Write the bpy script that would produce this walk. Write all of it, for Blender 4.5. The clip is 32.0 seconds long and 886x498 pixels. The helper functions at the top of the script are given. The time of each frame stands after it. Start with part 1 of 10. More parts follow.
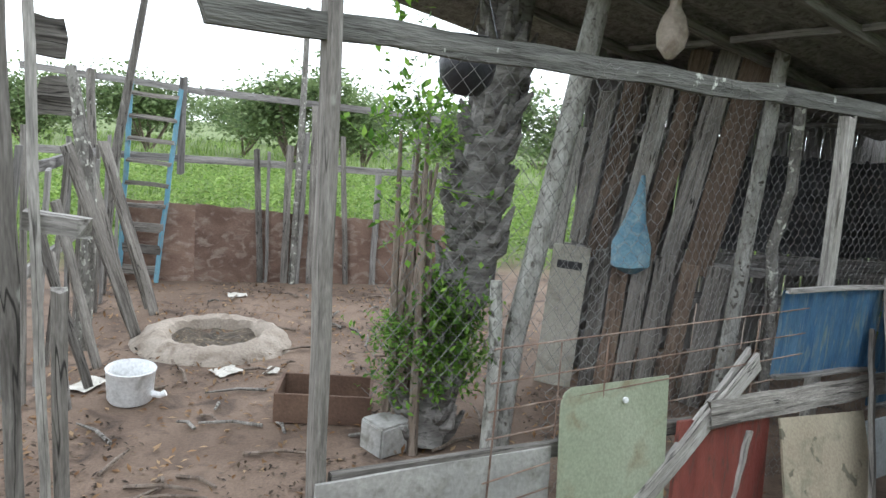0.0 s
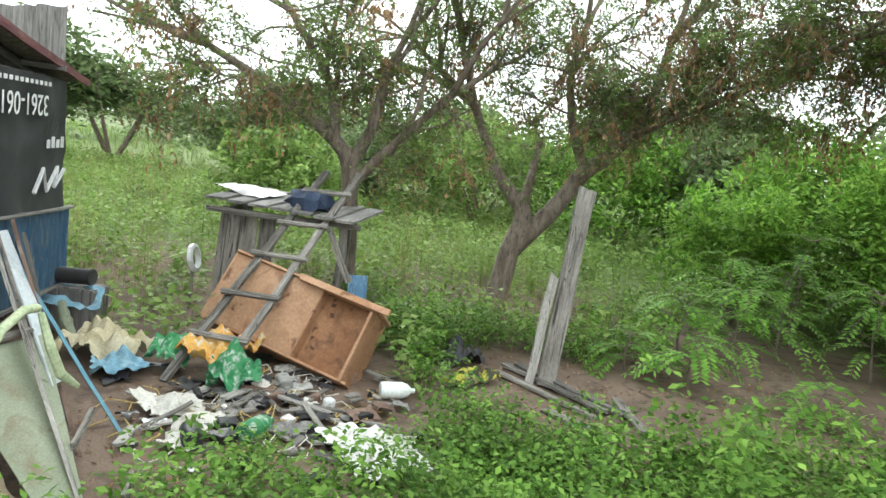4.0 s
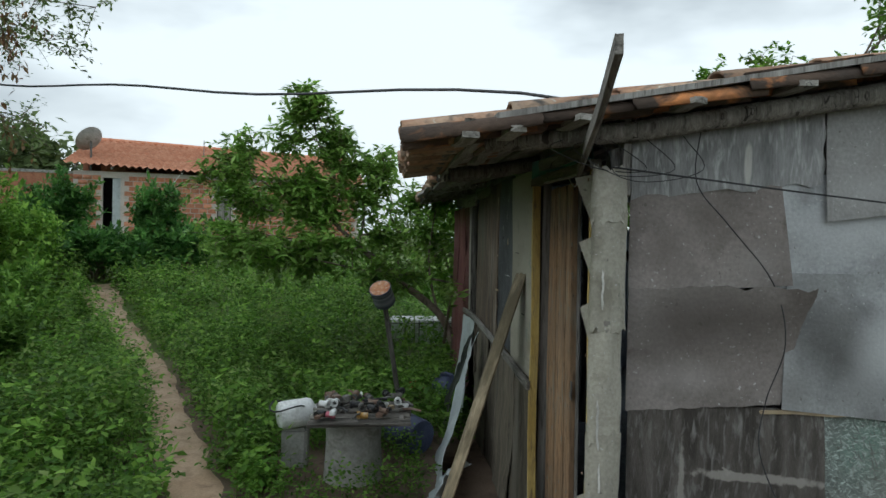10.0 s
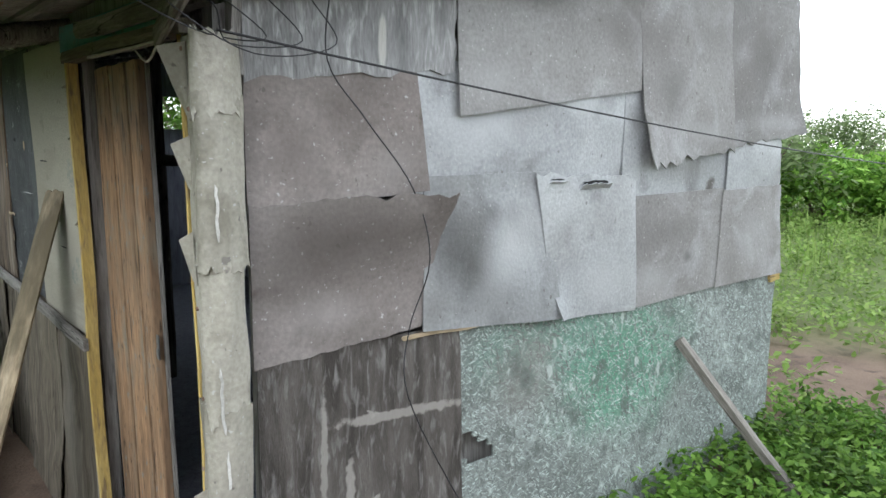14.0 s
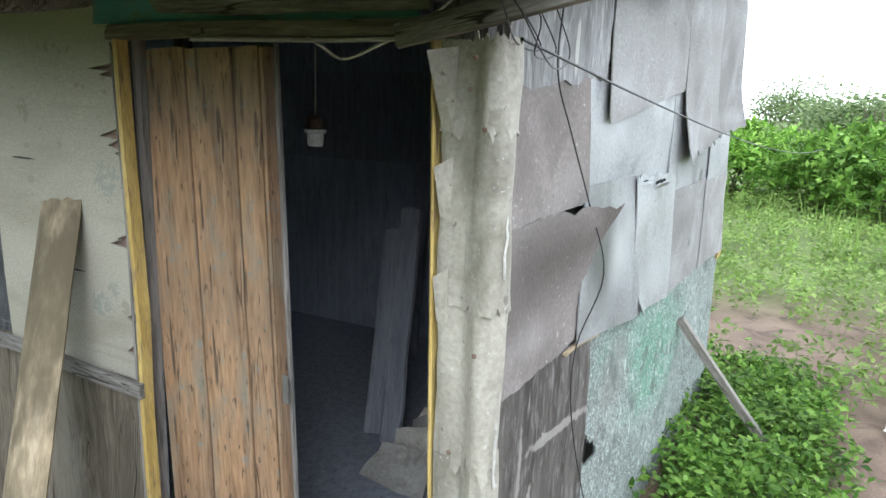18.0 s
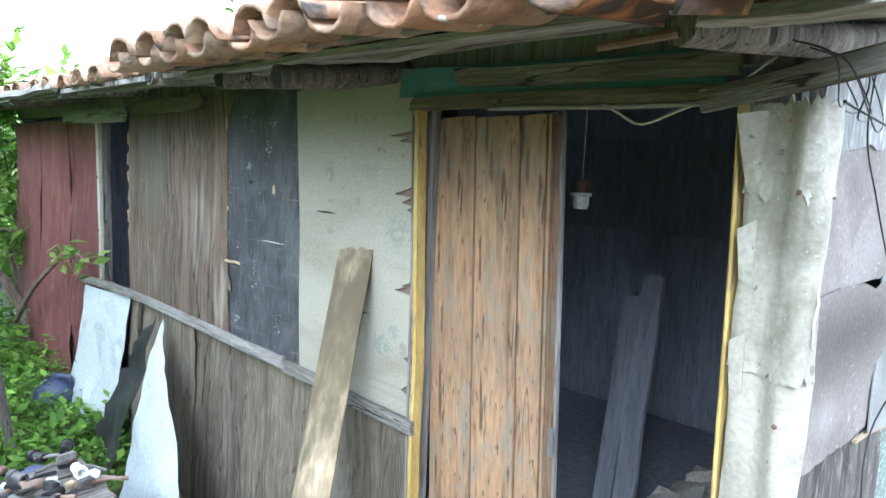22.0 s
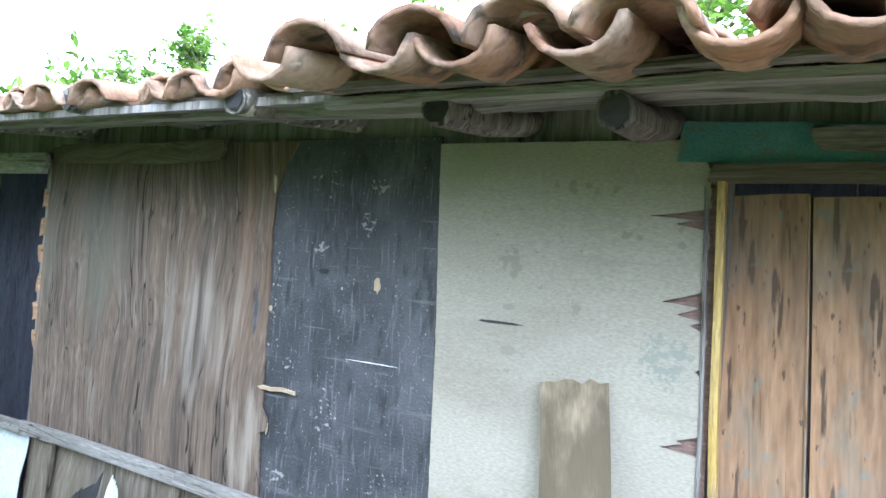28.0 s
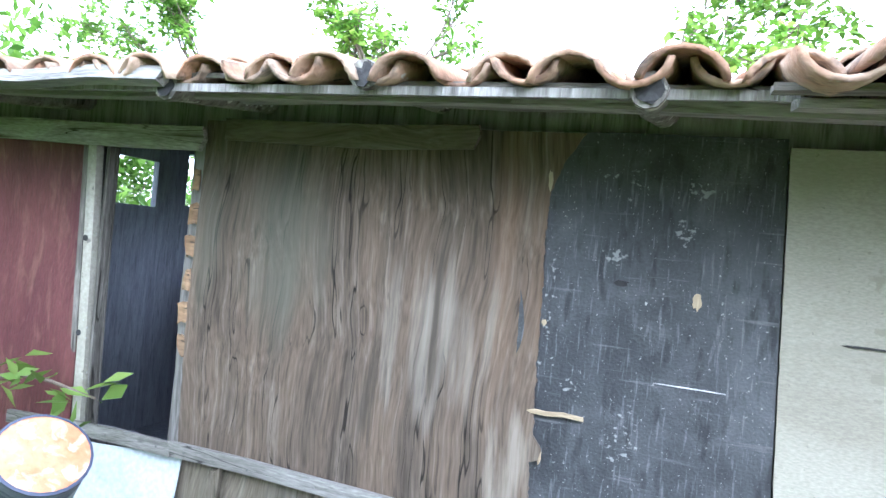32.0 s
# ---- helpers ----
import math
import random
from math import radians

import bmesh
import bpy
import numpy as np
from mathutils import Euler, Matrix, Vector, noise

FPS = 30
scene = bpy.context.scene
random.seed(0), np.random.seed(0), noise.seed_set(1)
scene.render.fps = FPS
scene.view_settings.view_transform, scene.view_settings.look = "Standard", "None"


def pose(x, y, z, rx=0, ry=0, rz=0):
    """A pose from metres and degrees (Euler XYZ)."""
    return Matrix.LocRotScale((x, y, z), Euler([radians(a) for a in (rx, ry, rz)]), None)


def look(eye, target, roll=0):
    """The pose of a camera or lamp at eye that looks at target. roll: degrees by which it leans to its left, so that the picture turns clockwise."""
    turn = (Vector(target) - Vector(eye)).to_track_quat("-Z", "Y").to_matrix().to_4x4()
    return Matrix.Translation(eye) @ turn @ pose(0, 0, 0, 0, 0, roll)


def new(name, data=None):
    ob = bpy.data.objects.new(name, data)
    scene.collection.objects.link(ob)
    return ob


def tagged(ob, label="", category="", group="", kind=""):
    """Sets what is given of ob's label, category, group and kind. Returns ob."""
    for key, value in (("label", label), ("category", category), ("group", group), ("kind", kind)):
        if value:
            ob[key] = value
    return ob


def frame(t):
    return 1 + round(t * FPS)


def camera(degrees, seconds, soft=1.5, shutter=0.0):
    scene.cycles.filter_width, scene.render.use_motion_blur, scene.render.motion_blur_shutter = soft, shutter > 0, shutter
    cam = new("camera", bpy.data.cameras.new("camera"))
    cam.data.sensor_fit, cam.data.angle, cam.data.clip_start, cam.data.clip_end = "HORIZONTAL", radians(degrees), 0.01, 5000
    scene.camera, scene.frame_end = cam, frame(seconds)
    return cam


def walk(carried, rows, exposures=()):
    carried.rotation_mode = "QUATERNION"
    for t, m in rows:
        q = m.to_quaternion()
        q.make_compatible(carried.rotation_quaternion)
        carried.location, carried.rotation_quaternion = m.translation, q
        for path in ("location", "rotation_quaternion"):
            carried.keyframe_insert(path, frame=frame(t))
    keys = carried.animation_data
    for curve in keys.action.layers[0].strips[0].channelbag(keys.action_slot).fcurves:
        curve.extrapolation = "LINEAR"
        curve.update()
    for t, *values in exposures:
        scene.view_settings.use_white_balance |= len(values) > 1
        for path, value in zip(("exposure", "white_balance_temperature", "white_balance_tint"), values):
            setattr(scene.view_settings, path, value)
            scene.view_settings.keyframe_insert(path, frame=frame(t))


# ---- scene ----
cam = camera(65.6, 32.0)
PATH = [
    (0, (0.411, 0.151, 1.655), (0.982, 2.042, 1.339), 4.5),
    (0.5, (0.514, 0.3, 1.683), (1.388, 2.064, 1.332), 4.8),
    (1, (0.532, 0.379, 1.717), (1.714, 1.96, 1.396), 5.6),
    (1.5, (0.55, 0.387, 1.722), (1.901, 1.826, 1.4), 5.5),
    (2, (0.585, 0.4, 1.711), (2.135, 1.628, 1.413), 5.3),
    (2.5, (0.63, 0.38, 1.706), (2.346, 1.35, 1.367), 5.7),
    (3, (0.687, 0.315, 1.698), (2.518, 1.06, 1.396), 7.0),
    (3.5, (0.728, 0.22, 1.723), (2.65, 0.693, 1.435), 6.9),
    (4, (0.771, 0.12, 1.77), (2.747, 0.256, 1.49), 7.3),
    (4.5, (0.787, 0.041, 1.808), (2.77, -0.036, 1.562), 8.1),
    (6.6, (0.564, -0.038, 1.768), (2.191, -1.2, 1.822), 3.1),
    (7, (0.501, -0.026, 1.774), (1.986, -1.364, 1.82), 1.5),
    (7.5, (0.507, 0.012, 1.774), (1.837, -1.48, 1.813), 0.8),
    (8, (0.453, 0.011, 1.765), (1.594, -1.632, 1.758), 1.1),
    (8.5, (0.443, -0.179, 1.682), (1.289, -1.991, 1.679), 1.1),
    (9, (0.409, -0.209, 1.672), (0.925, -2.141, 1.645), 1.2),
    (9.5, (0.37, -0.207, 1.665), (0.52, -2.202, 1.643), 0.6),
    (10, (0.343, -0.18, 1.651), (0.197, -2.174, 1.612), 1.3),
    (10.5, (0.322, -0.182, 1.655), (0.019, -2.158, 1.589), 1.0),
    (11, (0.299, -0.209, 1.649), (-0.105, -2.165, 1.544), 0.4),
    (11.5, (0.251, -0.331, 1.658), (-0.39, -2.225, 1.601), -0.3),
    (12, (0.184, -0.494, 1.672), (-0.604, -2.328, 1.548), -1.4),
    (12.5, (0.157, -0.601, 1.662), (-0.821, -2.336, 1.482), 1.1),
    (13, (0.233, -0.678, 1.656), (-0.95, -2.275, 1.427), 0.9),
    (13.5, (0.307, -0.757, 1.651), (-0.959, -2.271, 1.33), 1.5),
    (14, (0.315, -0.932, 1.646), (-1.013, -2.395, 1.342), 0.5),
    (14.5, (0.358, -1.109, 1.675), (-0.873, -2.653, 1.354), -1.4),
    (15, (0.466, -1.244, 1.67), (-0.86, -2.706, 1.349), 0.4),
    (15.5, (0.632, -1.378, 1.694), (-0.755, -2.765, 1.309), -1.4),
    (17.5, (0.817, -1.857, 1.758), (-0.803, -2.956, 1.347), 0.4),
    (18, (0.927, -1.956, 1.762), (-0.801, -2.878, 1.358), 1.9),
    (18.5, (0.951, -2.019, 1.75), (-0.835, -2.855, 1.417), 3.5),
    (19, (0.916, -2.116, 1.745), (-0.854, -3.012, 1.486), 3.2),
    (19.5, (0.925, -2.196, 1.759), (-0.717, -3.33, 1.626), 2.4),
    (20, (0.984, -2.23, 1.77), (-0.574, -3.479, 1.66), 1.5),
    (20.5, (1.032, -2.237, 1.787), (-0.441, -3.588, 1.714), 1.5),
    (21, (1.055, -2.215, 1.774), (-0.393, -3.591, 1.687), 2.2),
    (21.5, (1.095, -2.144, 1.758), (-0.348, -3.523, 1.626), 2.7),
    (22, (1.109, -2.078, 1.734), (-0.296, -3.483, 1.505), 2.5),
    (22.5, (1.116, -2.043, 1.723), (-0.303, -3.437, 1.508), 3.1),
    (23, (1.086, -2.063, 1.735), (-0.399, -3.386, 1.527), 2.3),
    (23.5, (1.052, -2.169, 1.712), (-0.466, -3.462, 1.547), 3.9),
    (24, (1.033, -2.269, 1.714), (-0.456, -3.596, 1.557), 2.7),
    (24.5, (1.014, -2.365, 1.722), (-0.491, -3.671, 1.548), 2.8),
    (25, (1.009, -2.603, 1.707), (-0.561, -3.833, 1.563), 1.1),
    (25.5, (1.108, -2.821, 1.735), (-0.561, -3.914, 1.594), 2.5),
    (26, (1.118, -2.993, 1.71), (-0.482, -4.185, 1.559), 2.7),
    (26.5, (1.124, -3.221, 1.726), (-0.526, -4.35, 1.658), 1.0),
    (28.5, (1.207, -3.609, 1.688), (-0.568, -4.53, 1.729), 5.0),
    (29, (1.178, -3.764, 1.699), (-0.627, -4.625, 1.708), 3.9),
    (29.5, (1.187, -3.914, 1.698), (-0.631, -4.747, 1.728), 5.2),
    (30, (1.252, -4.064, 1.698), (-0.632, -4.736, 1.705), 4.8),
    (30.5, (1.334, -4.178, 1.716), (-0.564, -4.807, 1.689), 4.7),
    (31, (1.368, -4.302, 1.721), (-0.458, -5.117, 1.672), 4.1),
    (31.5, (1.394, -4.471, 1.696), (-0.472, -5.191, 1.682), 3.2),
    (32, (1.43, -4.586, 1.698), (-0.441, -5.291, 1.687), 5.7),
]
walk(cam, [(t, look(eye, target, roll)) for t, eye, target, roll in PATH],
     [(0.0, 0.6, 5950, 8), (1.0, 1.0, 5900, 8), (1.6, 1.05, 6000, 7), (3.0, 0.7, 6200, 4), (4.5, 0.75, 6300, 2), (6.6, 0.85, 6300, 1), (7.5, 0.6, 6300, 2), (8.0, -0.1, 6200, 4),
      (8.5, -0.75, 5950, 3), (10.0, -0.85, 5950, 1), (11.0, -0.25, 5950, 2), (12.0, 0.2, 5950, 4), (13.0, 0.33, 6000, 7), (14.0, 0.42, 6000, 8), (15.0, 0.8, 5950, 8), (18.0, 0.95, 5850, 8),
      (19.0, 1.05, 5750, 8), (20.0, 1.72, 5450, 8), (23.0, 1.75, 5350, 7), (25.0, 2.0, 5350, 8), (26.0, 2.0, 5300, 8), (28.5, 1.95, 5200, 12), (32.0, 2.05, 5200, 12)])

# ---- world and light ----
world = bpy.data.worlds.new("overcast_sky")
scene.world = world
world.use_nodes = True
wn, wl = world.node_tree.nodes, world.node_tree.links
wn.clear()
w_out = wn.new("ShaderNodeOutputWorld")
w_bg = wn.new("ShaderNodeBackground")
w_sky = wn.new("ShaderNodeTexSky")
w_sky.sky_type, w_sky.sun_disc = "NISHITA", False
w_sky.sun_elevation, w_sky.sun_rotation = radians(26), radians(246)
w_co = wn.new("ShaderNodeTexCoord")
w_map = wn.new("ShaderNodeMapping")
w_map.inputs["Scale"].default_value = (1.0, 1.0, 2.6)
w_map.inputs["Location"].default_value = (0.35, 1.1, 0.2)
w_noise = wn.new("ShaderNodeTexNoise")
w_noise.inputs["Scale"].default_value, w_noise.inputs["Detail"].default_value = 1.5, 6
w_ramp = wn.new("ShaderNodeValToRGB")
w_ramp.color_ramp.elements[0].position, w_ramp.color_ramp.elements[0].color = 0.26, (9.5, 10.0, 10.8, 1)
w_ramp.color_ramp.elements[1].position, w_ramp.color_ramp.elements[1].color = 0.43, (23.0, 23.2, 23.6, 1)
w_mix = wn.new("ShaderNodeMix")
w_mix.data_type = "RGBA"
w_mix.inputs["Factor"].default_value = 0.9
wl.new(w_co.outputs["Generated"], w_map.inputs["Vector"])
wl.new(w_map.outputs["Vector"], w_noise.inputs["Vector"])
wl.new(w_noise.outputs["Fac"], w_ramp.inputs["Fac"])
wl.new(w_sky.outputs["Color"], w_mix.inputs["A"])
wl.new(w_ramp.outputs["Color"], w_mix.inputs["B"])
wl.new(w_mix.outputs["Result"], w_bg.inputs["Color"])
w_bg.inputs["Strength"].default_value = 0.085
wl.new(w_bg.outputs["Background"], w_out.inputs["Surface"])

sun = new("sun", bpy.data.lights.new("sun", "SUN"))
sun.data.energy, sun.data.angle, sun.data.color = 1.5, radians(38), (1.0, 0.98, 0.95)
sun.matrix_world = look((0, 0, 4.25), (-8.0, -3.5, 0.0))


# ---- materials ----
def surface(name, c1, c2, c3=None, scale=6.0, stretch=(1, 1, 1), fine=60.0, rough=0.85, metal=0.0, bump=0.35,
            spots=0.0, spot_color=(0.1, 0.1, 0.1), spot_scale=14.0, vary=0.12, edge=(0.35, 0.65), wave=0.0, wave_axis="X",
            wave_scale=6.0, through_light=0.0, spec=0.35):
    """A weathered surface: two tones by broad noise, a third by streaks, spots, and fine grain in colour and relief."""
    m = bpy.data.materials.new(name)
    m.use_nodes = True
    n, l = m.node_tree.nodes, m.node_tree.links
    bsdf = n["Principled BSDF"]
    co = n.new("ShaderNodeTexCoord")
    info = n.new("ShaderNodeObjectInfo")
    shift = n.new("ShaderNodeVectorMath")
    shift.operation = "MULTIPLY_ADD"
    l.new(info.outputs["Random"], shift.inputs[0])
    shift.inputs[1].default_value = (37.0, 23.0, 51.0)
    l.new(co.outputs["Object"], shift.inputs[2])
    mp = n.new("ShaderNodeMapping")
    mp.inputs["Scale"].default_value = stretch
    l.new(shift.outputs[0], mp.inputs["Vector"])

    def tex(s, d=5, dist=0.0, v=None):
        t = n.new("ShaderNodeTexNoise")
        t.inputs["Scale"].default_value, t.inputs["Detail"].default_value, t.inputs["Distortion"].default_value = s, d, dist
        l.new((v or mp).outputs[0], t.inputs["Vector"])
        return t.outputs["Fac"]

    def span(fac, a, b):
        r = n.new("ShaderNodeMapRange")
        r.inputs["From Min"].default_value, r.inputs["From Max"].default_value = a, b
        l.new(fac, r.inputs["Value"])
        return r.outputs["Result"]

    def mix(fac, a, b, kind="MIX"):
        x = n.new("ShaderNodeMix")
        x.data_type, x.blend_type = "RGBA", kind
        for sock, val in ((x.inputs["Factor"], fac), (x.inputs["A"], a), (x.inputs["B"], b)):
            if isinstance(val, (tuple, float, int)):
                sock.default_value = (*val, 1) if isinstance(val, tuple) else val
            else:
                l.new(val, sock)
        return x.outputs["Result"]

    broad, grain = tex(scale, 6, 0.4), tex(fine, 4)
    col = mix(span(broad, *edge), c1, c2)
    if c3:
        col = mix(span(tex(scale * 2.7, 5, 0.8), 0.52, 0.72), col, c3)
    if wave:
        mp2 = n.new("ShaderNodeMapping")
        mp2.inputs["Scale"].default_value = (stretch[0] * 1.6, stretch[1] * 1.6, stretch[2] * 0.45)
        l.new(shift.outputs[0], mp2.inputs["Vector"])
        dark = mix(1.0, col, (0.40, 0.385, 0.37), "MULTIPLY")
        col = mix(span(tex(wave_scale * 2.4, 7, 0.25, mp2), 0.66 - wave * 0.3, 0.74), col, dark)
    if spots:
        col = mix(span(tex(spot_scale, 6, 0.3, shift), 0.72 - spots, 0.74 - spots * 0.8), col, spot_color)
    tone = n.new("ShaderNodeMapRange")
    tone.inputs["From Min"].default_value, tone.inputs["From Max"].default_value = 0.25, 0.75
    tone.inputs["To Min"].default_value, tone.inputs["To Max"].default_value = 0.82, 1.18
    l.new(grain, tone.inputs["Value"])
    gray = n.new("ShaderNodeCombineColor")
    for i in range(3):
        l.new(tone.outputs["Result"], gray.inputs[i])
    col = mix(1.0, col, gray.outputs["Color"], "MULTIPLY")
    hsv = n.new("ShaderNodeHueSaturation")
    val = n.new("ShaderNodeMapRange")
    val.inputs["To Min"].default_value, val.inputs["To Max"].default_value = 1 - vary, 1 + vary
    l.new(info.outputs["Random"], val.inputs["Value"])
    l.new(val.outputs["Result"], hsv.inputs["Value"])
    l.new(col, hsv.inputs["Color"])
    l.new(hsv.outputs["Color"], bsdf.inputs["Base Color"])
    bsdf.inputs["Roughness"].default_value, bsdf.inputs["Metallic"].default_value = rough, metal
    bsdf.inputs["Specular IOR Level"].default_value = spec
    if bump:
        b1 = n.new("ShaderNodeBump")
        b1.inputs["Strength"].default_value, b1.inputs["Distance"].default_value = bump, 0.01
        l.new(grain, b1.inputs["Height"])
        b2 = n.new("ShaderNodeBump")
        b2.inputs["Strength"].default_value, b2.inputs["Distance"].default_value = bump, 0.02
        l.new(broad, b2.inputs["Height"])
        l.new(b1.outputs["Normal"], b2.inputs["Normal"])
        l.new(b2.outputs["Normal"], bsdf.inputs["Normal"])
    return m


def veneer(name, light, dark, pale, across=26.0, along=0.8, warp=0.05, crack=0.012, rough=0.88, bump=0.5, vary=0.06, spec=0.25):
    """Weathered wood whose wavy grain runs along z: two broad tones, pale fibres, fine grain and narrow dark cracks."""
    m = bpy.data.materials.new(name)
    m.use_nodes = True
    n, l = m.node_tree.nodes, m.node_tree.links
    bsdf = n["Principled BSDF"]
    co, info = n.new("ShaderNodeTexCoord"), n.new("ShaderNodeObjectInfo")

    def vec(op, a, b, c=None):
        v = n.new("ShaderNodeVectorMath")
        v.operation = op
        for sock, val in zip(v.inputs, (a, b, c)):
            if val is None:
                continue
            if isinstance(val, tuple):
                sock.default_value = val
            else:
                l.new(val, sock)
        return v.outputs[0]

    def tex(v, detail, scale=1.0):
        t = n.new("ShaderNodeTexNoise")
        t.inputs["Scale"].default_value, t.inputs["Detail"].default_value = scale, detail
        l.new(v, t.inputs["Vector"])
        return t

    def span(fac, a, b, c=0.0, d=1.0):
        r = n.new("ShaderNodeMapRange")
        for k, val in zip(("From Min", "From Max", "To Min", "To Max"), (a, b, c, d)):
            r.inputs[k].default_value = val
        l.new(fac, r.inputs["Value"])
        return r.outputs["Result"]

    def mix(fac, a, b, kind="MIX"):
        x = n.new("ShaderNodeMix")
        x.data_type, x.blend_type = "RGBA", kind
        for sock, val in ((x.inputs["Factor"], fac), (x.inputs["A"], a), (x.inputs["B"], b)):
            if isinstance(val, (tuple, float)):
                sock.default_value = (*val, 1) if isinstance(val, tuple) else val
            else:
                l.new(val, sock)
        return x.outputs["Result"]

    at = vec("MULTIPLY_ADD", info.outputs["Random"], (37.0, 23.0, 51.0), co.outputs["Object"])
    sway = vec("SUBTRACT", tex(at, 2, 1.7).outputs["Color"], (0.5, 0.5, 0.5))
    p = vec("MULTIPLY_ADD", sway, (warp * 4, warp * 4, 0.3), at)
    broad = tex(vec("MULTIPLY", p, (across * 0.16, across * 0.16, along * 0.7)), 6).outputs["Fac"]
    fibre = tex(vec("MULTIPLY", p, (across, across, along)), 6).outputs["Fac"]
    fine = tex(vec("MULTIPLY", p, (across * 3.5, across * 3.5, along * 9)), 4).outputs["Fac"]
    col = mix(span(broad, 0.36, 0.64), light, dark)
    col = mix(span(fibre, 0.52, 0.74, 0.0, 0.75), col, pale)
    col = mix(span(fibre, 0.44, 0.28, 0.0, 0.7), col, tuple(q * 0.45 for q in dark))
    split = n.new("ShaderNodeMath")
    split.operation = "ABSOLUTE"
    half = n.new("ShaderNodeMath")
    half.operation = "SUBTRACT"
    half.inputs[1].default_value = 0.5
    l.new(tex(vec("MULTIPLY", p, (across * 0.35, across * 0.35, along * 0.4)), 2).outputs["Fac"], half.inputs[0])
    l.new(half.outputs[0], split.inputs[0])
    gate = span(broad, 0.42, 0.52)
    line = n.new("ShaderNodeMath")
    line.operation = "MULTIPLY"
    l.new(span(split.outputs[0], crack, crack * 0.3), line.inputs[0])
    l.new(gate, line.inputs[1])
    col = mix(line.outputs[0], col, tuple(q * 0.25 for q in dark))
    tone = n.new("ShaderNodeCombineColor")
    tv = span(fine, 0.3, 0.7, 0.74, 1.26)
    for i in range(3):
        l.new(tv, tone.inputs[i])
    col = mix(1.0, col, tone.outputs["Color"], "MULTIPLY")
    hsv = n.new("ShaderNodeHueSaturation")
    l.new(span(info.outputs["Random"], 0.0, 1.0, 1 - vary, 1 + vary), hsv.inputs["Value"])
    l.new(col, hsv.inputs["Color"])
    l.new(hsv.outputs["Color"], bsdf.inputs["Base Color"])
    bsdf.inputs["Roughness"].default_value, bsdf.inputs["Specular IOR Level"].default_value = rough, spec
    b1, b2 = n.new("ShaderNodeBump"), n.new("ShaderNodeBump")
    b1.inputs["Strength"].default_value, b1.inputs["Distance"].default_value = bump, 0.004
    l.new(fine, b1.inputs["Height"])
    b2.inputs["Strength"].default_value, b2.inputs["Distance"].default_value = bump, 0.012
    l.new(fibre, b2.inputs["Height"])
    l.new(b1.outputs["Normal"], b2.inputs["Normal"])
    l.new(b2.outputs["Normal"], bsdf.inputs["Normal"])
    return m


def leafy(name, c1, c2, c3, rough=0.55):
    """Leaves: three greens that change from leaf to leaf, with light coming through."""
    m = bpy.data.materials.new(name)
    m.use_nodes = True
    n, l = m.node_tree.nodes, m.node_tree.links
    bsdf, out = n["Principled BSDF"], n["Material Output"]
    geo = n.new("ShaderNodeNewGeometry")
    ramp = n.new("ShaderNodeValToRGB")
    ramp.color_ramp.elements[0].color, ramp.color_ramp.elements[1].color = (*c1, 1), (*c3, 1)
    ramp.color_ramp.elements.new(0.5).color = (*c2, 1)
    l.new(geo.outputs["Random Per Island"], ramp.inputs["Fac"])
    co = n.new("ShaderNodeTexCoord")
    broad = n.new("ShaderNodeTexNoise")
    broad.inputs["Scale"].default_value, broad.inputs["Detail"].default_value = 2.2, 4
    l.new(co.outputs["Object"], broad.inputs["Vector"])
    hsv = n.new("ShaderNodeHueSaturation")
    span = n.new("ShaderNodeMapRange")
    span.inputs["From Min"].default_value, span.inputs["From Max"].default_value = 0.3, 0.7
    span.inputs["To Min"].default_value, span.inputs["To Max"].default_value = 0.60, 1.45
    l.new(broad.outputs["Fac"], span.inputs["Value"])
    l.new(span.outputs["Result"], hsv.inputs["Value"])
    l.new(ramp.outputs["Color"], hsv.inputs["Color"])
    l.new(hsv.outputs["Color"], bsdf.inputs["Base Color"])
    bsdf.inputs["Roughness"].default_value = rough
    bsdf.inputs["Specular IOR Level"].default_value = 0.18
    tr = n.new("ShaderNodeBsdfTranslucent")
    l.new(hsv.outputs["Color"], tr.inputs["Color"])
    mixer = n.new("ShaderNodeMixShader")
    mixer.inputs["Fac"].default_value = 0.42
    l.new(bsdf.outputs["BSDF"], mixer.inputs[1])
    l.new(tr.outputs["BSDF"], mixer.inputs[2])
    l.new(mixer.outputs["Shader"], out.inputs["Surface"])
    return m


GRAIN = (9, 9, 0.9)
M_ground = surface("earth_and_turf", (0.115, 0.08, 0.058), (0.18, 0.13, 0.096), (0.06, 0.043, 0.033), scale=1.8, fine=70, bump=0.8, rough=0.95)
gn, gl = M_ground.node_tree.nodes, M_ground.node_tree.links
g_co, g_far, g_rng, g_mix, g_noise = (gn.new(k) for k in ("ShaderNodeTexCoord", "ShaderNodeVectorMath", "ShaderNodeMapRange", "ShaderNodeMix", "ShaderNodeTexNoise"))
g_far.operation = "DISTANCE"
g_far.inputs[1].default_value = (2.0, 0.5, 0.0)
gl.new(g_co.outputs["Object"], g_far.inputs[0])
gl.new(g_far.outputs["Value"], g_rng.inputs["Value"])
g_rng.inputs["From Min"].default_value, g_rng.inputs["From Max"].default_value = 8.0, 10.0
g_ramp = gn.new("ShaderNodeValToRGB")
g_ramp.color_ramp.elements[0].color, g_ramp.color_ramp.elements[1].color = (0.07, 0.105, 0.03, 1), (0.17, 0.21, 0.075, 1)
g_noise.inputs["Scale"].default_value, g_noise.inputs["Detail"].default_value = 0.6, 8
gl.new(g_co.outputs["Object"], g_noise.inputs["Vector"])
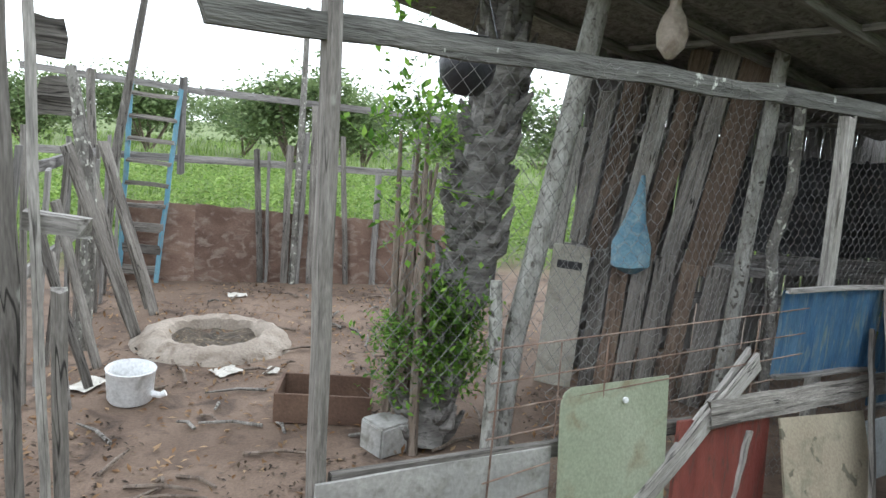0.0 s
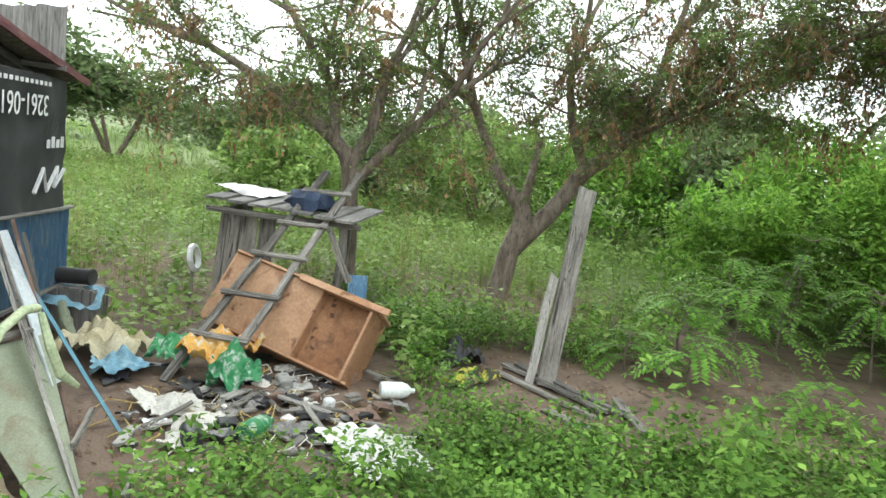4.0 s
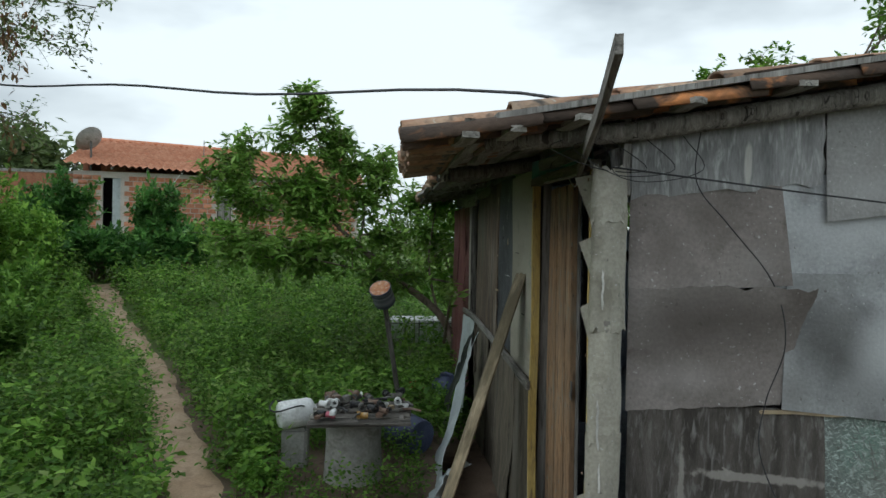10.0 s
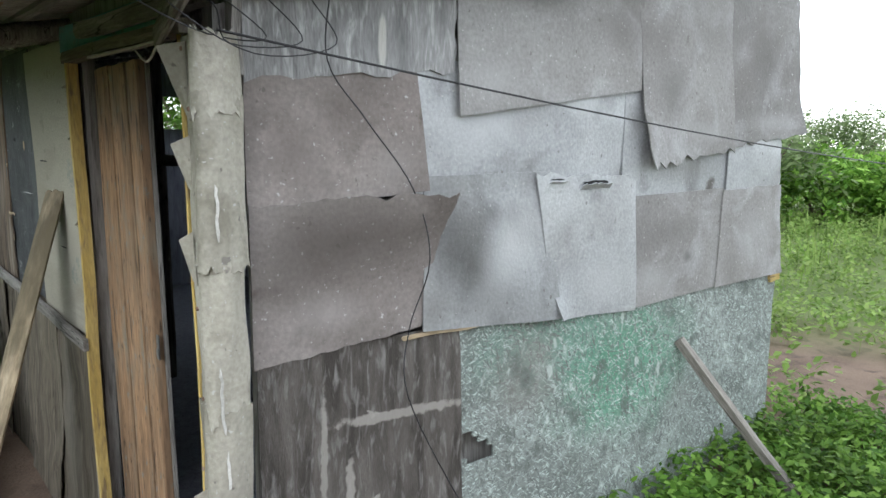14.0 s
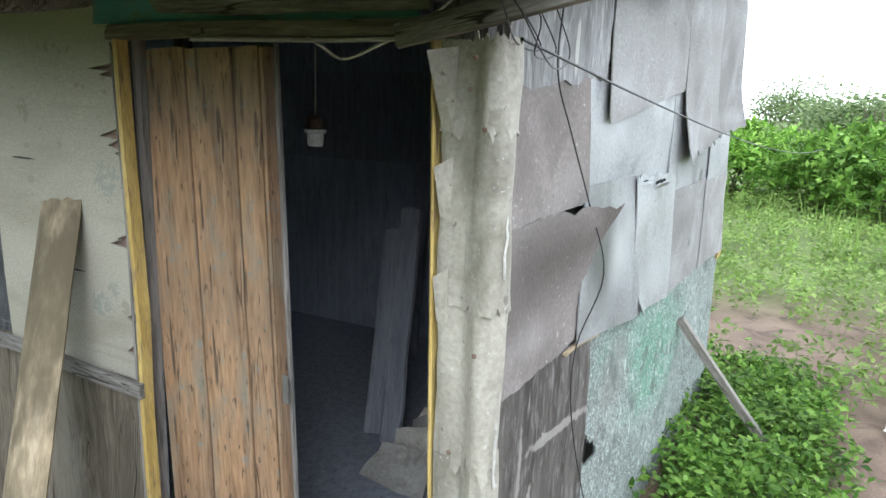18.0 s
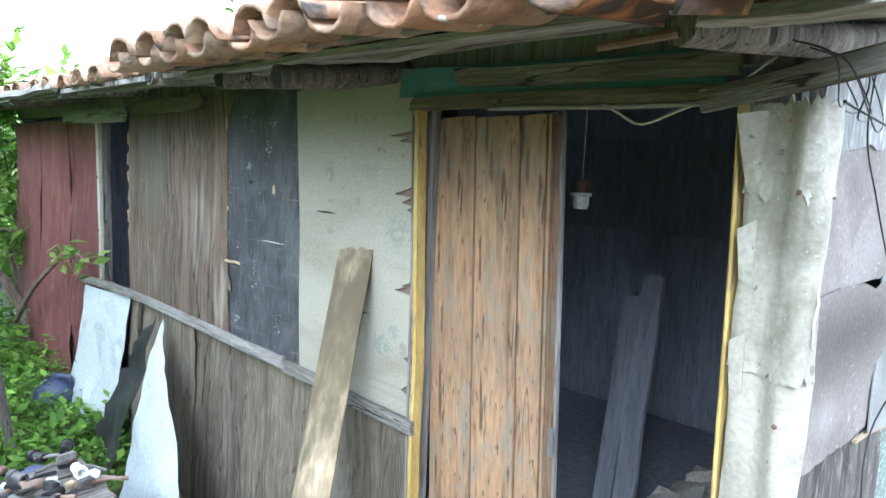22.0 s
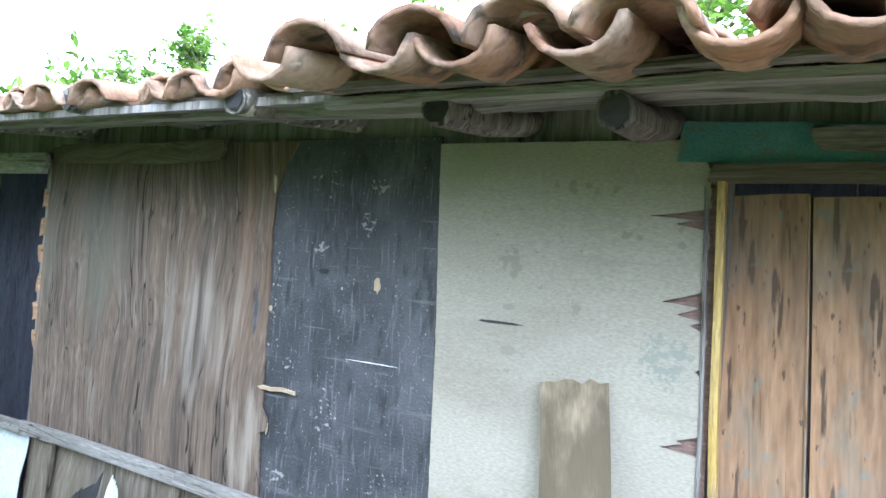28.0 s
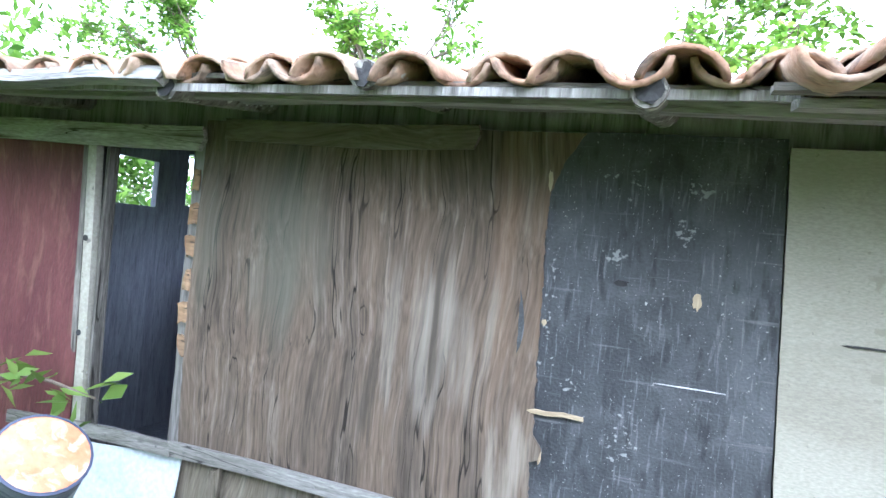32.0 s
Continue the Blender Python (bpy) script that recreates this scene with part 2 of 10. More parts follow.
gl.new(g_noise.outputs["Fac"], g_ramp.inputs["Fac"])
g_mix.data_type = "RGBA"
gl.new(gn["Principled BSDF"].inputs["Base Color"].links[0].from_socket, g_mix.inputs["A"])
gl.new(g_ramp.outputs["Color"], g_mix.inputs["B"])
gl.new(g_rng.outputs["Result"], g_mix.inputs["Factor"])
gl.new(g_mix.outputs["Result"], gn["Principled BSDF"].inputs["Base Color"])
M_path = surface("sandy_path", (0.38, 0.265, 0.175), (0.47, 0.35, 0.25), (0.26, 0.18, 0.12), scale=2.2, fine=60, bump=0.6, rough=0.95)
M_grey_wood = veneer("weathered_grey_wood", (0.215, 0.20, 0.178), (0.118, 0.108, 0.096), (0.31, 0.295, 0.268), 60, 3.0, 0.008, 0.012, vary=0.28, bump=0.6)
M_brown_wood = veneer("weathered_brown_wood", (0.175, 0.128, 0.095), (0.10, 0.075, 0.058), (0.25, 0.20, 0.16), 60, 3.0, 0.008, 0.012, vary=0.2, bump=0.6)
M_pale_wood = veneer("pale_weathered_wood", (0.34, 0.325, 0.298), (0.225, 0.212, 0.19), (0.44, 0.425, 0.395), 55, 3.0, 0.008, 0.010, vary=0.15, bump=0.5)
M_dark_wood = surface("dark_old_wood", (0.15, 0.142, 0.132), (0.27, 0.258, 0.243), (0.09, 0.083, 0.076), scale=2.2, stretch=GRAIN, fine=26, bump=0.6, wave=0.3, wave_scale=1.2, vary=0.25)
# Copy of the dark wood, lightened to put haze into the eaves.
M_eave = surface("haze_lifted_eave_wood", (0.20, 0.192, 0.18), (0.32, 0.31, 0.292), (0.12, 0.112, 0.102), scale=2.2, stretch=GRAIN, fine=26, bump=0.6, wave=0.3, wave_scale=1.2, vary=0.25)
M_lichen_wood = surface("lichened_pole_wood", (0.13, 0.122, 0.107), (0.25, 0.24, 0.215), (0.07, 0.062, 0.053), scale=7, stretch=(2, 2, 1), fine=40, bump=0.8, spots=0.13, spot_color=(0.52, 0.52, 0.45), spot_scale=22)
M_pale_lichen = surface("white_lichened_bark", (0.27, 0.265, 0.235), (0.44, 0.435, 0.40), (0.12, 0.11, 0.095), scale=7, stretch=(2, 2, 1), fine=40, bump=0.8, spots=0.10, spot_color=(0.10, 0.09, 0.075), spot_scale=18)
M_ply = veneer("delaminating_grey_plywood", (0.135, 0.101, 0.074), (0.075, 0.060, 0.047), (0.195, 0.162, 0.13), 50, 1.35, 0.035, 0.010)
M_batten = veneer("grey_batten_wood", (0.225, 0.217, 0.20), (0.15, 0.142, 0.128), (0.30, 0.29, 0.27), 60, 3.0, 0.006, 0.010, vary=0.1)
M_ply_low = veneer("silvered_plywood", (0.135, 0.115, 0.086), (0.085, 0.073, 0.056), (0.195, 0.175, 0.142), 42, 1.3, 0.04, 0.010, vary=0.10)
M_black_board = surface("scuffed_black_board", (0.030, 0.032, 0.036), (0.052, 0.055, 0.060), (0.075, 0.078, 0.083), scale=2.4, fine=130, bump=0.35, rough=0.7)
M_white_board = surface("peeling_white_board", (0.315, 0.295, 0.238), (0.355, 0.337, 0.28), (0.28, 0.26, 0.208), scale=0.9, stretch=(1, 0.6, 1.8), fine=140, bump=0.10, rough=0.75)
M_door_wood = veneer("worn_brown_door_wood", (0.32, 0.20, 0.113), (0.22, 0.145, 0.09), (0.35, 0.24, 0.15), 26, 1.4, 0.010, 0.005, vary=0.08, bump=0.3)
M_yellow = surface("worn_yellow_paint", (0.42, 0.30, 0.09), (0.50, 0.38, 0.14), (0.22, 0.16, 0.09), scale=4, stretch=(6, 6, 1), fine=30, bump=0.4, rough=0.7)
M_teal = surface("teal_painted_wood", (0.075, 0.20, 0.225), (0.105, 0.245, 0.262), (0.13, 0.155, 0.155), scale=3, stretch=(3, 1, 3), rough=0.7)
M_fibre = surface("grey_pressed_sheet", (0.175, 0.168, 0.162), (0.27, 0.265, 0.26), (0.335, 0.335, 0.338), scale=1.3, fine=75, bump=0.22, spots=0.03, spot_color=(0.12, 0.11, 0.10), spot_scale=3.0, rough=0.7, vary=0.10)
M_fibre_brown = surface("brown_stained_sheet", (0.185, 0.162, 0.15), (0.27, 0.245, 0.232), (0.135, 0.118, 0.108), scale=1.5, fine=75, bump=0.25, spots=0.07, spot_color=(0.10, 0.083, 0.07), spot_scale=2.2, rough=0.75)
M_silver = surface("aluminium_faced_sheet", (0.31, 0.318, 0.328), (0.42, 0.43, 0.44), (0.20, 0.202, 0.206), scale=1.2, fine=80, bump=0.2, rough=0.45, metal=0.25, spots=0.03, spot_color=(0.12, 0.11, 0.105), spot_scale=1.6)
M_felt = surface("mottled_roofing_felt", (0.055, 0.048, 0.042), (0.135, 0.122, 0.11), (0.22, 0.21, 0.20), scale=4.5, stretch=(4, 4, 0.9), fine=70, bump=0.7, spots=0.03, spot_color=(0.36, 0.34, 0.31), spot_scale=7)
M_felt_grey = surface("grey_streaked_felt", (0.17, 0.17, 0.17), (0.28, 0.28, 0.28), (0.40, 0.40, 0.40), scale=5, stretch=(3, 3, 0.7), fine=45, bump=0.6)
M_strand = surface("green_strand_board", (0.165, 0.185, 0.172), (0.24, 0.27, 0.252), (0.12, 0.132, 0.122), scale=1.6, fine=40, bump=0.9)


def layer(m, color, fac):
    """Lays a colour over what a material has, where fac(nodes, links, coordinates) gives 1."""
    n, l = m.node_tree.nodes, m.node_tree.links
    co = n.new("ShaderNodeTexCoord")
    x = n.new("ShaderNodeMix")
    x.data_type = "RGBA"
    base = n["Principled BSDF"].inputs["Base Color"]
    l.new(base.links[0].from_socket, x.inputs["A"])
    x.inputs["B"].default_value = (*color, 1)
    l.new(fac(n, l, co.outputs["Object"]), x.inputs["Factor"])
    l.new(x.outputs["Result"], base)


def strands(angle, scale, lo, hi, thin=14.0):
    def fac(n, l, co):
        turn = n.new("ShaderNodeMapping")
        turn.inputs["Rotation"].default_value = (0, radians(angle), 0)
        wide = n.new("ShaderNodeMapping")
        wide.inputs["Scale"].default_value = (1, 1, thin)
        t = n.new("ShaderNodeTexNoise")
        t.inputs["Scale"].default_value, t.inputs["Detail"].default_value, t.inputs["Distortion"].default_value = scale, 4, 0.5
        r = n.new("ShaderNodeMapRange")
        r.inputs["From Min"].default_value, r.inputs["From Max"].default_value = lo, hi
        l.new(co, turn.inputs["Vector"])
        l.new(turn.outputs[0], wide.inputs["Vector"])
        l.new(wide.outputs[0], t.inputs["Vector"])
        l.new(t.outputs["Fac"], r.inputs["Value"])
        return r.outputs["Result"]
    return fac


def blotch(at, radii, edge=0.5, amount=1.0, rag=0.35, scale=6.0, turn=0.0):
    """A blotch of uneven outline round a place on the end wall, for stains and painted sheen."""
    def fac(n, l, co):
        sub = n.new("ShaderNodeVectorMath")
        sub.operation = "SUBTRACT"
        sub.inputs[1].default_value = at
        rot = n.new("ShaderNodeMapping")
        rot.inputs["Rotation"].default_value = (0, radians(turn), 0)
        div = n.new("ShaderNodeVectorMath")
        div.operation = "DIVIDE"
        div.inputs[1].default_value = radii
        ln = n.new("ShaderNodeVectorMath")
        ln.operation = "LENGTH"
        t = n.new("ShaderNodeTexNoise")
        t.inputs["Scale"].default_value, t.inputs["Detail"].default_value = scale, 5
        add = n.new("ShaderNodeMath")
        add.operation = "MULTIPLY_ADD"
        add.inputs[1].default_value = rag * 2
        r = n.new("ShaderNodeMapRange")
        r.interpolation_type = "SMOOTHSTEP"
        r.inputs["From Min"].default_value, r.inputs["From Max"].default_value = 1.0 + rag, edge + rag
        r.inputs["To Max"].default_value = amount
        l.new(co, sub.inputs[0])
        l.new(sub.outputs[0], rot.inputs["Vector"])
        l.new(rot.outputs[0], div.inputs[0])
        l.new(div.outputs[0], ln.inputs[0])
        l.new(co, t.inputs["Vector"])
        l.new(t.outputs["Fac"], add.inputs[0])
        l.new(ln.outputs["Value"], add.inputs[2])
        l.new(add.outputs[0], r.inputs["Value"])
        return r.outputs["Result"]
    return fac


layer(M_strand, (0.075, 0.25, 0.15), blotch((-2.15, -2.5, 0.72), (0.62, 1.0, 0.42), 0.2, 0.75))
layer(M_strand, (0.13, 0.27, 0.205), blotch((-1.65, -2.5, 0.92), (0.55, 1.0, 0.25), 0.2, 0.6))
layer(M_strand, (0.40, 0.46, 0.43), strands(38, 30, 0.56, 0.66, 5))
layer(M_strand, (0.33, 0.38, 0.36), strands(-47, 26, 0.57, 0.66, 5))
layer(M_strand, (0.12, 0.13, 0.122), strands(72, 24, 0.55, 0.64, 5))
layer(M_strand, (0.42, 0.49, 0.46), strands(-12, 34, 0.59, 0.67, 5))
layer(M_strand, (0.13, 0.14, 0.13), strands(15, 28, 0.57, 0.66, 5))
layer(M_strand, (0.20, 0.195, 0.18), blotch((-1.55, -2.5, 0.82), (0.25, 1.0, 0.25), 0.2, 0.6))
M_maroon = surface("rusty_maroon_sheet", (0.105, 0.035, 0.04), (0.15, 0.055, 0.055), (0.20, 0.10, 0.08), scale=2.5, stretch=(3, 3, 0.8), fine=40, rough=0.6)
M_tile = surface("old_clay_roof_tile", (0.33, 0.18, 0.108), (0.38, 0.285, 0.208), (0.065, 0.059, 0.054), scale=5, fine=60, bump=0.5, spots=0.05, spot_color=(0.44, 0.41, 0.35), spot_scale=12, vary=0.35, rough=0.88)
M_tile_far = surface("orange_clay_tile", (0.48, 0.20, 0.115), (0.58, 0.29, 0.18), (0.36, 0.16, 0.10), scale=3, fine=20, vary=0.2)
M_brick = surface("hollow_red_brick", (0.42, 0.17, 0.10), (0.52, 0.25, 0.155), (0.33, 0.13, 0.085), scale=3, fine=30, vary=0.3, rough=0.9)
M_mortar = surface("grey_mortar", (0.46, 0.41, 0.365), (0.54, 0.49, 0.45), scale=3, fine=30)
M_sheetwhite = surface("white_plastic_sheet", (0.40, 0.44, 0.46), (0.48, 0.52, 0.54), (0.32, 0.345, 0.36), scale=2.5, rough=0.5, bump=0.15)
M_black_plastic = surface("black_plastic", (0.014, 0.014, 0.016), (0.03, 0.03, 0.034), scale=6, rough=0.4, bump=0.3)
M_wire = surface("dull_wire", (0.10, 0.10, 0.095), (0.17, 0.165, 0.155), scale=9, metal=0.4, rough=0.6, bump=0.0)
M_rust = surface("rusted_metal", (0.125, 0.078, 0.058), (0.215, 0.145, 0.11), (0.29, 0.235, 0.195), scale=3, stretch=(1, 1, 1.6), rough=0.85, fine=60, vary=0.15)
M_blue_metal = surface("blue_painted_metal", (0.07, 0.17, 0.31), (0.14, 0.26, 0.39), (0.27, 0.33, 0.32), scale=3.5, stretch=(4, 4, 0.8), rough=0.55, fine=35)
M_blue_wood = surface("light_blue_painted_wood", (0.10, 0.24, 0.32), (0.16, 0.31, 0.38), (0.20, 0.22, 0.22), scale=4, stretch=(4, 4, 0.8), fine=30)
M_tarp = surface("black_printed_tarp", (0.020, 0.021, 0.024), (0.038, 0.039, 0.043), scale=3, rough=0.55, bump=0.25)
M_print = surface("white_print", (0.62, 0.62, 0.62), (0.7, 0.7, 0.7), scale=6, rough=0.6, bump=0.0)
M_bark = surface("grey_brown_bark", (0.125, 0.095, 0.072), (0.22, 0.18, 0.145), (0.07, 0.055, 0.045), scale=5, stretch=(3, 3, 0.8), fine=22, bump=1.0)
M_palm = surface("palm_trunk_bark", (0.095, 0.088, 0.08), (0.22, 0.21, 0.195), (0.05, 0.045, 0.04), scale=6, stretch=(1, 1, 2.5), fine=26, bump=1.0)
M_white_plastic = surface("white_plastic", (0.66, 0.67, 0.67), (0.74, 0.75, 0.75), (0.5, 0.5, 0.49), scale=4, rough=0.45, bump=0.1)
M_concrete = surface("stained_concrete", (0.27, 0.265, 0.25), (0.38, 0.37, 0.345), (0.18, 0.175, 0.15), scale=4, fine=50, bump=0.5)
M_clay = surface("dried_clay", (0.25, 0.21, 0.17), (0.34, 0.295, 0.245), (0.17, 0.135, 0.105), scale=3, fine=55, bump=0.8)
M_hard_green = surface("mossy_green_plate", (0.20, 0.225, 0.155), (0.255, 0.275, 0.20), (0.17, 0.145, 0.09), scale=2.2, fine=90, bump=0.2, rough=0.7, spots=0.03, spot_color=(0.12, 0.12, 0.08), spot_scale=7)
M_tan_board = surface("mouldy_tan_board", (0.235, 0.20, 0.145), (0.30, 0.265, 0.195), (0.15, 0.14, 0.10), scale=2.5, fine=80, bump=0.3, spots=0.06, spot_color=(0.11, 0.10, 0.07), spot_scale=9)
M_red_wood = surface("dark_red_painted_wood", (0.135, 0.035, 0.028), (0.20, 0.06, 0.045), (0.09, 0.05, 0.04), scale=3, stretch=(4, 4, 0.8), rough=0.6)
M_orange_ply = surface("orange_brown_plywood", (0.34, 0.185, 0.10), (0.43, 0.265, 0.16), (0.26, 0.135, 0.075), scale=2, fine=40, bump=0.3, rough=0.65, spots=0.12, spot_color=(0.17, 0.085, 0.045), spot_scale=6)
M_orange_dark = surface("water_stained_plywood", (0.20, 0.095, 0.045), (0.29, 0.16, 0.085), (0.11, 0.055, 0.03), scale=3, fine=40, bump=0.4, spots=0.10, spot_color=(0.07, 0.035, 0.02), spot_scale=9)
M_rubber = surface("old_rubber", (0.025, 0.025, 0.025), (0.05, 0.05, 0.048), scale=6, rough=0.8)
M_bamboo = surface("sandy_wooden_slat", (0.36, 0.285, 0.185), (0.43, 0.355, 0.25), (0.29, 0.23, 0.15), scale=3, stretch=(7, 7, 0.8), fine=30, bump=0.4)
M_sack = surface("white_woven_sack", (0.50, 0.49, 0.46), (0.60, 0.59, 0.56), (0.36, 0.345, 0.31), scale=4, fine=90, bump=0.4, rough=0.7)
M_post_sheet = surface("pale_folded_sheet", (0.36, 0.342, 0.285), (0.43, 0.41, 0.35), (0.24, 0.225, 0.18), scale=2.2, fine=80, bump=0.3, rough=0.6, spots=0.03, spot_color=(0.20, 0.185, 0.165), spot_scale=9)


def streaks(scale, lo, hi, amount=1.0, across=1.0, along=0.05):
    """Cracks or streaks that run along z."""
    def fac(n, l, co):
        m = n.new("ShaderNodeMapping")
        m.inputs["Scale"].default_value = (across, across, along)
        t = n.new("ShaderNodeTexNoise")
        t.inputs["Scale"].default_value, t.inputs["Detail"].default_value = scale, 5
        r = n.new("ShaderNodeMapRange")
        r.inputs["From Min"].default_value, r.inputs["From Max"].default_value, r.inputs["To Max"].default_value = lo, hi, amount
        l.new(co, m.inputs["Vector"])
        l.new(m.outputs[0], t.inputs["Vector"])
        l.new(t.outputs["Fac"], r.inputs["Value"])
        return r.outputs["Result"]
    return fac


def patch(at, radii, grain, lo, hi, amount=1.0):
    """A ragged, broken patch round a place: worn or chipped where the grain is high."""
    def fac(n, l, co):
        sub, div, ln, mul = (n.new("ShaderNodeVectorMath") for _ in range(4))
        sub.operation, div.operation, ln.operation, mul.operation = "SUBTRACT", "DIVIDE", "LENGTH", "MULTIPLY"
        sub.inputs[1].default_value, div.inputs[1].default_value, mul.inputs[1].default_value = at, radii, grain
        near, t = n.new("ShaderNodeMapRange"), n.new("ShaderNodeTexNoise")
        near.inputs["From Min"].default_value, near.inputs["From Max"].default_value = 1.0, 0.35
        near.inputs["To Min"].default_value, near.inputs["To Max"].default_value = -0.35, 0.0
        t.inputs["Scale"].default_value, t.inputs["Detail"].default_value = 1.0, 6
        add, r = n.new("ShaderNodeMath"), n.new("ShaderNodeMapRange")
        r.inputs["From Min"].default_value, r.inputs["From Max"].default_value, r.inputs["To Max"].default_value = lo, hi, amount
        l.new(co, sub.inputs[0])
        l.new(sub.outputs[0], div.inputs[0])
        l.new(div.outputs[0], ln.inputs[0])
        l.new(ln.outputs["Value"], near.inputs["Value"])
        l.new(co, mul.inputs[0])
        l.new(mul.outputs[0], t.inputs["Vector"])
        l.new(near.outputs["Result"], add.inputs[0])
        l.new(t.outputs["Fac"], add.inputs[1])
        l.new(add.outputs[0], r.inputs["Value"])
        return r.outputs["Result"]
    return fac


for m, c in ((M_grey_wood, (0.04, 0.035, 0.03)), (M_pale_wood, (0.07, 0.062, 0.052)), (M_lichen_wood, (0.035, 0.03, 0.026)), (M_yellow, (0.08, 0.06, 0.04))):
    layer(m, c, streaks(26, 0.60, 0.66, 0.9))
layer(M_lichen_wood, (0.30, 0.30, 0.26), streaks(30, 0.58, 0.66, 0.7, 1.0, 0.6))
layer(M_grey_wood, (0.36, 0.37, 0.32), streaks(14, 0.64, 0.70, 0.6, 1.0, 0.5))
WF = -0.4                      # the front face, for stains that have a place on it
# plywood: red-brown torn side, pale weathered foot, darker greenish corner, rub marks
layer(M_ply, (0.185, 0.115, 0.072), patch((WF, -5.03, 1.62), (1, 0.16, 0.75), (14, 14, 0.9), 0.34, 0.62, 0.65))
layer(M_ply, (0.27, 0.242, 0.205), patch((WF, -5.28, 1.38), (1, 0.36, 0.42), (22, 22, 1.5), 0.42, 0.66, 0.7))
layer(M_ply, (0.29, 0.255, 0.21), patch((WF, -5.02, 1.08), (1, 0.12, 0.28), (30, 30, 4), 0.36, 0.6, 0.7))
layer(M_ply, (0.10, 0.10, 0.078), patch((WF, -5.9, 1.65), (1, 0.5, 0.5), (7, 7, 0.8), 0.40, 0.66, 0.7))
layer(M_ply, (0.055, 0.046, 0.036), patch((WF, -5.6, 1.5), (1, 0.9, 0.9), (17, 17, 0.6), 0.60, 0.68, 0.75))
layer(M_ply_low, (0.06, 0.05, 0.04), streaks(15, 0.62, 0.66, 0.85, 1.0, 0.04))
layer(M_ply_low, (0.20, 0.188, 0.16), streaks(5, 0.50, 0.72, 0.5, 1.0, 0.25))
# black board: rubbed grey, chalky scratches, small pale chips thicker towards the torn side
layer(M_black_board, (0.115, 0.122, 0.13), streaks(5, 0.46, 0.76, 0.55, 1.0, 0.35))
layer(M_black_board, (0.17, 0.178, 0.185), streaks(120, 0.58, 0.70, 0.5, 1.0, 0.10))
layer(M_black_board, (0.018, 0.019, 0.022), streaks(38, 0.56, 0.70, 0.7, 1.0, 0.25))
layer(M_black_board, (0.30, 0.31, 0.305), streaks(150, 0.675, 0.70, 0.8, 1.0, 1.0))
layer(M_black_board, (0.17, 0.175, 0.18), streaks(70, 0.62, 0.72, 0.5, 0.06, 1.0))
layer(M_black_board, (0.34, 0.345, 0.335), streaks(60, 0.715, 0.735, 0.85, 1.0, 0.9))
for y, z, ry, rz, lo in ((-4.60, 1.90, 0.06, 0.05, 0.50), (-4.635, 1.785, 0.05, 0.07, 0.50), (-4.795, 1.715, 0.07, 0.035, 0.50), (-4.89, 1.36, 0.05, 0.04, 0.53), (-4.95, 1.5, 0.06, 0.5, 0.60), (-4.74, 1.25, 0.12, 0.2, 0.58), (-4.9, 1.02, 0.09, 0.04, 0.52), (-4.55, 1.06, 0.10, 0.12, 0.58), (-4.8, 1.9, 0.12, 0.12, 0.60)):
    layer(M_black_board, (0.27, 0.28, 0.275), patch((WF, y, z), (1, ry, rz), (55, 55, 70), lo, lo + 0.06, 0.8))
# white board: faint lines across, bare patches, lichen and a darker beige head
layer(M_white_board, (0.27, 0.257, 0.205), patch((WF, -4.25, 1.98), (1, 0.35, 0.22), (5, 5, 6), 0.34, 0.62, 0.55))
layer(M_white_board, (0.255, 0.245, 0.205), streaks(34, 0.60, 0.70, 0.5, 0.05, 1.0))
layer(M_white_board, (0.18, 0.17, 0.14), streaks(75, 0.70, 0.73, 0.7, 1.0, 1.0))
for y, z, ry, rz, lo in ((-4.19, 1.705, 0.050, 0.062, 0.38), (-4.188, 1.60, 0.028, 0.018, 0.36), (-4.182, 1.49, 0.032, 0.020, 0.36), (-4.20, 1.44, 0.045, 0.014, 0.42), (-4.11, 1.66, 0.02, 0.02, 0.44), (-3.89, 1.79, 0.05, 0.02, 0.44), (-4.0, 1.9, 0.2, 0.035, 0.50), (-4.02, 1.62, 0.05, 0.05, 0.50), (-3.78, 1.80, 0.02, 0.06, 0.42), (-3.75, 1.13, 0.04, 0.05, 0.42)):
    layer(M_white_board, (0.225, 0.213, 0.168), patch((WF, y, z), (1, ry, rz), (38, 38, 38), lo, lo + 0.07, 0.75))
for y, z, ry, rz in ((-3.80, 1.52, 0.10, 0.11), (-3.86, 1.12, 0.09, 0.07), (-3.80, 1.18, 0.05, 0.05)):
    layer(M_white_board, (0.205, 0.228, 0.205), patch((WF, y, z), (1, ry, rz), (75, 75, 75), 0.42, 0.50, 0.7))
# worn door: grey-green old paint, scribbles and dark wear
for st, c in (((9, 0.53, 0.68, 0.7, 1.0, 0.3), (0.20, 0.20, 0.165)), ((34, 0.615, 0.66, 0.85, 1.0, 0.10), (0.05, 0.04, 0.032)), ((85, 0.64, 0.69, 0.8, 1.0, 0.25), (0.06, 0.05, 0.04)), ((4, 0.50, 0.66, 0.55, 1.0, 0.5), (0.17, 0.135, 0.10)), ((26, 0.63, 0.70, 0.55, 1.0, 0.7), (0.17, 0.21, 0.205))):
    layer(M_door_wood, c, streaks(*st))
M_slat = M_bamboo.copy()
for zc, c, am in ((1.25, (0.20, 0.165, 0.10), 0.7), (1.38, (0.075, 0.062, 0.04), 0.9), (1.12, (0.11, 0.09, 0.055), 0.8)):
    layer(M_slat, c, patch((0, 0, zc), (1, 1, 0.38), (22, 22, 9), 0.02, 0.56, am))
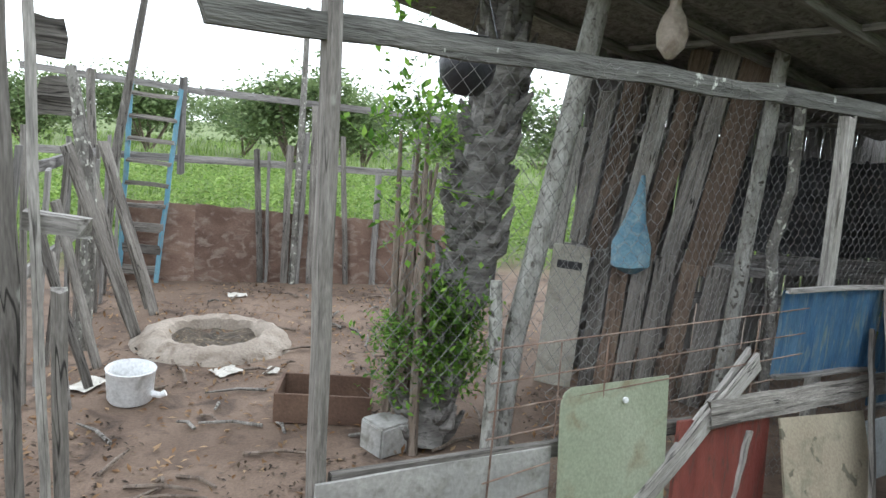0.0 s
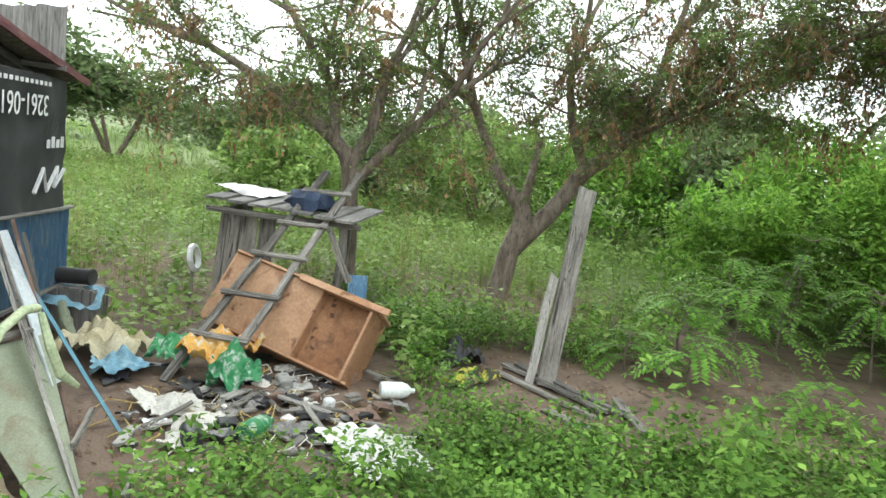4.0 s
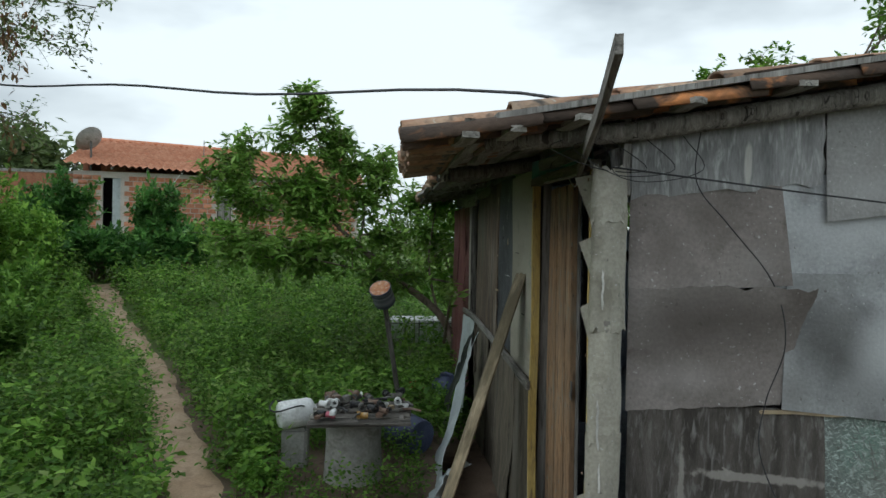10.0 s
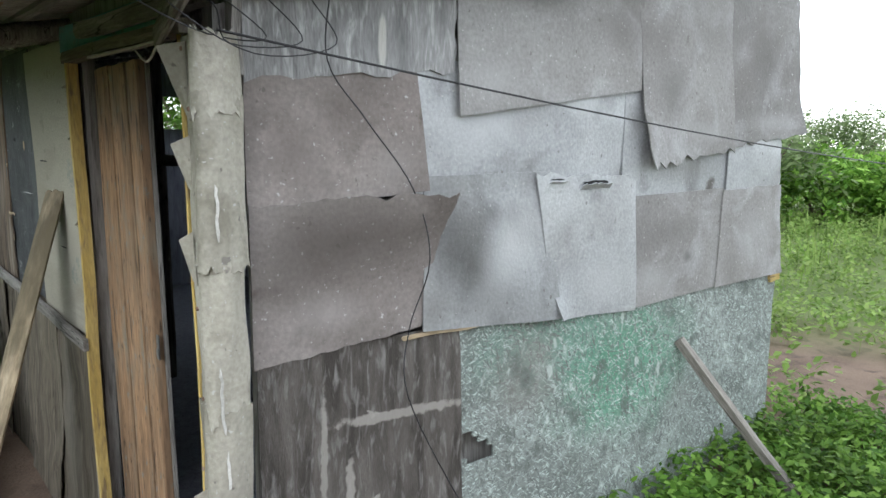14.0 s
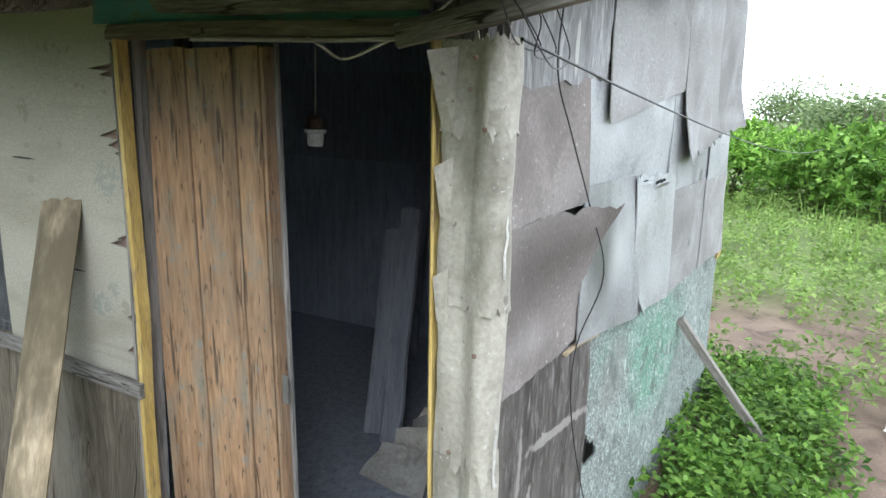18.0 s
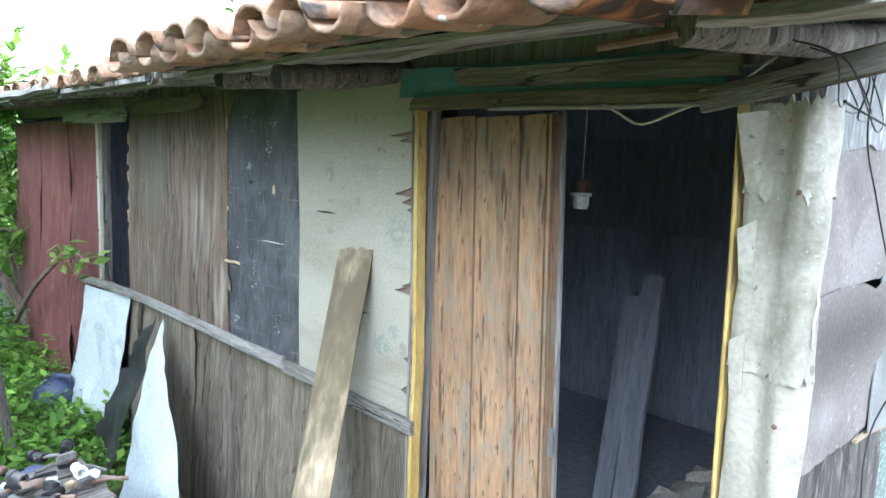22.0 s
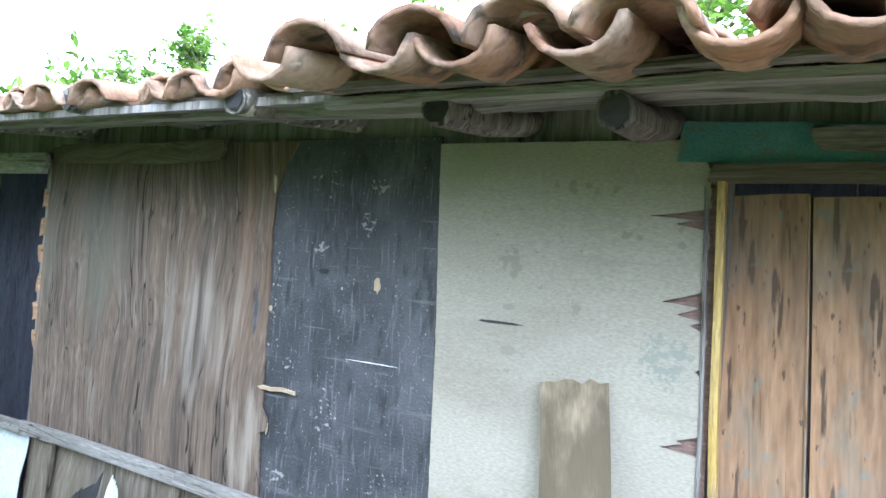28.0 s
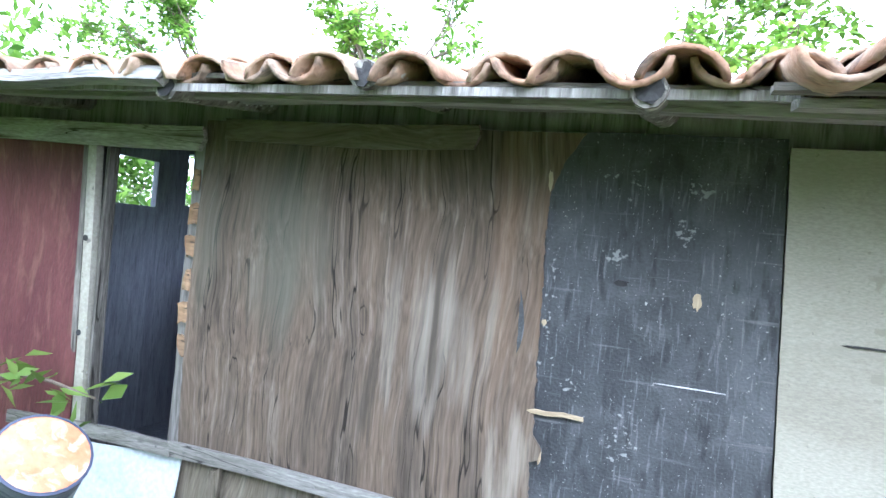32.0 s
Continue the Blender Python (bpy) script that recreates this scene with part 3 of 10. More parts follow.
for m in (M_silver, M_fibre, M_fibre_brown, M_post_sheet):
    layer(m, (0.14, 0.128, 0.118), streaks(3.2, 0.52, 0.78, 0.55, 1.0, 0.8))
    layer(m, (0.52, 0.52, 0.51), streaks(70, 0.66, 0.70, 0.6, 1.0, 1.0))
    layer(m, (0.11, 0.10, 0.09), streaks(44, 0.69, 0.72, 0.7, 1.0, 0.7))
layer(M_post_sheet, (0.17, 0.16, 0.125), patch((-0.38, -2.60, 1.72), (0.2, 0.07, 0.28), (16, 16, 6), 0.38, 0.6, 0.6))
layer(M_strand, (0.085, 0.095, 0.088), streaks(7, 0.56, 0.68, 0.65, 1.0, 1.0))
layer(M_strand, (0.44, 0.49, 0.46), streaks(22, 0.62, 0.70, 0.7, 1.0, 0.6))
M_fibre_soot, M_silver_soot = M_fibre_brown.copy(), M_silver.copy()
layer(M_fibre_soot, (0.055, 0.046, 0.04), blotch((-0.80, -2.5, 1.37), (0.62, 1.0, 0.24), -0.3, 0.95, 0.25, 3.0, -10))
layer(M_silver_soot, (0.07, 0.068, 0.066), blotch((-1.27, -2.5, 1.24), (0.58, 1.0, 0.22), -0.4, 0.95, 0.2, 2.5, 38))
layer(M_fibre, (0.14, 0.132, 0.125), blotch((-2.0, -2.5, 2.08), (0.55, 1.0, 0.16), -0.4, 0.7, 0.3, 3.0))
layer(M_fibre, (0.14, 0.132, 0.125), blotch((-2.75, -2.5, 2.15), (0.55, 1.0, 0.22), -0.4, 0.7, 0.3, 3.0))
layer(M_fibre, (0.13, 0.122, 0.115), blotch((-2.42, -2.5, 1.28), (0.36, 1.0, 0.12), -0.4, 0.7, 0.3, 3.0))
# Pale blotches are sheen painted into the sheets' colour, beside darker smudges.
for (x, z), (rx, rz), c, am, tn in (((-1.32, 1.72), (0.34, 0.16), (0.47, 0.48, 0.49), 0.7, 0), ((-1.45, 1.30), (0.16, 0.34), (0.50, 0.51, 0.52), 0.8, 35), ((-1.95, 1.12), (0.26, 0.14), (0.47, 0.48, 0.49), 0.7, 0), ((-1.85, 1.80), (0.30, 0.09), (0.46, 0.47, 0.48), 0.6, 10), ((-1.10, 1.12), (0.10, 0.12), (0.16, 0.155, 0.15), 0.6, 0), ((-2.5, 1.55), (0.4, 0.10), (0.20, 0.195, 0.19), 0.6, 0)):
    for m in (M_silver, M_silver_soot):
        layer(m, c, blotch((x, -2.5, z), (rx, 1.0, rz), -0.2, am, 0.3, 3.0, tn))
for (x, z), (rx, rz), c, am in (((-0.78, 1.74), (0.16, 0.14), (0.105, 0.088, 0.078), 0.7), ((-0.62, 1.62), (0.10, 0.12), (0.13, 0.11, 0.10), 0.6), ((-0.95, 1.58), (0.14, 0.10), (0.33, 0.31, 0.30), 0.5), ((-0.72, 1.16), (0.2, 0.10), (0.31, 0.29, 0.28), 0.6)):
    for m in (M_fibre_brown, M_fibre_soot):
        layer(m, c, blotch((x, -2.5, z), (rx, 1.0, rz), -0.2, am, 0.3, 4.0))
for (x, z), (rx, rz), c, am in (((-1.55, 2.16), (0.30, 0.10), (0.105, 0.10, 0.094), 0.7), ((-1.35, 1.85), (0.16, 0.10), (0.36, 0.36, 0.36), 0.6), ((-2.35, 1.85), (0.18, 0.22), (0.12, 0.115, 0.108), 0.7), ((-2.62, 1.70), (0.2, 0.08), (0.35, 0.35, 0.35), 0.6), ((-3.12, 2.05), (0.22, 0.24), (0.11, 0.105, 0.098), 0.7), ((-3.2, 1.76), (0.25, 0.08), (0.36, 0.36, 0.36), 0.6), ((-2.3, 1.08), (0.2, 0.10), (0.34, 0.34, 0.34), 0.6), ((-3.1, 1.2), (0.25, 0.2), (0.36, 0.36, 0.36), 0.5), ((-2.55, 1.15), (0.06, 0.05), (0.07, 0.066, 0.062), 0.8)):
    layer(M_fibre, c, blotch((x, -2.5, z), (rx, 1.0, rz), -0.2, am, 0.3, 3.5))
layer(M_felt, (0.33, 0.31, 0.285), blotch((-1.0, -2.5, 0.80), (0.34, 1.0, 0.022), 0.6, 0.8, 0.8, 26.0, 4))
layer(M_felt, (0.30, 0.285, 0.26), blotch((-0.71, -2.5, 0.72), (0.014, 1.0, 0.26), 0.6, 0.8, 0.8, 26.0))
layer(M_felt, (0.34, 0.32, 0.295), blotch((-0.80, -2.5, 0.60), (0.02, 1.0, 0.14), 0.6, 0.8, 0.8, 26.0))
layer(M_felt, (0.36, 0.34, 0.315), blotch((-0.95, -2.5, 0.33), (0.40, 1.0, 0.018), 0.6, 0.7, 0.8, 26.0))
layer(M_felt_grey, (0.5, 0.49, 0.46), blotch((-0.915, -2.5, 1.93), (0.018, 1.0, 0.09), 0.6, 0.9, 0.3, 14.0))
# Near-black that stands in for the shade inside holes, slots and cracks.
M_hollow_shade = surface("hollow_shade_black", (0.03, 0.03, 0.032), (0.05, 0.05, 0.05), scale=3, rough=0.95)
# Pale blue of these boards and planks stands in for haze over the interior.
M_inner = surface("haze_pale_inner_boards", (0.26, 0.285, 0.34), (0.35, 0.375, 0.44), (0.18, 0.195, 0.235), scale=2.5, stretch=GRAIN, fine=24, bump=0.4)
M_haze_plank = surface("haze_pale_plank", (0.24, 0.255, 0.30), (0.33, 0.345, 0.395), (0.17, 0.18, 0.21), scale=2.5, stretch=GRAIN, fine=24, bump=0.4)
M_net = surface("galvanised_net_wire", (0.15, 0.15, 0.145), (0.22, 0.215, 0.205), (0.16, 0.12, 0.09), scale=3, metal=0.3, rough=0.55, bump=0.0)
M_cloth = surface("dirty_cloth", (0.48, 0.46, 0.41), (0.60, 0.58, 0.53), (0.33, 0.30, 0.25), scale=5, rough=0.95, bump=0.5)
M_blue_cloth = surface("faded_blue_cloth", (0.14, 0.27, 0.36), (0.22, 0.38, 0.46), (0.30, 0.42, 0.46), scale=5, rough=0.9, bump=0.4)
M_rope = surface("pale_green_rope", (0.30, 0.36, 0.22), (0.42, 0.46, 0.30), scale=20, rough=0.9)
L_weed = leafy("weed_leaves", (0.045, 0.105, 0.016), (0.11, 0.215, 0.032), (0.22, 0.365, 0.072))
L_thicket = leafy("thicket_leaves", (0.08, 0.175, 0.025), (0.17, 0.315, 0.046), (0.31, 0.48, 0.09))
L_bush = leafy("bush_leaves", (0.06, 0.14, 0.02), (0.145, 0.28, 0.04), (0.28, 0.45, 0.085))
L_frond = leafy("compound_leaflets", (0.10, 0.22, 0.03), (0.15, 0.31, 0.045), (0.23, 0.42, 0.075))
L_dark = leafy("coffee_leaves", (0.045, 0.12, 0.03), (0.085, 0.20, 0.045), (0.15, 0.29, 0.07), rough=0.35)
L_tree = leafy("tree_leaves", (0.085, 0.14, 0.034), (0.135, 0.205, 0.05), (0.20, 0.28, 0.085))
L_dead = leafy("dead_brown_leaves", (0.16, 0.085, 0.04), (0.25, 0.15, 0.075), (0.34, 0.24, 0.14))
L_dry = leafy("dry_grass", (0.20, 0.16, 0.07), (0.26, 0.24, 0.10), (0.17, 0.21, 0.06))
L_grass = leafy("meadow_grass", (0.12, 0.20, 0.045), (0.18, 0.275, 0.065), (0.25, 0.33, 0.10))
L_palm = leafy("palm_leaflets", (0.05, 0.085, 0.03), (0.085, 0.13, 0.045), (0.14, 0.19, 0.08))
L_far = leafy("far_trees_leaves", (0.12, 0.175, 0.075), (0.165, 0.225, 0.095), (0.22, 0.28, 0.13))


# ---- builders ----
rng = np.random.default_rng(7)


def world_of(ob):
    m = ob.matrix_parent_inverse @ ob.matrix_basis if ob.parent else ob.matrix_basis.copy()
    return world_of(ob.parent) @ m if ob.parent else m


def thing(name, at, label, category, group=""):
    e = new(name)
    e.location = at
    e.empty_display_size = 0.1
    return tagged(e, label, category, group)


def part(name, geo, material, parent=None, label="", m=None, smooth=False):
    """Links a bmesh or mesh as one object, at the world pose m, under a thing or a part."""
    if isinstance(geo, bmesh.types.BMesh):
        me = bpy.data.meshes.new(name)
        geo.normal_update()
        geo.to_mesh(me)
        geo.free()
        if smooth:
            me.polygons.foreach_set("use_smooth", [True] * len(me.polygons))
            me.set_sharp_from_angle(angle=radians(42))
        me.materials.append(material)
    else:
        me = geo
        if not me.materials:
            me.materials.append(material)
    ob = new(name, me)
    if parent:
        ob.parent = parent
        ob.matrix_parent_inverse = world_of(parent).inverted()
    ob.matrix_basis = m or Matrix()
    if label:
        ob["label"] = label
    return ob


def lone(name, geo, material, label, category, group="", kind="", m=None, smooth=False):
    return tagged(part(name, geo, material, None, "", m, smooth), label, category, group, kind)


def span_pose(a, b, face=(0, -1, 0)):
    """A pose whose z runs from a to b and whose y points away from face."""
    a, b = Vector(a), Vector(b)
    z = (b - a).normalized()
    f = Vector(face)
    y = -(f - f.dot(z) * z).normalized()
    x = y.cross(z)
    return Matrix.Translation(a) @ Matrix((x, y, z)).transposed().to_4x4()


def board(length, width, thick, rough=0.006, steps=6, seed=0, notch=0.0):
    """A board along z from the origin, with wavy edges, a bow and ragged ends."""
    r = random.Random(seed)
    bm = bmesh.new()
    rows = []
    for i in range(steps + 1):
        z = length * i / steps
        w = width / 2 * (1 + r.uniform(-1, 1) * rough * 4)
        dx, dy = r.uniform(-rough, rough), r.uniform(-rough, rough) * 0.7
        e = [r.uniform(-1, 1) * (rough * 2 + notch) if i in (0, steps) else 0 for _ in range(3)]
        row = []
        for k, (sx, ez) in enumerate(((-1, e[0]), (0, e[1]), (1, e[2]))):
            for sy in (-1, 1):
                row.append(bm.verts.new((sx * (w - (0.15 * thick if sx else 0)) + dx, sy * thick / 2 * (0.86 if sx else 1) + dy, z + ez)))
        rows.append(row)
    ring = [0, 2, 4, 5, 3, 1]
    for a, b in zip(rows, rows[1:]):
        for k in range(6):
            p, q = ring[k], ring[(k + 1) % 6]
            bm.faces.new((a[p], a[q], b[q], b[p]))
    bm.faces.new([rows[0][k] for k in reversed(ring)])
    bm.faces.new([rows[-1][k] for k in ring])
    return bm


def plank(name, a, b, width, thick, material, parent=None, label="", face=(0, -1, 0), seed=0, rough=0.006, notch=0.0, roll=0):
    ln = (Vector(b) - Vector(a)).length
    m = span_pose(a, b, face) @ pose(0, 0, 0, 0, 0, roll)
    return part(name, board(ln, width, thick, rough, max(3, int(ln / 0.25)), seed, notch), material, parent, label, m)


def tube(points, radii, sides=8, rough=0.0, seed=0, cap=True, bm=None):
    """A round bar along points with a radius at each."""
    r = random.Random(seed)
    bm = bm or bmesh.new()
    pts = [Vector(p) for p in points]
    if not isinstance(radii, (list, tuple)):
        radii = [radii] * len(pts)
    rings, prev = [], None
    for i, p in enumerate(pts):
        d = (pts[min(i + 1, len(pts) - 1)] - pts[max(i - 1, 0)]).normalized()
        if prev is None:
            u = d.orthogonal().normalized()
        else:
            u = (prev - prev.dot(d) * d)
            u = u.normalized() if u.length > 1e-5 else d.orthogonal().normalized()
        prev = u
        v = d.cross(u)
        rings.append([bm.verts.new(p + (u * math.cos(k * 2 * math.pi / sides) + v * math.sin(k * 2 * math.pi / sides)) * radii[i] * (1 + r.uniform(-rough, rough))) for k in range(sides)])
    for a, b in zip(rings, rings[1:]):
        for k in range(sides):
            bm.faces.new((a[k], a[(k + 1) % sides], b[(k + 1) % sides], b[k]))
    if cap and sides > 2:
        bm.faces.new(list(reversed(rings[0])))
        bm.faces.new(rings[-1])
    return bm


def lathe(profile, sides=24, rough=0.0, seed=0):
    """A turned shape from (radius, z) pairs; open where the radius is not 0."""
    r = random.Random(seed)
    bm = bmesh.new()
    rings = []
    for rad, z in profile:
        rings.append([bm.verts.new((0, 0, z))] if rad == 0 else [bm.verts.new((rad * (1 + r.uniform(-rough, rough)) * math.cos(k * 2 * math.pi / sides), rad * (1 + r.uniform(-rough, rough)) * math.sin(k * 2 * math.pi / sides), z + r.uniform(-rough, rough) * rad)) for k in range(sides)])
    for a, b in zip(rings, rings[1:]):
        for k in range(sides):
            j = (k + 1) % sides
            if len(a) == 1 and len(b) > 1:
                bm.faces.new((a[0], b[j], b[k]))
            elif len(b) == 1 and len(a) > 1:
                bm.faces.new((a[k], a[j], b[0]))
            elif len(a) > 1:
                bm.faces.new((a[k], a[j], b[j], b[k]))
    return bm


def block(sx, sy, sz, bevel=0.008, seed=0, jitter=0.0):
    """A box on the origin, z from 0, with bevelled edges."""
    bm = bmesh.new()
    bmesh.ops.create_cube(bm, size=1)
    r = random.Random(seed)
    for v in bm.verts:
        v.co = Vector((v.co.x * sx + r.uniform(-jitter, jitter), v.co.y * sy + r.uniform(-jitter, jitter), (v.co.z + 0.5) * sz + r.uniform(-jitter, jitter)))
    if bevel:
        bmesh.ops.bevel(bm, geom=bm.edges[:], offset=bevel, segments=2, affect="EDGES")
    return bm


def sheet(p00, p10, p11, p01, nu=14, nv=10, thick=0.004, rag=(0, 0, 0, 0), bulge=0.01, curl=None, seed=0, freq=2.2):
    """A thin sheet between four corners (bottom left, bottom right, top right, top left), dented, with ragged
    bottom, right, top and left edges; curl is (u, v, depth, reach): a corner that stands off."""
    a, b, c, d = (Vector(p) for p in (p00, p10, p11, p01))
    nrm = (b - a).cross(d - a).normalized()
    up, side = (d - a).normalized(), (b - a).normalized()
    bm = bmesh.new()
    front, back = [], []
    r = random.Random(seed)
    jag = [[r.uniform(-1, 1) for _ in range(max(nu, nv) + 1)] for _ in range(4)]
    for i in range(nu + 1):
        for j in range(nv + 1):
            u, v = i / nu, j / nv
            p = a * (1 - u) * (1 - v) + b * u * (1 - v) + c * u * v + d * (1 - u) * v
            q = p * freq + Vector((seed * 7.3, seed * 3.1, 0))
            p = p + nrm * bulge * (noise.noise(q) + 0.5 * noise.noise(q * 2.7))
            if j == 0:
                p += up * rag[0] * jag[0][i]
            if j == nv:
                p += up * rag[2] * jag[2][i]
            if i == nu:
                p += side * rag[1] * jag[1][j]
            if i == 0:
                p += side * rag[3] * jag[3][j]
            if curl:
                dist = math.hypot(u - curl[0], v - curl[1]) / curl[3]
                if dist < 1:
                    p += nrm * curl[2] * (1 - dist) ** 2
            front.append(bm.verts.new(p + nrm * thick / 2))
            back.append(bm.verts.new(p - nrm * thick / 2))
    w = nv + 1
    for i in range(nu):
        for j in range(nv):
            k = i * w + j
            bm.faces.new((front[k], front[k + w], front[k + w + 1], front[k + 1]))
            bm.faces.new((back[k + 1], back[k + w + 1], back[k + w], back[k]))
    edge = [i * w for i in range(nu + 1)] + [nu * w + j for j in range(1, w)] + [i * w + nv for i in range(nu - 1, -1, -1)] + [j for j in range(nv - 1, 0, -1)]
    for k, e in enumerate(edge):
        f = edge[(k + 1) % len(edge)]
        bm.faces.new((front[e], back[e], back[f], front[f]))
    return bm


def from_arrays(name, verts, faces, material):
    me = bpy.data.meshes.new(name)
    n, k = faces.shape
    me.vertices.add(len(verts))
    me.vertices.foreach_set("co", np.asarray(verts, np.float32).ravel())
    me.loops.add(n * k)
    me.loops.foreach_set("vertex_index", np.asarray(faces, np.int32).ravel())
    me.polygons.add(n)
    me.polygons.foreach_set("loop_start", np.arange(0, n * k, k, dtype=np.int32))
    me.update(calc_edges=True)
    me.materials.append(material)
    return me


def leaves(centers, size, aspect=0.5, droop=0.3, up=0.6, spread=0.3):
    """Verts and faces of small folded leaves, one at each centre."""
    c = np.asarray(centers, float)
    n = len(c)
    ang = rng.uniform(0, 2 * np.pi, n)
    tilt = rng.normal(-droop, 0.45, n)
    d = np.stack([np.cos(ang) * np.cos(tilt), np.sin(ang) * np.cos(tilt), np.sin(tilt)], 1)
    nz = np.stack([rng.normal(0, 1 - up, n), rng.normal(0, 1 - up, n), np.ones(n)], 1)
    s = np.cross(d, nz)
    s /= np.linalg.norm(s, axis=1, keepdims=True) + 1e-9
    ln = size * rng.uniform(1 - spread, 1 + spread, n)[:, None]
    nn = np.cross(s, d)
    mid = c + d * ln * 0.5
    v = np.stack([c, mid + s * ln * aspect * 0.5 + nn * ln * 0.07, c + d * ln, mid - s * ln * aspect * 0.5 + nn * ln * 0.07], 1).reshape(-1, 3)
    k = np.arange(n)[:, None] * 4
    f = np.concatenate([k + [0, 1, 2], k + [0, 2, 3]], 1).reshape(-1, 3)
    return v, f


def blades(centers, height, width=0.006, lean=0.3):
    """Verts and faces of grass blades that stand on the centres."""
    c = np.asarray(centers, float)
    n = len(c)
    h = height * rng.uniform(0.5, 1.3, n)[:, None]
    ang = rng.uniform(0, 2 * np.pi, n)
    d = np.stack([np.cos(ang), np.sin(ang), np.zeros(n)], 1)
    s = np.stack([-np.sin(ang), np.cos(ang), np.zeros(n)], 1) * width
    ln = np.abs(rng.normal(0, lean, n))[:, None] * h
    z = np.array([0, 0, 1.0])
    mid = c + d * ln * 0.45 + z * h * 0.55
    v = np.stack([c - s, c + s, mid + s * 0.8, mid - s * 0.8, c + d * ln + z * h], 1).reshape(-1, 3)
    k = np.arange(n)[:, None] * 5
    f = np.concatenate([k + [0, 1, 2], k + [0, 2, 3], k + [3, 2, 4]], 1).reshape(-1, 3)
    return v, f


def join(*vf):
    vs, fs, off = [], [], 0
    for v, f in vf:
        vs.append(v)
        fs.append(f + off)
        off += len(v)
    return np.concatenate(vs), np.concatenate(fs)


def twigs(points, n, length, per, leaf, aspect=0.42, droop=0.25, bend=0.35):
    """Thin twigs from the points and leaves along them."""
    base = np.repeat(np.asarray(points, float), n, 0)
    m = len(base)
    d = rng.normal(size=(m, 3)) + np.array([0, 0, -droop])
    d /= np.linalg.norm(d, axis=1, keepdims=True)
    ln = length * rng.uniform(0.5, 1.3, m)[:, None]
    down = np.array([0, 0, -1.0])
    q = np.linspace(0.12, 1.0, per)[None, :, None] + rng.uniform(-0.04, 0.04, (m, per, 1))
    at = base[:, None] + d[:, None] * ln[:, None] * q + down * ln[:, None] * bend * q * q
    lv = leaves(at.reshape(-1, 3) + rng.normal(0, 0.008, (m * per, 3)), leaf, aspect, droop)
    side = np.cross(d, rng.normal(size=(m, 3)))
    side /= np.linalg.norm(side, axis=1, keepdims=True) + 1e-9
    mid, tip = base + d * ln * 0.5 + down * ln * bend * 0.25, base + d * ln + down * ln * bend
    v = np.stack([base - side * 0.003, base + side * 0.003, mid + side * 0.0022, mid - side * 0.0022, tip], 1).reshape(-1, 3)
    k = np.arange(m)[:, None] * 5
    f = np.concatenate([k + [0, 1, 2], k + [0, 2, 3], k + [3, 2, 4]], 1).reshape(-1, 3)
    return lv, (v, f)


def flow(points, n=6):
    """A smooth line through the points."""
    p = [Vector(q) for q in points]
    p = [p[0] * 2 - p[1]] + p + [p[-1] * 2 - p[-2]]
    out = []
    for a, b, c, d in zip(p, p[1:], p[2:], p[3:]):
        for i in range(n):
            t = i / n
            out.append(0.5 * (2 * b + (c - a) * t + (2 * a - 5 * b + 4 * c - d) * t * t + (3 * b - a - 3 * c + d) * t ** 3))
    return out + [p[-2]]


def clumps(n, middle, radii, sub=0.2, per=40, shell=0.55):
    """Leaf places in clumps that fill an uneven lump round middle."""
    d = rng.normal(size=(n, 3))
    d /= np.linalg.norm(d, axis=1, keepdims=True)
    d[:, 2] = np.where(d[:, 2] < -0.35, -d[:, 2], d[:, 2])
    rad = rng.uniform(shell, 1.0, n)[:, None] * (1 + 0.22 * np.sin(d[:, :1] * 5 + d[:, 1:2] * 4 + middle[0]))
    c = np.array(middle) + d * rad * np.array(radii)
    pts = np.repeat(c, per, 0) + rng.normal(size=(n * per, 3)) * sub * np.array([1, 1, 0.7])
    pts[:, 2] = np.maximum(pts[:, 2], 0.03)
    return pts


def ease(v):
    v = np.clip(v, 0, 1)
    return v * v * (3 - 2 * v)


def ground_z(x, y):
    """Height of the ground: flat round the shack, rising towards the house."""
    rise = 1.1 * ease((-y - 6.5) / 13.5) * ease((x + 2) / 3)
    return rise + 0.05 * np.sin(x * 0.7 + 1.0) * np.sin(y * 0.6) * np.clip((np.hypot(x, y - 1) - 1.5) / 6, 0, 1) * (np.hypot(x - 3, y - 3) > 7)


# ---- ground ----
def ground_mesh():
    xs = np.concatenate([-np.geomspace(600, 14, 16), np.arange(-13, 16.01, 0.25), np.geomspace(17, 600, 16)])
    ys = np.concatenate([-np.geomspace(600, 32, 14), np.arange(-31, 14.01, 0.25), np.geomspace(15, 600, 16)])
    gx, gy = np.meshgrid(xs, ys, indexing="ij")
    gz = ground_z(gx, gy) + np.array([[0.012 * noise.noise(Vector((x * 2.3, y * 2.3, 0))) if abs(x) < 16 and abs(y) < 32 else 0 for y in ys] for x in xs])
    v = np.stack([gx, gy, gz], 2).reshape(-1, 3)
    w = len(ys)
    i = (np.arange(len(xs) - 1)[:, None] * w + np.arange(w - 1)[None]).reshape(-1)
    return from_arrays("ground", v, np.stack([i, i + w, i + w + 1, i + 1], 1), M_ground)


lone("ground", ground_mesh(), M_ground, "bare reddish earth with grass growing over it", "ground", kind="structure")


def path_line(s):
    """The middle of the trodden path, s from 0 at the walker to 1 at the house."""
    pts = [(0.95, -2.2), (1.56, -4.6), (2.25, -6.25), (2.9, -7.9), (3.8, -9.7), (4.75, -11.3), (5.8, -13.2)]
    k = min(int(s * 6), 5)
    f = s * 6 - k
    return Vector(pts[k]).lerp(Vector(pts[k + 1]), f)


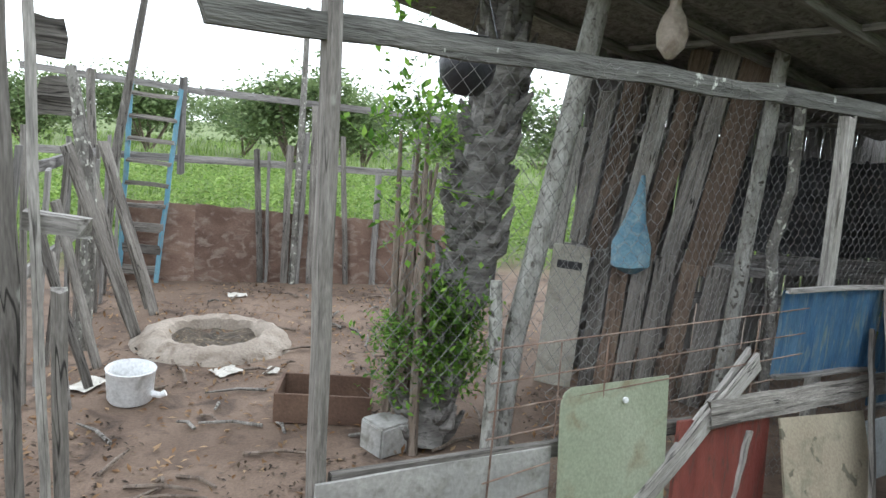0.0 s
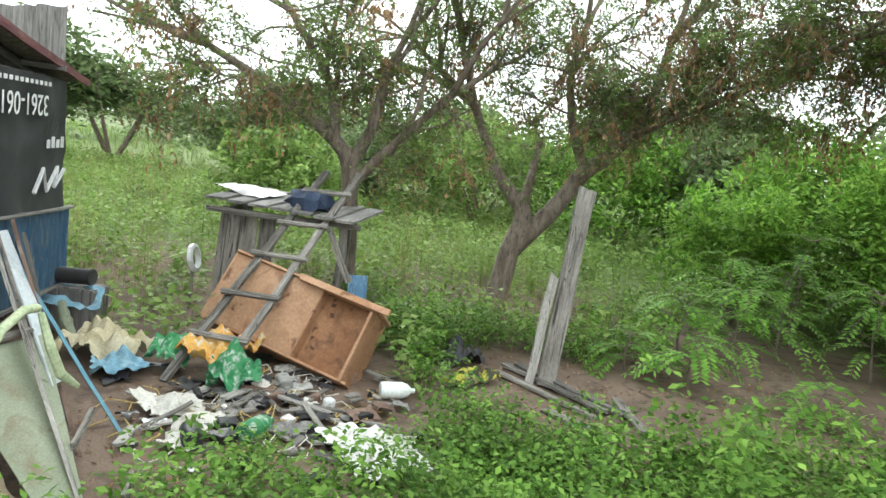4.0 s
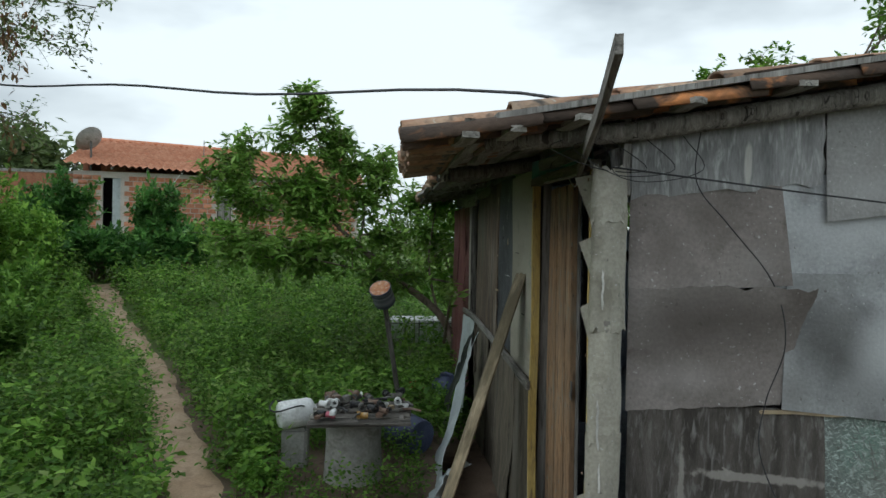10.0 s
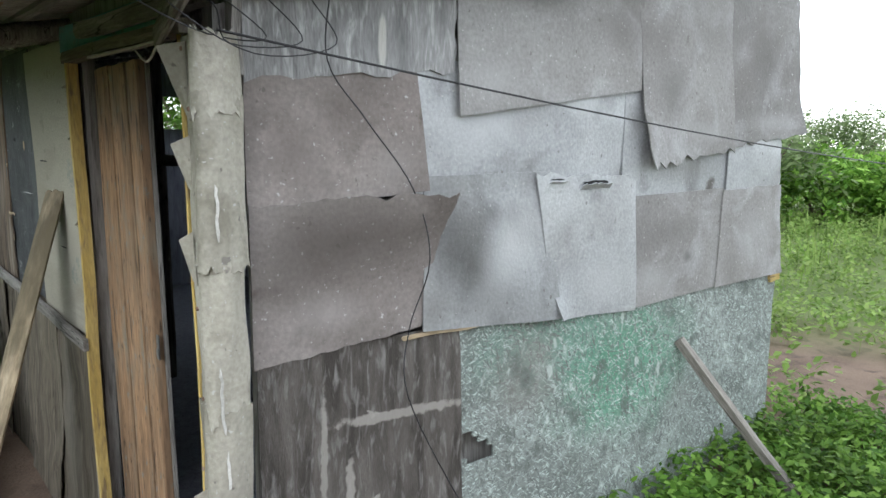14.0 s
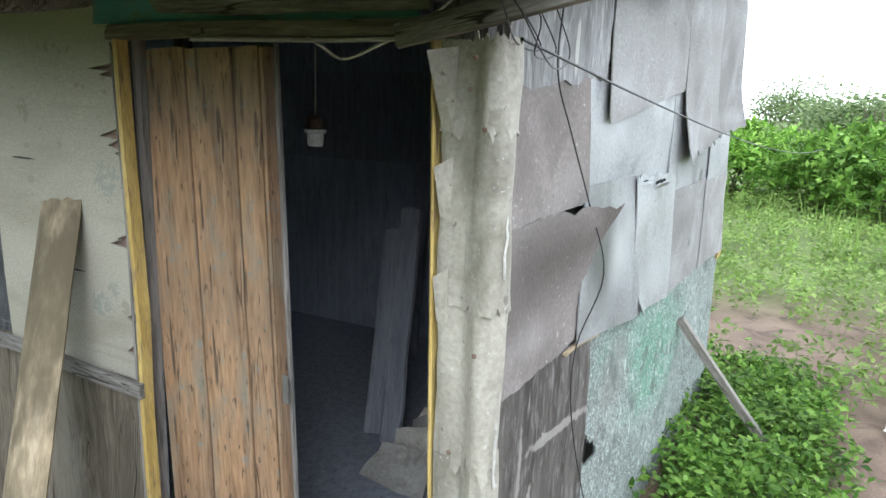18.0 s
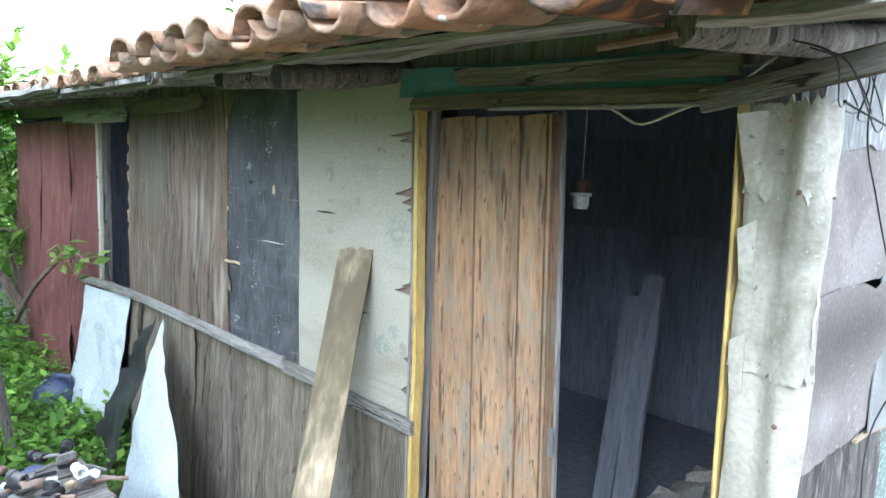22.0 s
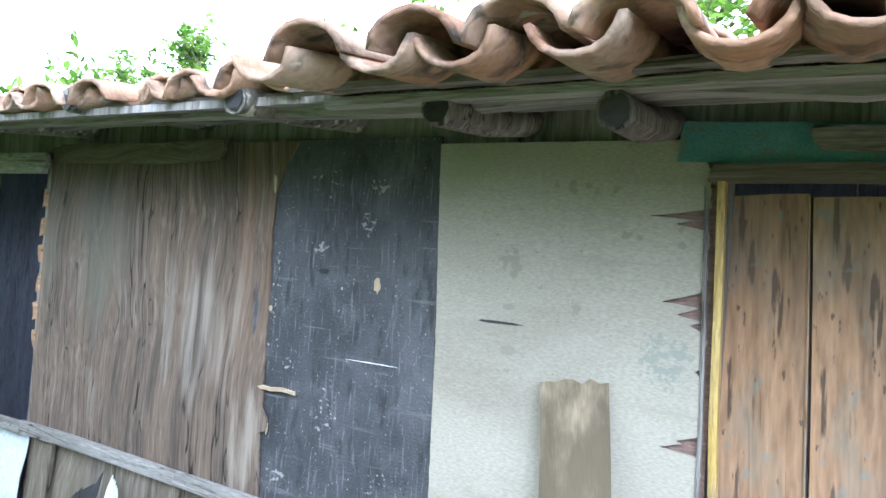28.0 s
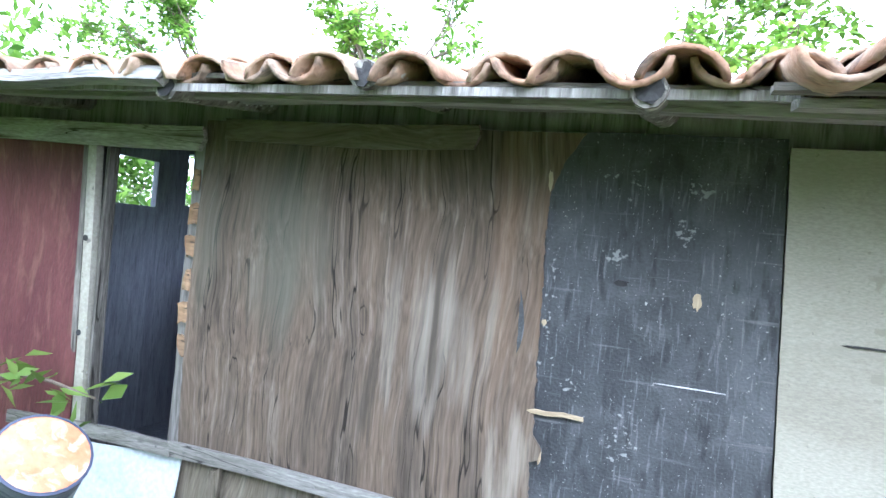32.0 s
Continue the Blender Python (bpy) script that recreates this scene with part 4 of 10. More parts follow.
def path_mesh():
    bm = bmesh.new()
    rows = []
    for i in range(90):
        s = i / 89
        p, q = path_line(s), path_line(min(1, s + 0.012))
        d = (q - p).normalized() if s < 0.98 else Vector((0.4, -0.9))
        n = Vector((-d.y, d.x))
        w = 0.17 + 0.07 * noise.noise(Vector((s * 30, 0, 0))) + (0.25 if s > 0.8 else 0) * (s - 0.8) / 0.2
        row = []
        for k in range(7):
            u = k / 3 - 1
            c = p + n * (w * u + 0.05 * noise.noise(Vector((s * 22, k > 3, 5))))
            row.append(bm.verts.new((c.x, c.y, float(ground_z(c.x, c.y)) + 0.03 - 0.02 * (1 - u * u) - (0.03 if abs(u) > 0.9 else 0))))
        rows.append(row)
    for a, b in zip(rows, rows[1:]):
        for k in range(6):
            bm.faces.new((a[k], a[k + 1], b[k + 1], b[k]))
    return bm


lone("footpath", path_mesh(), M_path, "narrow trodden path of pale sandy earth", "path", kind="structure", smooth=True)

# ---- shack: structure ----
FX, EY = -0.41, -2.59          # front face and the corner of the end wall
def end_y(x):
    return EY - 0.06 * (x + 0.5)


def end_p(x, z, off=0.0):
    return (x, end_y(x) + off, z)


def front_p(y, z, off=0.0):
    return (FX + off, y, z)


def wall_box(name, a, b, z0, z1, thick, material, label):
    """A wall from a to b (x, y) with thickness away from its face, which is left of a to b."""
    a, b = Vector((*a, 0)), Vector((*b, 0))
    d = (b - a).normalized()
    n = Vector((d.y, -d.x, 0))
    bm = bmesh.new()
    z1 = z1 if isinstance(z1, tuple) else (z1, z1)
    c = [a, b, b + n * thick, a + n * thick]
    lo = [bm.verts.new(p + Vector((0, 0, z0))) for p in c]
    hi = [bm.verts.new(p + Vector((0, 0, z1[0] if k in (0, 3) else z1[1]))) for k, p in enumerate(c)]
    bm.faces.new(lo[::-1])
    bm.faces.new(hi)
    for k in range(4):
        bm.faces.new((lo[k], lo[(k + 1) % 4], hi[(k + 1) % 4], hi[k]))
    return lone(name, bm, material, label, "wall", kind="structure")


HX0, HX1, HZ0, HZ1 = -3.37, -3.06, 1.81, 2.23          # small opening in the far end wall
# backing walls of dark boards behind the cladding; openings are left between them
WALL_END = wall_box("wall_end", (-3.40, end_y(-3.4) - 0.06), (-0.55, end_y(-0.55) - 0.06), 0.0, (2.60, 2.10), 0.05, M_dark_wood, "dark board wall behind grey sheet cladding")
WALL_FRONT = wall_box("wall_front_middle", (FX - 0.06, -6.12), (FX - 0.06, -3.69), 0.0, 1.98, 0.04, M_dark_wood, "dark board wall behind plywood cladding")
WALL_FAR = wall_box("wall_front_end", (FX - 0.06, -8.6), (FX - 0.06, -6.62), 0.0, 1.96, 0.04, M_dark_wood, "dark board wall behind maroon sheets")
wall_box("wall_front_sill", (FX - 0.06, -6.62), (FX - 0.06, -6.12), 0.0, 0.93, 0.04, M_dark_wood, "dark board wall below the window")
LINTEL = wall_box("wall_front_lintel", (FX - 0.06, -8.6), (FX - 0.06, -2.66), 1.99, 2.105, 0.04, M_eave, "dark wooden wall plate under the eaves")
wall_box("wall_back_low", (-3.40, -2.48), (-3.40, -8.6), 0.0, 1.35, 0.05, M_inner, "dark board back wall of the shack")
wall_box("wall_back_high", (-3.40, -2.48), (-3.40, -8.6), 2.0, 2.62, 0.05, M_inner, "dark board back wall of the shack above a gap")
wall_box("wall_back_a", (-3.40, -2.48), (-3.40, -6.25), 1.35, 2.0, 0.05, M_inner, "dark board back wall of the shack")
wall_box("wall_back_b", (-3.40, -6.75), (-3.40, -7.05), 1.35, 2.0, 0.05, M_inner, "dark board back wall of the shack")
wall_box("wall_back_c", (-3.40, -7.9), (-3.40, -8.6), 1.35, 2.0, 0.05, M_inner, "dark board back wall of the shack")
for nm, xa, xb, za, zb in (("a", -0.46, -2.17, 0.0, (2.1, 2.4)), ("e", -2.17, -2.74, 0.0, 1.77), ("f", -2.17, -2.74, 2.12, (2.4, 2.5)), ("g", -2.74, HX1, 0.0, (2.5, 2.56)), ("b", HX0, -3.40, 0.0, 2.62), ("c", HX1, HX0, 0.0, HZ0), ("d", HX1, HX0, HZ1, 2.6)):
    wall_box("wall_far_" + nm, (xa, -8.6), (xb, -8.6), za, zb, 0.05, M_inner, "dark board end wall of the shack round a small opening")
lone("floor_shack", block(2.9, 6.0, 0.04, 0), M_inner, "dark trodden earth floor inside the shack", "floor", kind="structure", m=pose(-1.93, -5.6, 0.008))

# roof deck: slopes down to the front; battens close it from below
def roof_z(x):
    """Underside of the roof at x: it falls towards the front eave."""
    return 2.03 - 0.185 * (x - 0.03)


bm = bmesh.new()
vs = []
for x, y in ((0.02, -2.36), (0.02, -8.9), (-3.75, -8.9), (-3.75, -2.36)):
    vs.append(bm.verts.new((x, y, roof_z(x) - 0.005)))
top = [bm.verts.new(v.co + Vector((0, 0, 0.02))) for v in vs]
bm.faces.new(vs)
bm.faces.new(top[::-1])
for k in range(4):
    bm.faces.new((vs[k], top[k], top[(k + 1) % 4], vs[(k + 1) % 4]))
bmesh.ops.recalc_face_normals(bm, faces=bm.faces[:])
lone("ceiling", bm, M_eave, "grey boards under the roof tiles, lightened for haze", "ceiling", kind="structure")


# ---- shack: cladding of the end wall ----
def clad(name, bl, br, tr, tl, off, material, label, seed, **kw):
    """A sheet nailed to the end wall; corners are (x, z)."""
    return part(name, sheet(end_p(*bl, off), end_p(*br, off), end_p(*tr, off), end_p(*tl, off), seed=seed, **kw), material, WALL_END, label, smooth=True)


clad("felt_strip", (-0.50, 1.80), (-1.19, 1.87), (-1.19, 2.13), (-0.50, 2.04), 0.012, M_felt_grey, "grey streaked felt strip", 1, rag=(0.012, 0.006, 0, 0))
clad("cladding_sheet", (-0.50, 1.46), (-1.09, 1.50), (-1.04, 1.86), (-0.50, 1.83), 0.006, M_fibre_brown, "brown-grey pressed sheet", 2, bulge=0.012)
clad("cladding_sheet", (-0.50, 1.04), (-1.06, 1.07), (-1.13, 1.49), (-0.50, 1.48), 0.016, M_fibre_soot, "sooty brown sheet with a lifted torn corner", 3, rag=(0.004, 0.004, 0.012, 0), curl=(1, 1, 0.10, 0.75), nu=20, nv=16)
clad("cladding_sheet", (-1.03, 1.49), (-2.13, 1.50), (-2.13, 1.90), (-1.03, 1.90), 0.003, M_silver, "aluminium-faced sheet", 4, bulge=0.012)
clad("cladding_sheet", (-1.06, 1.055), (-1.70, 1.00), (-1.62, 1.55), (-1.07, 1.545), 0.013, M_silver_soot, "dented aluminium-faced sheet", 5, bulge=0.03, freq=1.6, nu=20, nv=16)
clad("cladding_sheet", (-1.68, 1.00), (-2.17, 0.962), (-2.13, 1.515), (-1.55, 1.54), 0.019, M_silver, "aluminium-faced sheet with flaking top", 6, rag=(0.002, 0, 0.014, 0), curl=(0, 0, 0.04, 0.4), bulge=0.012)
clad("cladding_sheet", (-1.20, 1.73), (-2.14, 1.86), (-2.12, 2.33), (-1.19, 2.13), 0.018, M_fibre, "grey pressed sheet", 7, bulge=0.012)
clad("cladding_sheet", (-2.19, 1.555), (-2.88, 1.63), (-2.74, 2.42), (-2.08, 2.31), 0.024, M_fibre, "grey pressed sheet with a torn lower edge", 8, rag=(0.02, 0.006, 0, 0.006), curl=(0, 0, 0.05, 0.5))
clad("cladding_sheet", (-2.86, 1.64), (-3.52, 1.71), (-3.38, 2.49), (-2.73, 2.41), 0.018, M_fibre, "grey pressed sheet", 9, rag=(0.012, 0.02, 0, 0.004), curl=(1, 0, 0.05, 0.5))
clad("cladding_sheet", (-2.06, 1.41), (-2.86, 1.43), (-2.87, 1.72), (-2.06, 1.92), 0.001, M_silver, "aluminium-faced sheet", 10)
clad("cladding_sheet", (-2.84, 1.42), (-3.36, 1.43), (-3.36, 1.74), (-2.85, 1.70), 0.010, M_silver, "aluminium-faced sheet", 11, rag=(0.008, 0.01, 0, 0))
clad("cladding_sheet", (-2.15, 0.968), (-2.81, 0.985), (-2.83, 1.45), (-2.12, 1.44), 0.012, M_fibre, "grey pressed sheet", 12)
clad("cladding_sheet", (-2.79, 0.98), (-3.45, 0.98), (-3.37, 1.45), (-2.82, 1.44), 0.016, M_fibre, "grey pressed sheet", 13, rag=(0, 0.008, 0.006, 0))
clad("felt_panel", (-0.52, 0.0), (-1.26, 0.0), (-1.22, 1.05), (-0.51, 1.07), 0.004, M_felt, "dark mottled felt panel", 14, nu=18, nv=22)

bm = sheet(end_p(-1.19, 0.0, 0.001), end_p(-3.42, 0.0, 0.001), end_p(-3.42, 1.03, 0.001), end_p(-1.20, 1.07, 0.001), 90, 44, 0.008, seed=15)
gone = []
for f in bm.faces:
    c = f.calc_center_median()
    dx, dz = c.x + 1.31, c.z - 0.585 - 0.30 * (c.x + 1.31)
    k = 1 + 0.6 * noise.noise(c * 14)
    if (dx / 0.10) ** 2 + (dz / 0.045) ** 2 < k * k or ((dx - 0.13) / 0.09) ** 2 + ((c.z - 0.46) / 0.012) ** 2 < k * k:
        gone.append(f)
bmesh.ops.delete(bm, geom=gone, context="FACES")
part("strand_board", bm, M_strand, WALL_END, "green strand board with a broken hole")
plank("edge_post", end_p(-3.44, 0.0, -0.06), end_p(-3.47, 1.6, -0.06), 0.05, 0.04, M_dark_wood, WALL_END, face=(0, 1, 0), seed=3)
plank("batten", end_p(-0.98, 1.045, 0.012), end_p(-1.38, 1.04, 0.012), 0.016, 0.010, M_bamboo, WALL_END, "pale wooden batten", face=(0, 1, 0), seed=5)
plank("batten", end_p(-3.34, 0.97, 0.012), end_p(-3.44, 0.97, 0.012), 0.06, 0.02, M_yellow, WALL_END, "yellow batten end", face=(0, 1, 0), seed=6)



def torn_hole(x, z, w, h, off, seed):
    """A ragged near-black patch for the shade in a tear of the end wall's sheets, with a curled lip under it."""
    r = random.Random(seed)
    bm = bmesh.new()
    rim = [(math.cos(a) * w * r.uniform(0.7, 1.1), math.sin(a) * h * r.uniform(0.5, 1.2)) for a in [i * 0.3927 for i in range(16)]]
    bm.faces.new([bm.verts.new(end_p(x - p, z + q, off)) for p, q in rim])
    bmesh.ops.solidify(bm, geom=bm.faces[:], thickness=0.001)
    hole = part("torn_hole", bm, M_hollow_shade, WALL_END, "dark tear in the sheet")
    part("torn_lip", sheet(end_p(x + w, z - h * 2.4, off + 0.002), end_p(x - w, z - h * 2.2, off + 0.002), end_p(x - w * 0.9, z - h * 0.2, off + 0.022), end_p(x + w * 0.9, z - h * 0.5, off + 0.016), 12, 4, 0.003, (0, 0, 0.006, 0), 0.006, seed=seed, freq=9), M_silver, hole, "curled torn lip", smooth=True)


torn_hole(-1.87, 1.503, 0.085, 0.010, 0.0225, 5)
torn_hole(-1.66, 1.520, 0.045, 0.004, 0.0225, 7)


def wrap(z0, z1, grow, seed):
    """A folded length of the pale sheet that wraps the corner."""
    prof = [(q.x, q.y) for q in flow([(-0.396, -2.668, 0), (-0.388, -2.655, 0), (-0.386, -2.63, 0), (-0.389, -2.605, 0), (-0.382, -2.588, 0), (-0.367, -2.572, 0), (-0.356, -2.555, 0), (-0.354, -2.538, 0), (-0.364, -2.522, 0), (-0.385, -2.513, 0), (-0.41, -2.512, 0), (-0.445, -2.528, 0), (-0.47, -2.548, 0)], 3)]
    bm = bmesh.new()
    n = 16
    rows = []
    for i in range(n + 1):
        z = z0 + (z1 - z0) * i / n
        row = []
        for k, (x, y) in enumerate(prof):
            q = Vector((k * 0.15 + seed * 5, z * 4.0, seed))
            g = grow * 0.5 + 0.011 * noise.noise(q) + 0.004 * noise.noise(q * 3.1) - 0.003 * abs(noise.noise(q * 1.7)) + (0.014 if i == 0 else 0.006 if i == 1 else 0) * abs(noise.noise(q * 2))
            dz = 0.03 * noise.noise(Vector((k * 0.5, seed * 3, i))) if i in (0, n) else 0
            s = Vector((x + 0.44, y + 2.62, 0)).normalized()
            row.append(bm.verts.new((x + s.x * g, y + s.y * g, z + dz)))
        rows.append(row)
    for a, b in zip(rows, rows[1:]):
        for k in range(len(prof) - 1):
            bm.faces.new((a[k], b[k], b[k + 1], a[k + 1]))
    bmesh.ops.recalc_face_normals(bm, faces=bm.faces[:])
    bmesh.ops.solidify(bm, geom=bm.faces[:], thickness=0.003)
    return bm


corner = thing("corner_post", (-0.44, -2.62, 0), "corner post wrapped in pale folded sheet, torn and nailed", "post")
plank("core", (-0.45, -2.62, 0), (-0.45, -2.62, 1.98), 0.07, 0.07, M_dark_wood, corner, "dark wooden post", seed=9)
for k, (z0, z1, g) in enumerate(((0.0, 0.50, 0.004), (0.47, 0.97, 0.010), (0.94, 1.37, 0.004), (1.33, 1.76, 0.008), (1.71, 1.90, 0.016))):
    part("wrapping", wrap(z0, z1, g, k + 1), M_post_sheet, corner, "pale folded sheet", smooth=True)
part("flap", sheet((-0.383, -2.665, 1.72), (-0.380, -2.64, 1.70), (-0.375, -2.63, 1.885), (-0.325, -2.672, 1.875), 6, 10, 0.003, seed=31, bulge=0.02), M_post_sheet, corner, "curled flap", smooth=True)
for z, out in ((1.60, 0.035), (1.36, 0.022), (0.66, 0.025)):
    part("flap", sheet((-0.386, -2.664, z - 0.07), (-0.383, -2.635, z - 0.08), (-0.381, -2.635, z + 0.06), (-0.378 + out, -2.658, z + 0.04), 6, 8, 0.003, seed=int(z * 40), bulge=0.014), M_post_sheet, corner, "curled flap", smooth=True)

for x, z0, z1 in ((-0.385, 1.42, 1.54), (-0.38, 0.93, 1.08), (-0.39, 0.78, 0.86)):
    part("lifted_edge", board(z1 - z0, 0.008, 0.004, 0.003, 6, int(z0 * 90), 0.01), M_sack, corner, "pale lifted edge", span_pose((x, -2.506, z0), (x + 0.004, -2.504, z1), (0, 1, 0)))
for y, z in ((-2.60, 1.80), (-2.548, 1.72), (-2.55, 1.24), (-2.62, 0.98), (-2.56, 0.82), (-2.575, 1.86)):
    part("nail", lathe([(0, 0), (0.006, 0), (0.005, 0.003), (0, 0.004)], 8), M_rust, corner, "rusty nail head", span_pose((-0.377 if y < -2.59 else -0.344, y, z), (0, y, z), (0, 0, 1)))

# ---- shack: front ----
def front_sheet(name, y0, y1, z0, z1, off, material, label, seed, parent=None, lean=0.0, **kw):
    """A sheet on the front, from y0 (towards the corner) to y1; z0 and z1 may be pairs."""
    z0 = z0 if isinstance(z0, tuple) else (z0, z0)
    z1 = z1 if isinstance(z1, tuple) else (z1, z1)
    return part(name, sheet(front_p(y1, z0[1], off + lean), front_p(y0, z0[0], off + lean), front_p(y0, z1[0], off), front_p(y1, z1[1], off), seed=seed, **kw), material, parent or WALL_FRONT, label, smooth=True)


def follow(table, z):
    """The value at z of a line through (z, value) pairs that rise in z."""
    return float(np.interp(z, [p[0] for p in table], [p[1] for p in table]))


def edged_board(name, left, right, z0, z1, off, material, label, rows=160, cols=16, thick=0.008, bulge=0.006, seed=0):
    """A board on the front whose two upright edges are the functions left(z) and right(z)."""
    bm = bmesh.new()
    face, back = [], []
    for i in range(rows + 1):
        z = z0 + (z1 - z0) * i / rows
        a, b = left(z), right(z)
        ys = [a + (b - a) * k / cols for k in range(cols + 1)]
        xs = [FX + off + bulge * (noise.noise(Vector((y * 2.4, z * 2.4, seed))) + 0.4 * noise.noise(Vector((y * 7, z * 2.0, seed + 5)))) for y in ys]
        face.append([bm.verts.new((x + thick / 2, y, z)) for x, y in zip(xs, ys)])
        back.append([bm.verts.new((x - thick / 2, y, z)) for x, y in zip(xs, ys)])
    for i in range(rows):
        for k in range(cols):
            bm.faces.new((face[i][k], face[i][k + 1], face[i + 1][k + 1], face[i + 1][k]))
        for k in (0, cols):
            q = (face[i][k], face[i + 1][k], back[i + 1][k], back[i][k])
            bm.faces.new(q if k else q[::-1])
    for i in (0, rows):
        for k in range(cols):
            q = (face[i][k], back[i][k], back[i][k + 1], face[i][k + 1])
            bm.faces.new(q if i == 0 else q[::-1])
    bmesh.ops.recalc_face_normals(bm, faces=bm.faces[:])
    return part(name, bm, material, WALL_FRONT, label, smooth=True)


def torn_edge(z):
    """The broken side of the white board: rounded at its head, with split wedges."""
    y = follow(((0.90, -3.705), (1.257, -3.713), (1.434, -3.717), (1.66, -3.726), (1.86, -3.726), (1.944, -3.733), (1.979, -3.75), (2.014, -3.79)), z)
    y += 0.006 * noise.noise(Vector((z * 22, 0, 3))) + 0.004 * noise.noise(Vector((z * 70, 0, 8)))
    for zc, up, down, deep in ((1.838, 0.022, 0.010, 0.14), (1.822, 0.020, 0.016, 0.085), (1.647, 0.034, 0.010, 0.10), (1.62, 0.03, 0.014, 0.065), (1.60, 0.012, 0.02, 0.035), (1.325, 0.030, 0.008, 0.085), (1.345, 0.018, 0.012, 0.05), (1.335, 0.004, 0.004, 0.10), (1.10, 0.016, 0.012, 0.03), (0.99, 0.03, 0.014, 0.035), (1.50, 0.010, 0.012, 0.018), (1.76, 0.014, 0.010, 0.02)):
        q = (z - zc) / (up if z > zc else down)
        if abs(q) < 1:
            y = min(y, -3.722 - deep * (1 - abs(q)) ** 1.3)
    return y


black_right = lambda z: follow(((0.90, -4.372), (1.15, -4.379), (2.03, -4.418)), z)
ply_right = lambda z: follow(((0.93, -4.955), (1.145, -4.966), (1.15, -4.945), (1.181, -4.935), (1.215, -4.965), (1.30, -4.969), (1.435, -4.975), (1.59, -4.977), (1.74, -4.986), (1.865, -4.984), (1.966, -4.945), (2.03, -4.90)), z) + 0.006 * noise.noise(Vector((z * 26, 4, 0))) + 0.004 * noise.noise(Vector((z * 90, 7, 0)))
edged_board("white_board", lambda z: black_right(z) + 0.004 + 0.002 * noise.noise(Vector((z * 30, 1, 1))), torn_edge, 0.905, 2.012, 0.012, M_white_board, "peeling off-white painted board with broken edge", 300, 24, seed=21)
M_split = surface("split_red_brown_ply", (0.22, 0.15, 0.13), (0.30, 0.21, 0.18), (0.14, 0.095, 0.085), scale=6, stretch=(1, 1.5, 14), fine=60, bump=0.5)
front_sheet("white_board_core", -3.705, -4.0, 0.93, 1.96, 0.002, M_split, "red-brown plywood under the broken paint", 22, bulge=0.003)
edged_board("black_board", lambda z: ply_right(z) - 0.06, black_right, 0.92, 2.035, 0.004, M_black_board, "scuffed black board", 60, 12, seed=23)
edged_board("plywood_sheet", lambda z: follow(((0.94, -6.13), (1.38, -6.15), (1.94, -6.138), (2.03, -6.14)), z) + 0.006 * noise.noise(Vector((z * 20, 9, 0))), ply_right, 0.945, 2.03, 0.012, M_ply, "grey delaminating plywood sheet, red-brown along its torn side", 220, 30, 0.007, 0.014, seed=24)
plank("splinter", front_p(-4.975, 1.279, 0.020), front_p(-4.845, 1.287, 0.024), 0.013, 0.003, M_bamboo, WALL_FRONT, "broken pale splinter", face=(1, 0, 0), seed=77, notch=0.004)
for k in range(6):
    plank("ply_layer", front_p(-6.15, 1.28 + 0.11 * k, 0.004), front_p(-6.175 - 0.012 * (k % 2), 1.28 + 0.11 * k, 0.004), 0.07, 0.006, M_door_wood, WALL_FRONT, face=(1, 0, 0), seed=k)
lower = [(-3.68, -4.22, 0.88, 0.93), (-4.20, -4.78, 0.93, 0.94), (-4.75, -5.32, 0.94, 0.95), (-5.28, -5.72, 0.95, 0.95), (-5.69, -6.12, 0.95, 0.95)]
for k, (y0, y1, za, zb) in enumerate(lower):
    front_sheet("lower_panel", y0, y1, 0.0, (za, zb), 0.006 + 0.005 * (k % 2), M_ply_low, "silvered plywood panel with splits", 40 + k, lean=0.02 + 0.02 * (k % 2), bulge=0.022, rag=(0, 0.010, 0, 0.010), nu=10, nv=22)
for a, b, s in (((-3.665, 0.885), (-4.42, 0.925), 1), ((-4.425, 0.927), (-5.28, 0.945), 2), ((-5.285, 0.945), (-6.13, 0.955), 3), ((-6.14, 0.955), (-6.86, 0.935), 4)):
    bt = plank("batten", front_p(a[0], a[1], 0.045), front_p(b[0], b[1], 0.045), 0.052, 0.02, M_batten, WALL_FRONT, "grey weathered batten", face=(1, 0, 0), seed=s)
    ln = abs(b[0] - a[0])
    for q in (0.06, 0.36, 0.64, 0.93):
        part("nail", lathe([(0, 0), (0.004, 0), (0.004, 0.0025), (0, 0.003)], 8), M_wire, bt, "nail head", span_pose(front_p(a[0] + (b[0] - a[0]) * q, a[1] + (b[1] - a[1]) * q, 0.0555), front_p(a[0] + (b[0] - a[0]) * q, a[1] + (b[1] - a[1]) * q, 0.07), (0, 0, 1)))
plank("header_board", front_p(-5.2, 2.0, 0.03), front_p(-6.05, 1.995, 0.03), 0.075, 0.018, M_ply_low, LINTEL, "thin grey board", face=(1, 0, 0), seed=8)
plank("header_board", front_p(-6.13, 1.965, 0.035), front_p(-7.2, 1.975, 0.035), 0.085, 0.022, M_pale_wood, LINTEL, "pale board over the window", face=(1, 0, 0), seed=9)
plank("teal_board", front_p(-2.74, 1.985, 0.012), front_p(-3.8, 2.008, 0.012), 0.095, 0.02, M_teal, LINTEL, "teal painted board", face=(1, 0, 0), seed=10)
plank("header_board", front_p(-2.70, 1.985, 0.035), front_p(-3.53, 2.003, 0.035), 0.058, 0.02, M_grey_wood, LINTEL, "cracked grey board", face=(1, 0, 0), seed=11)

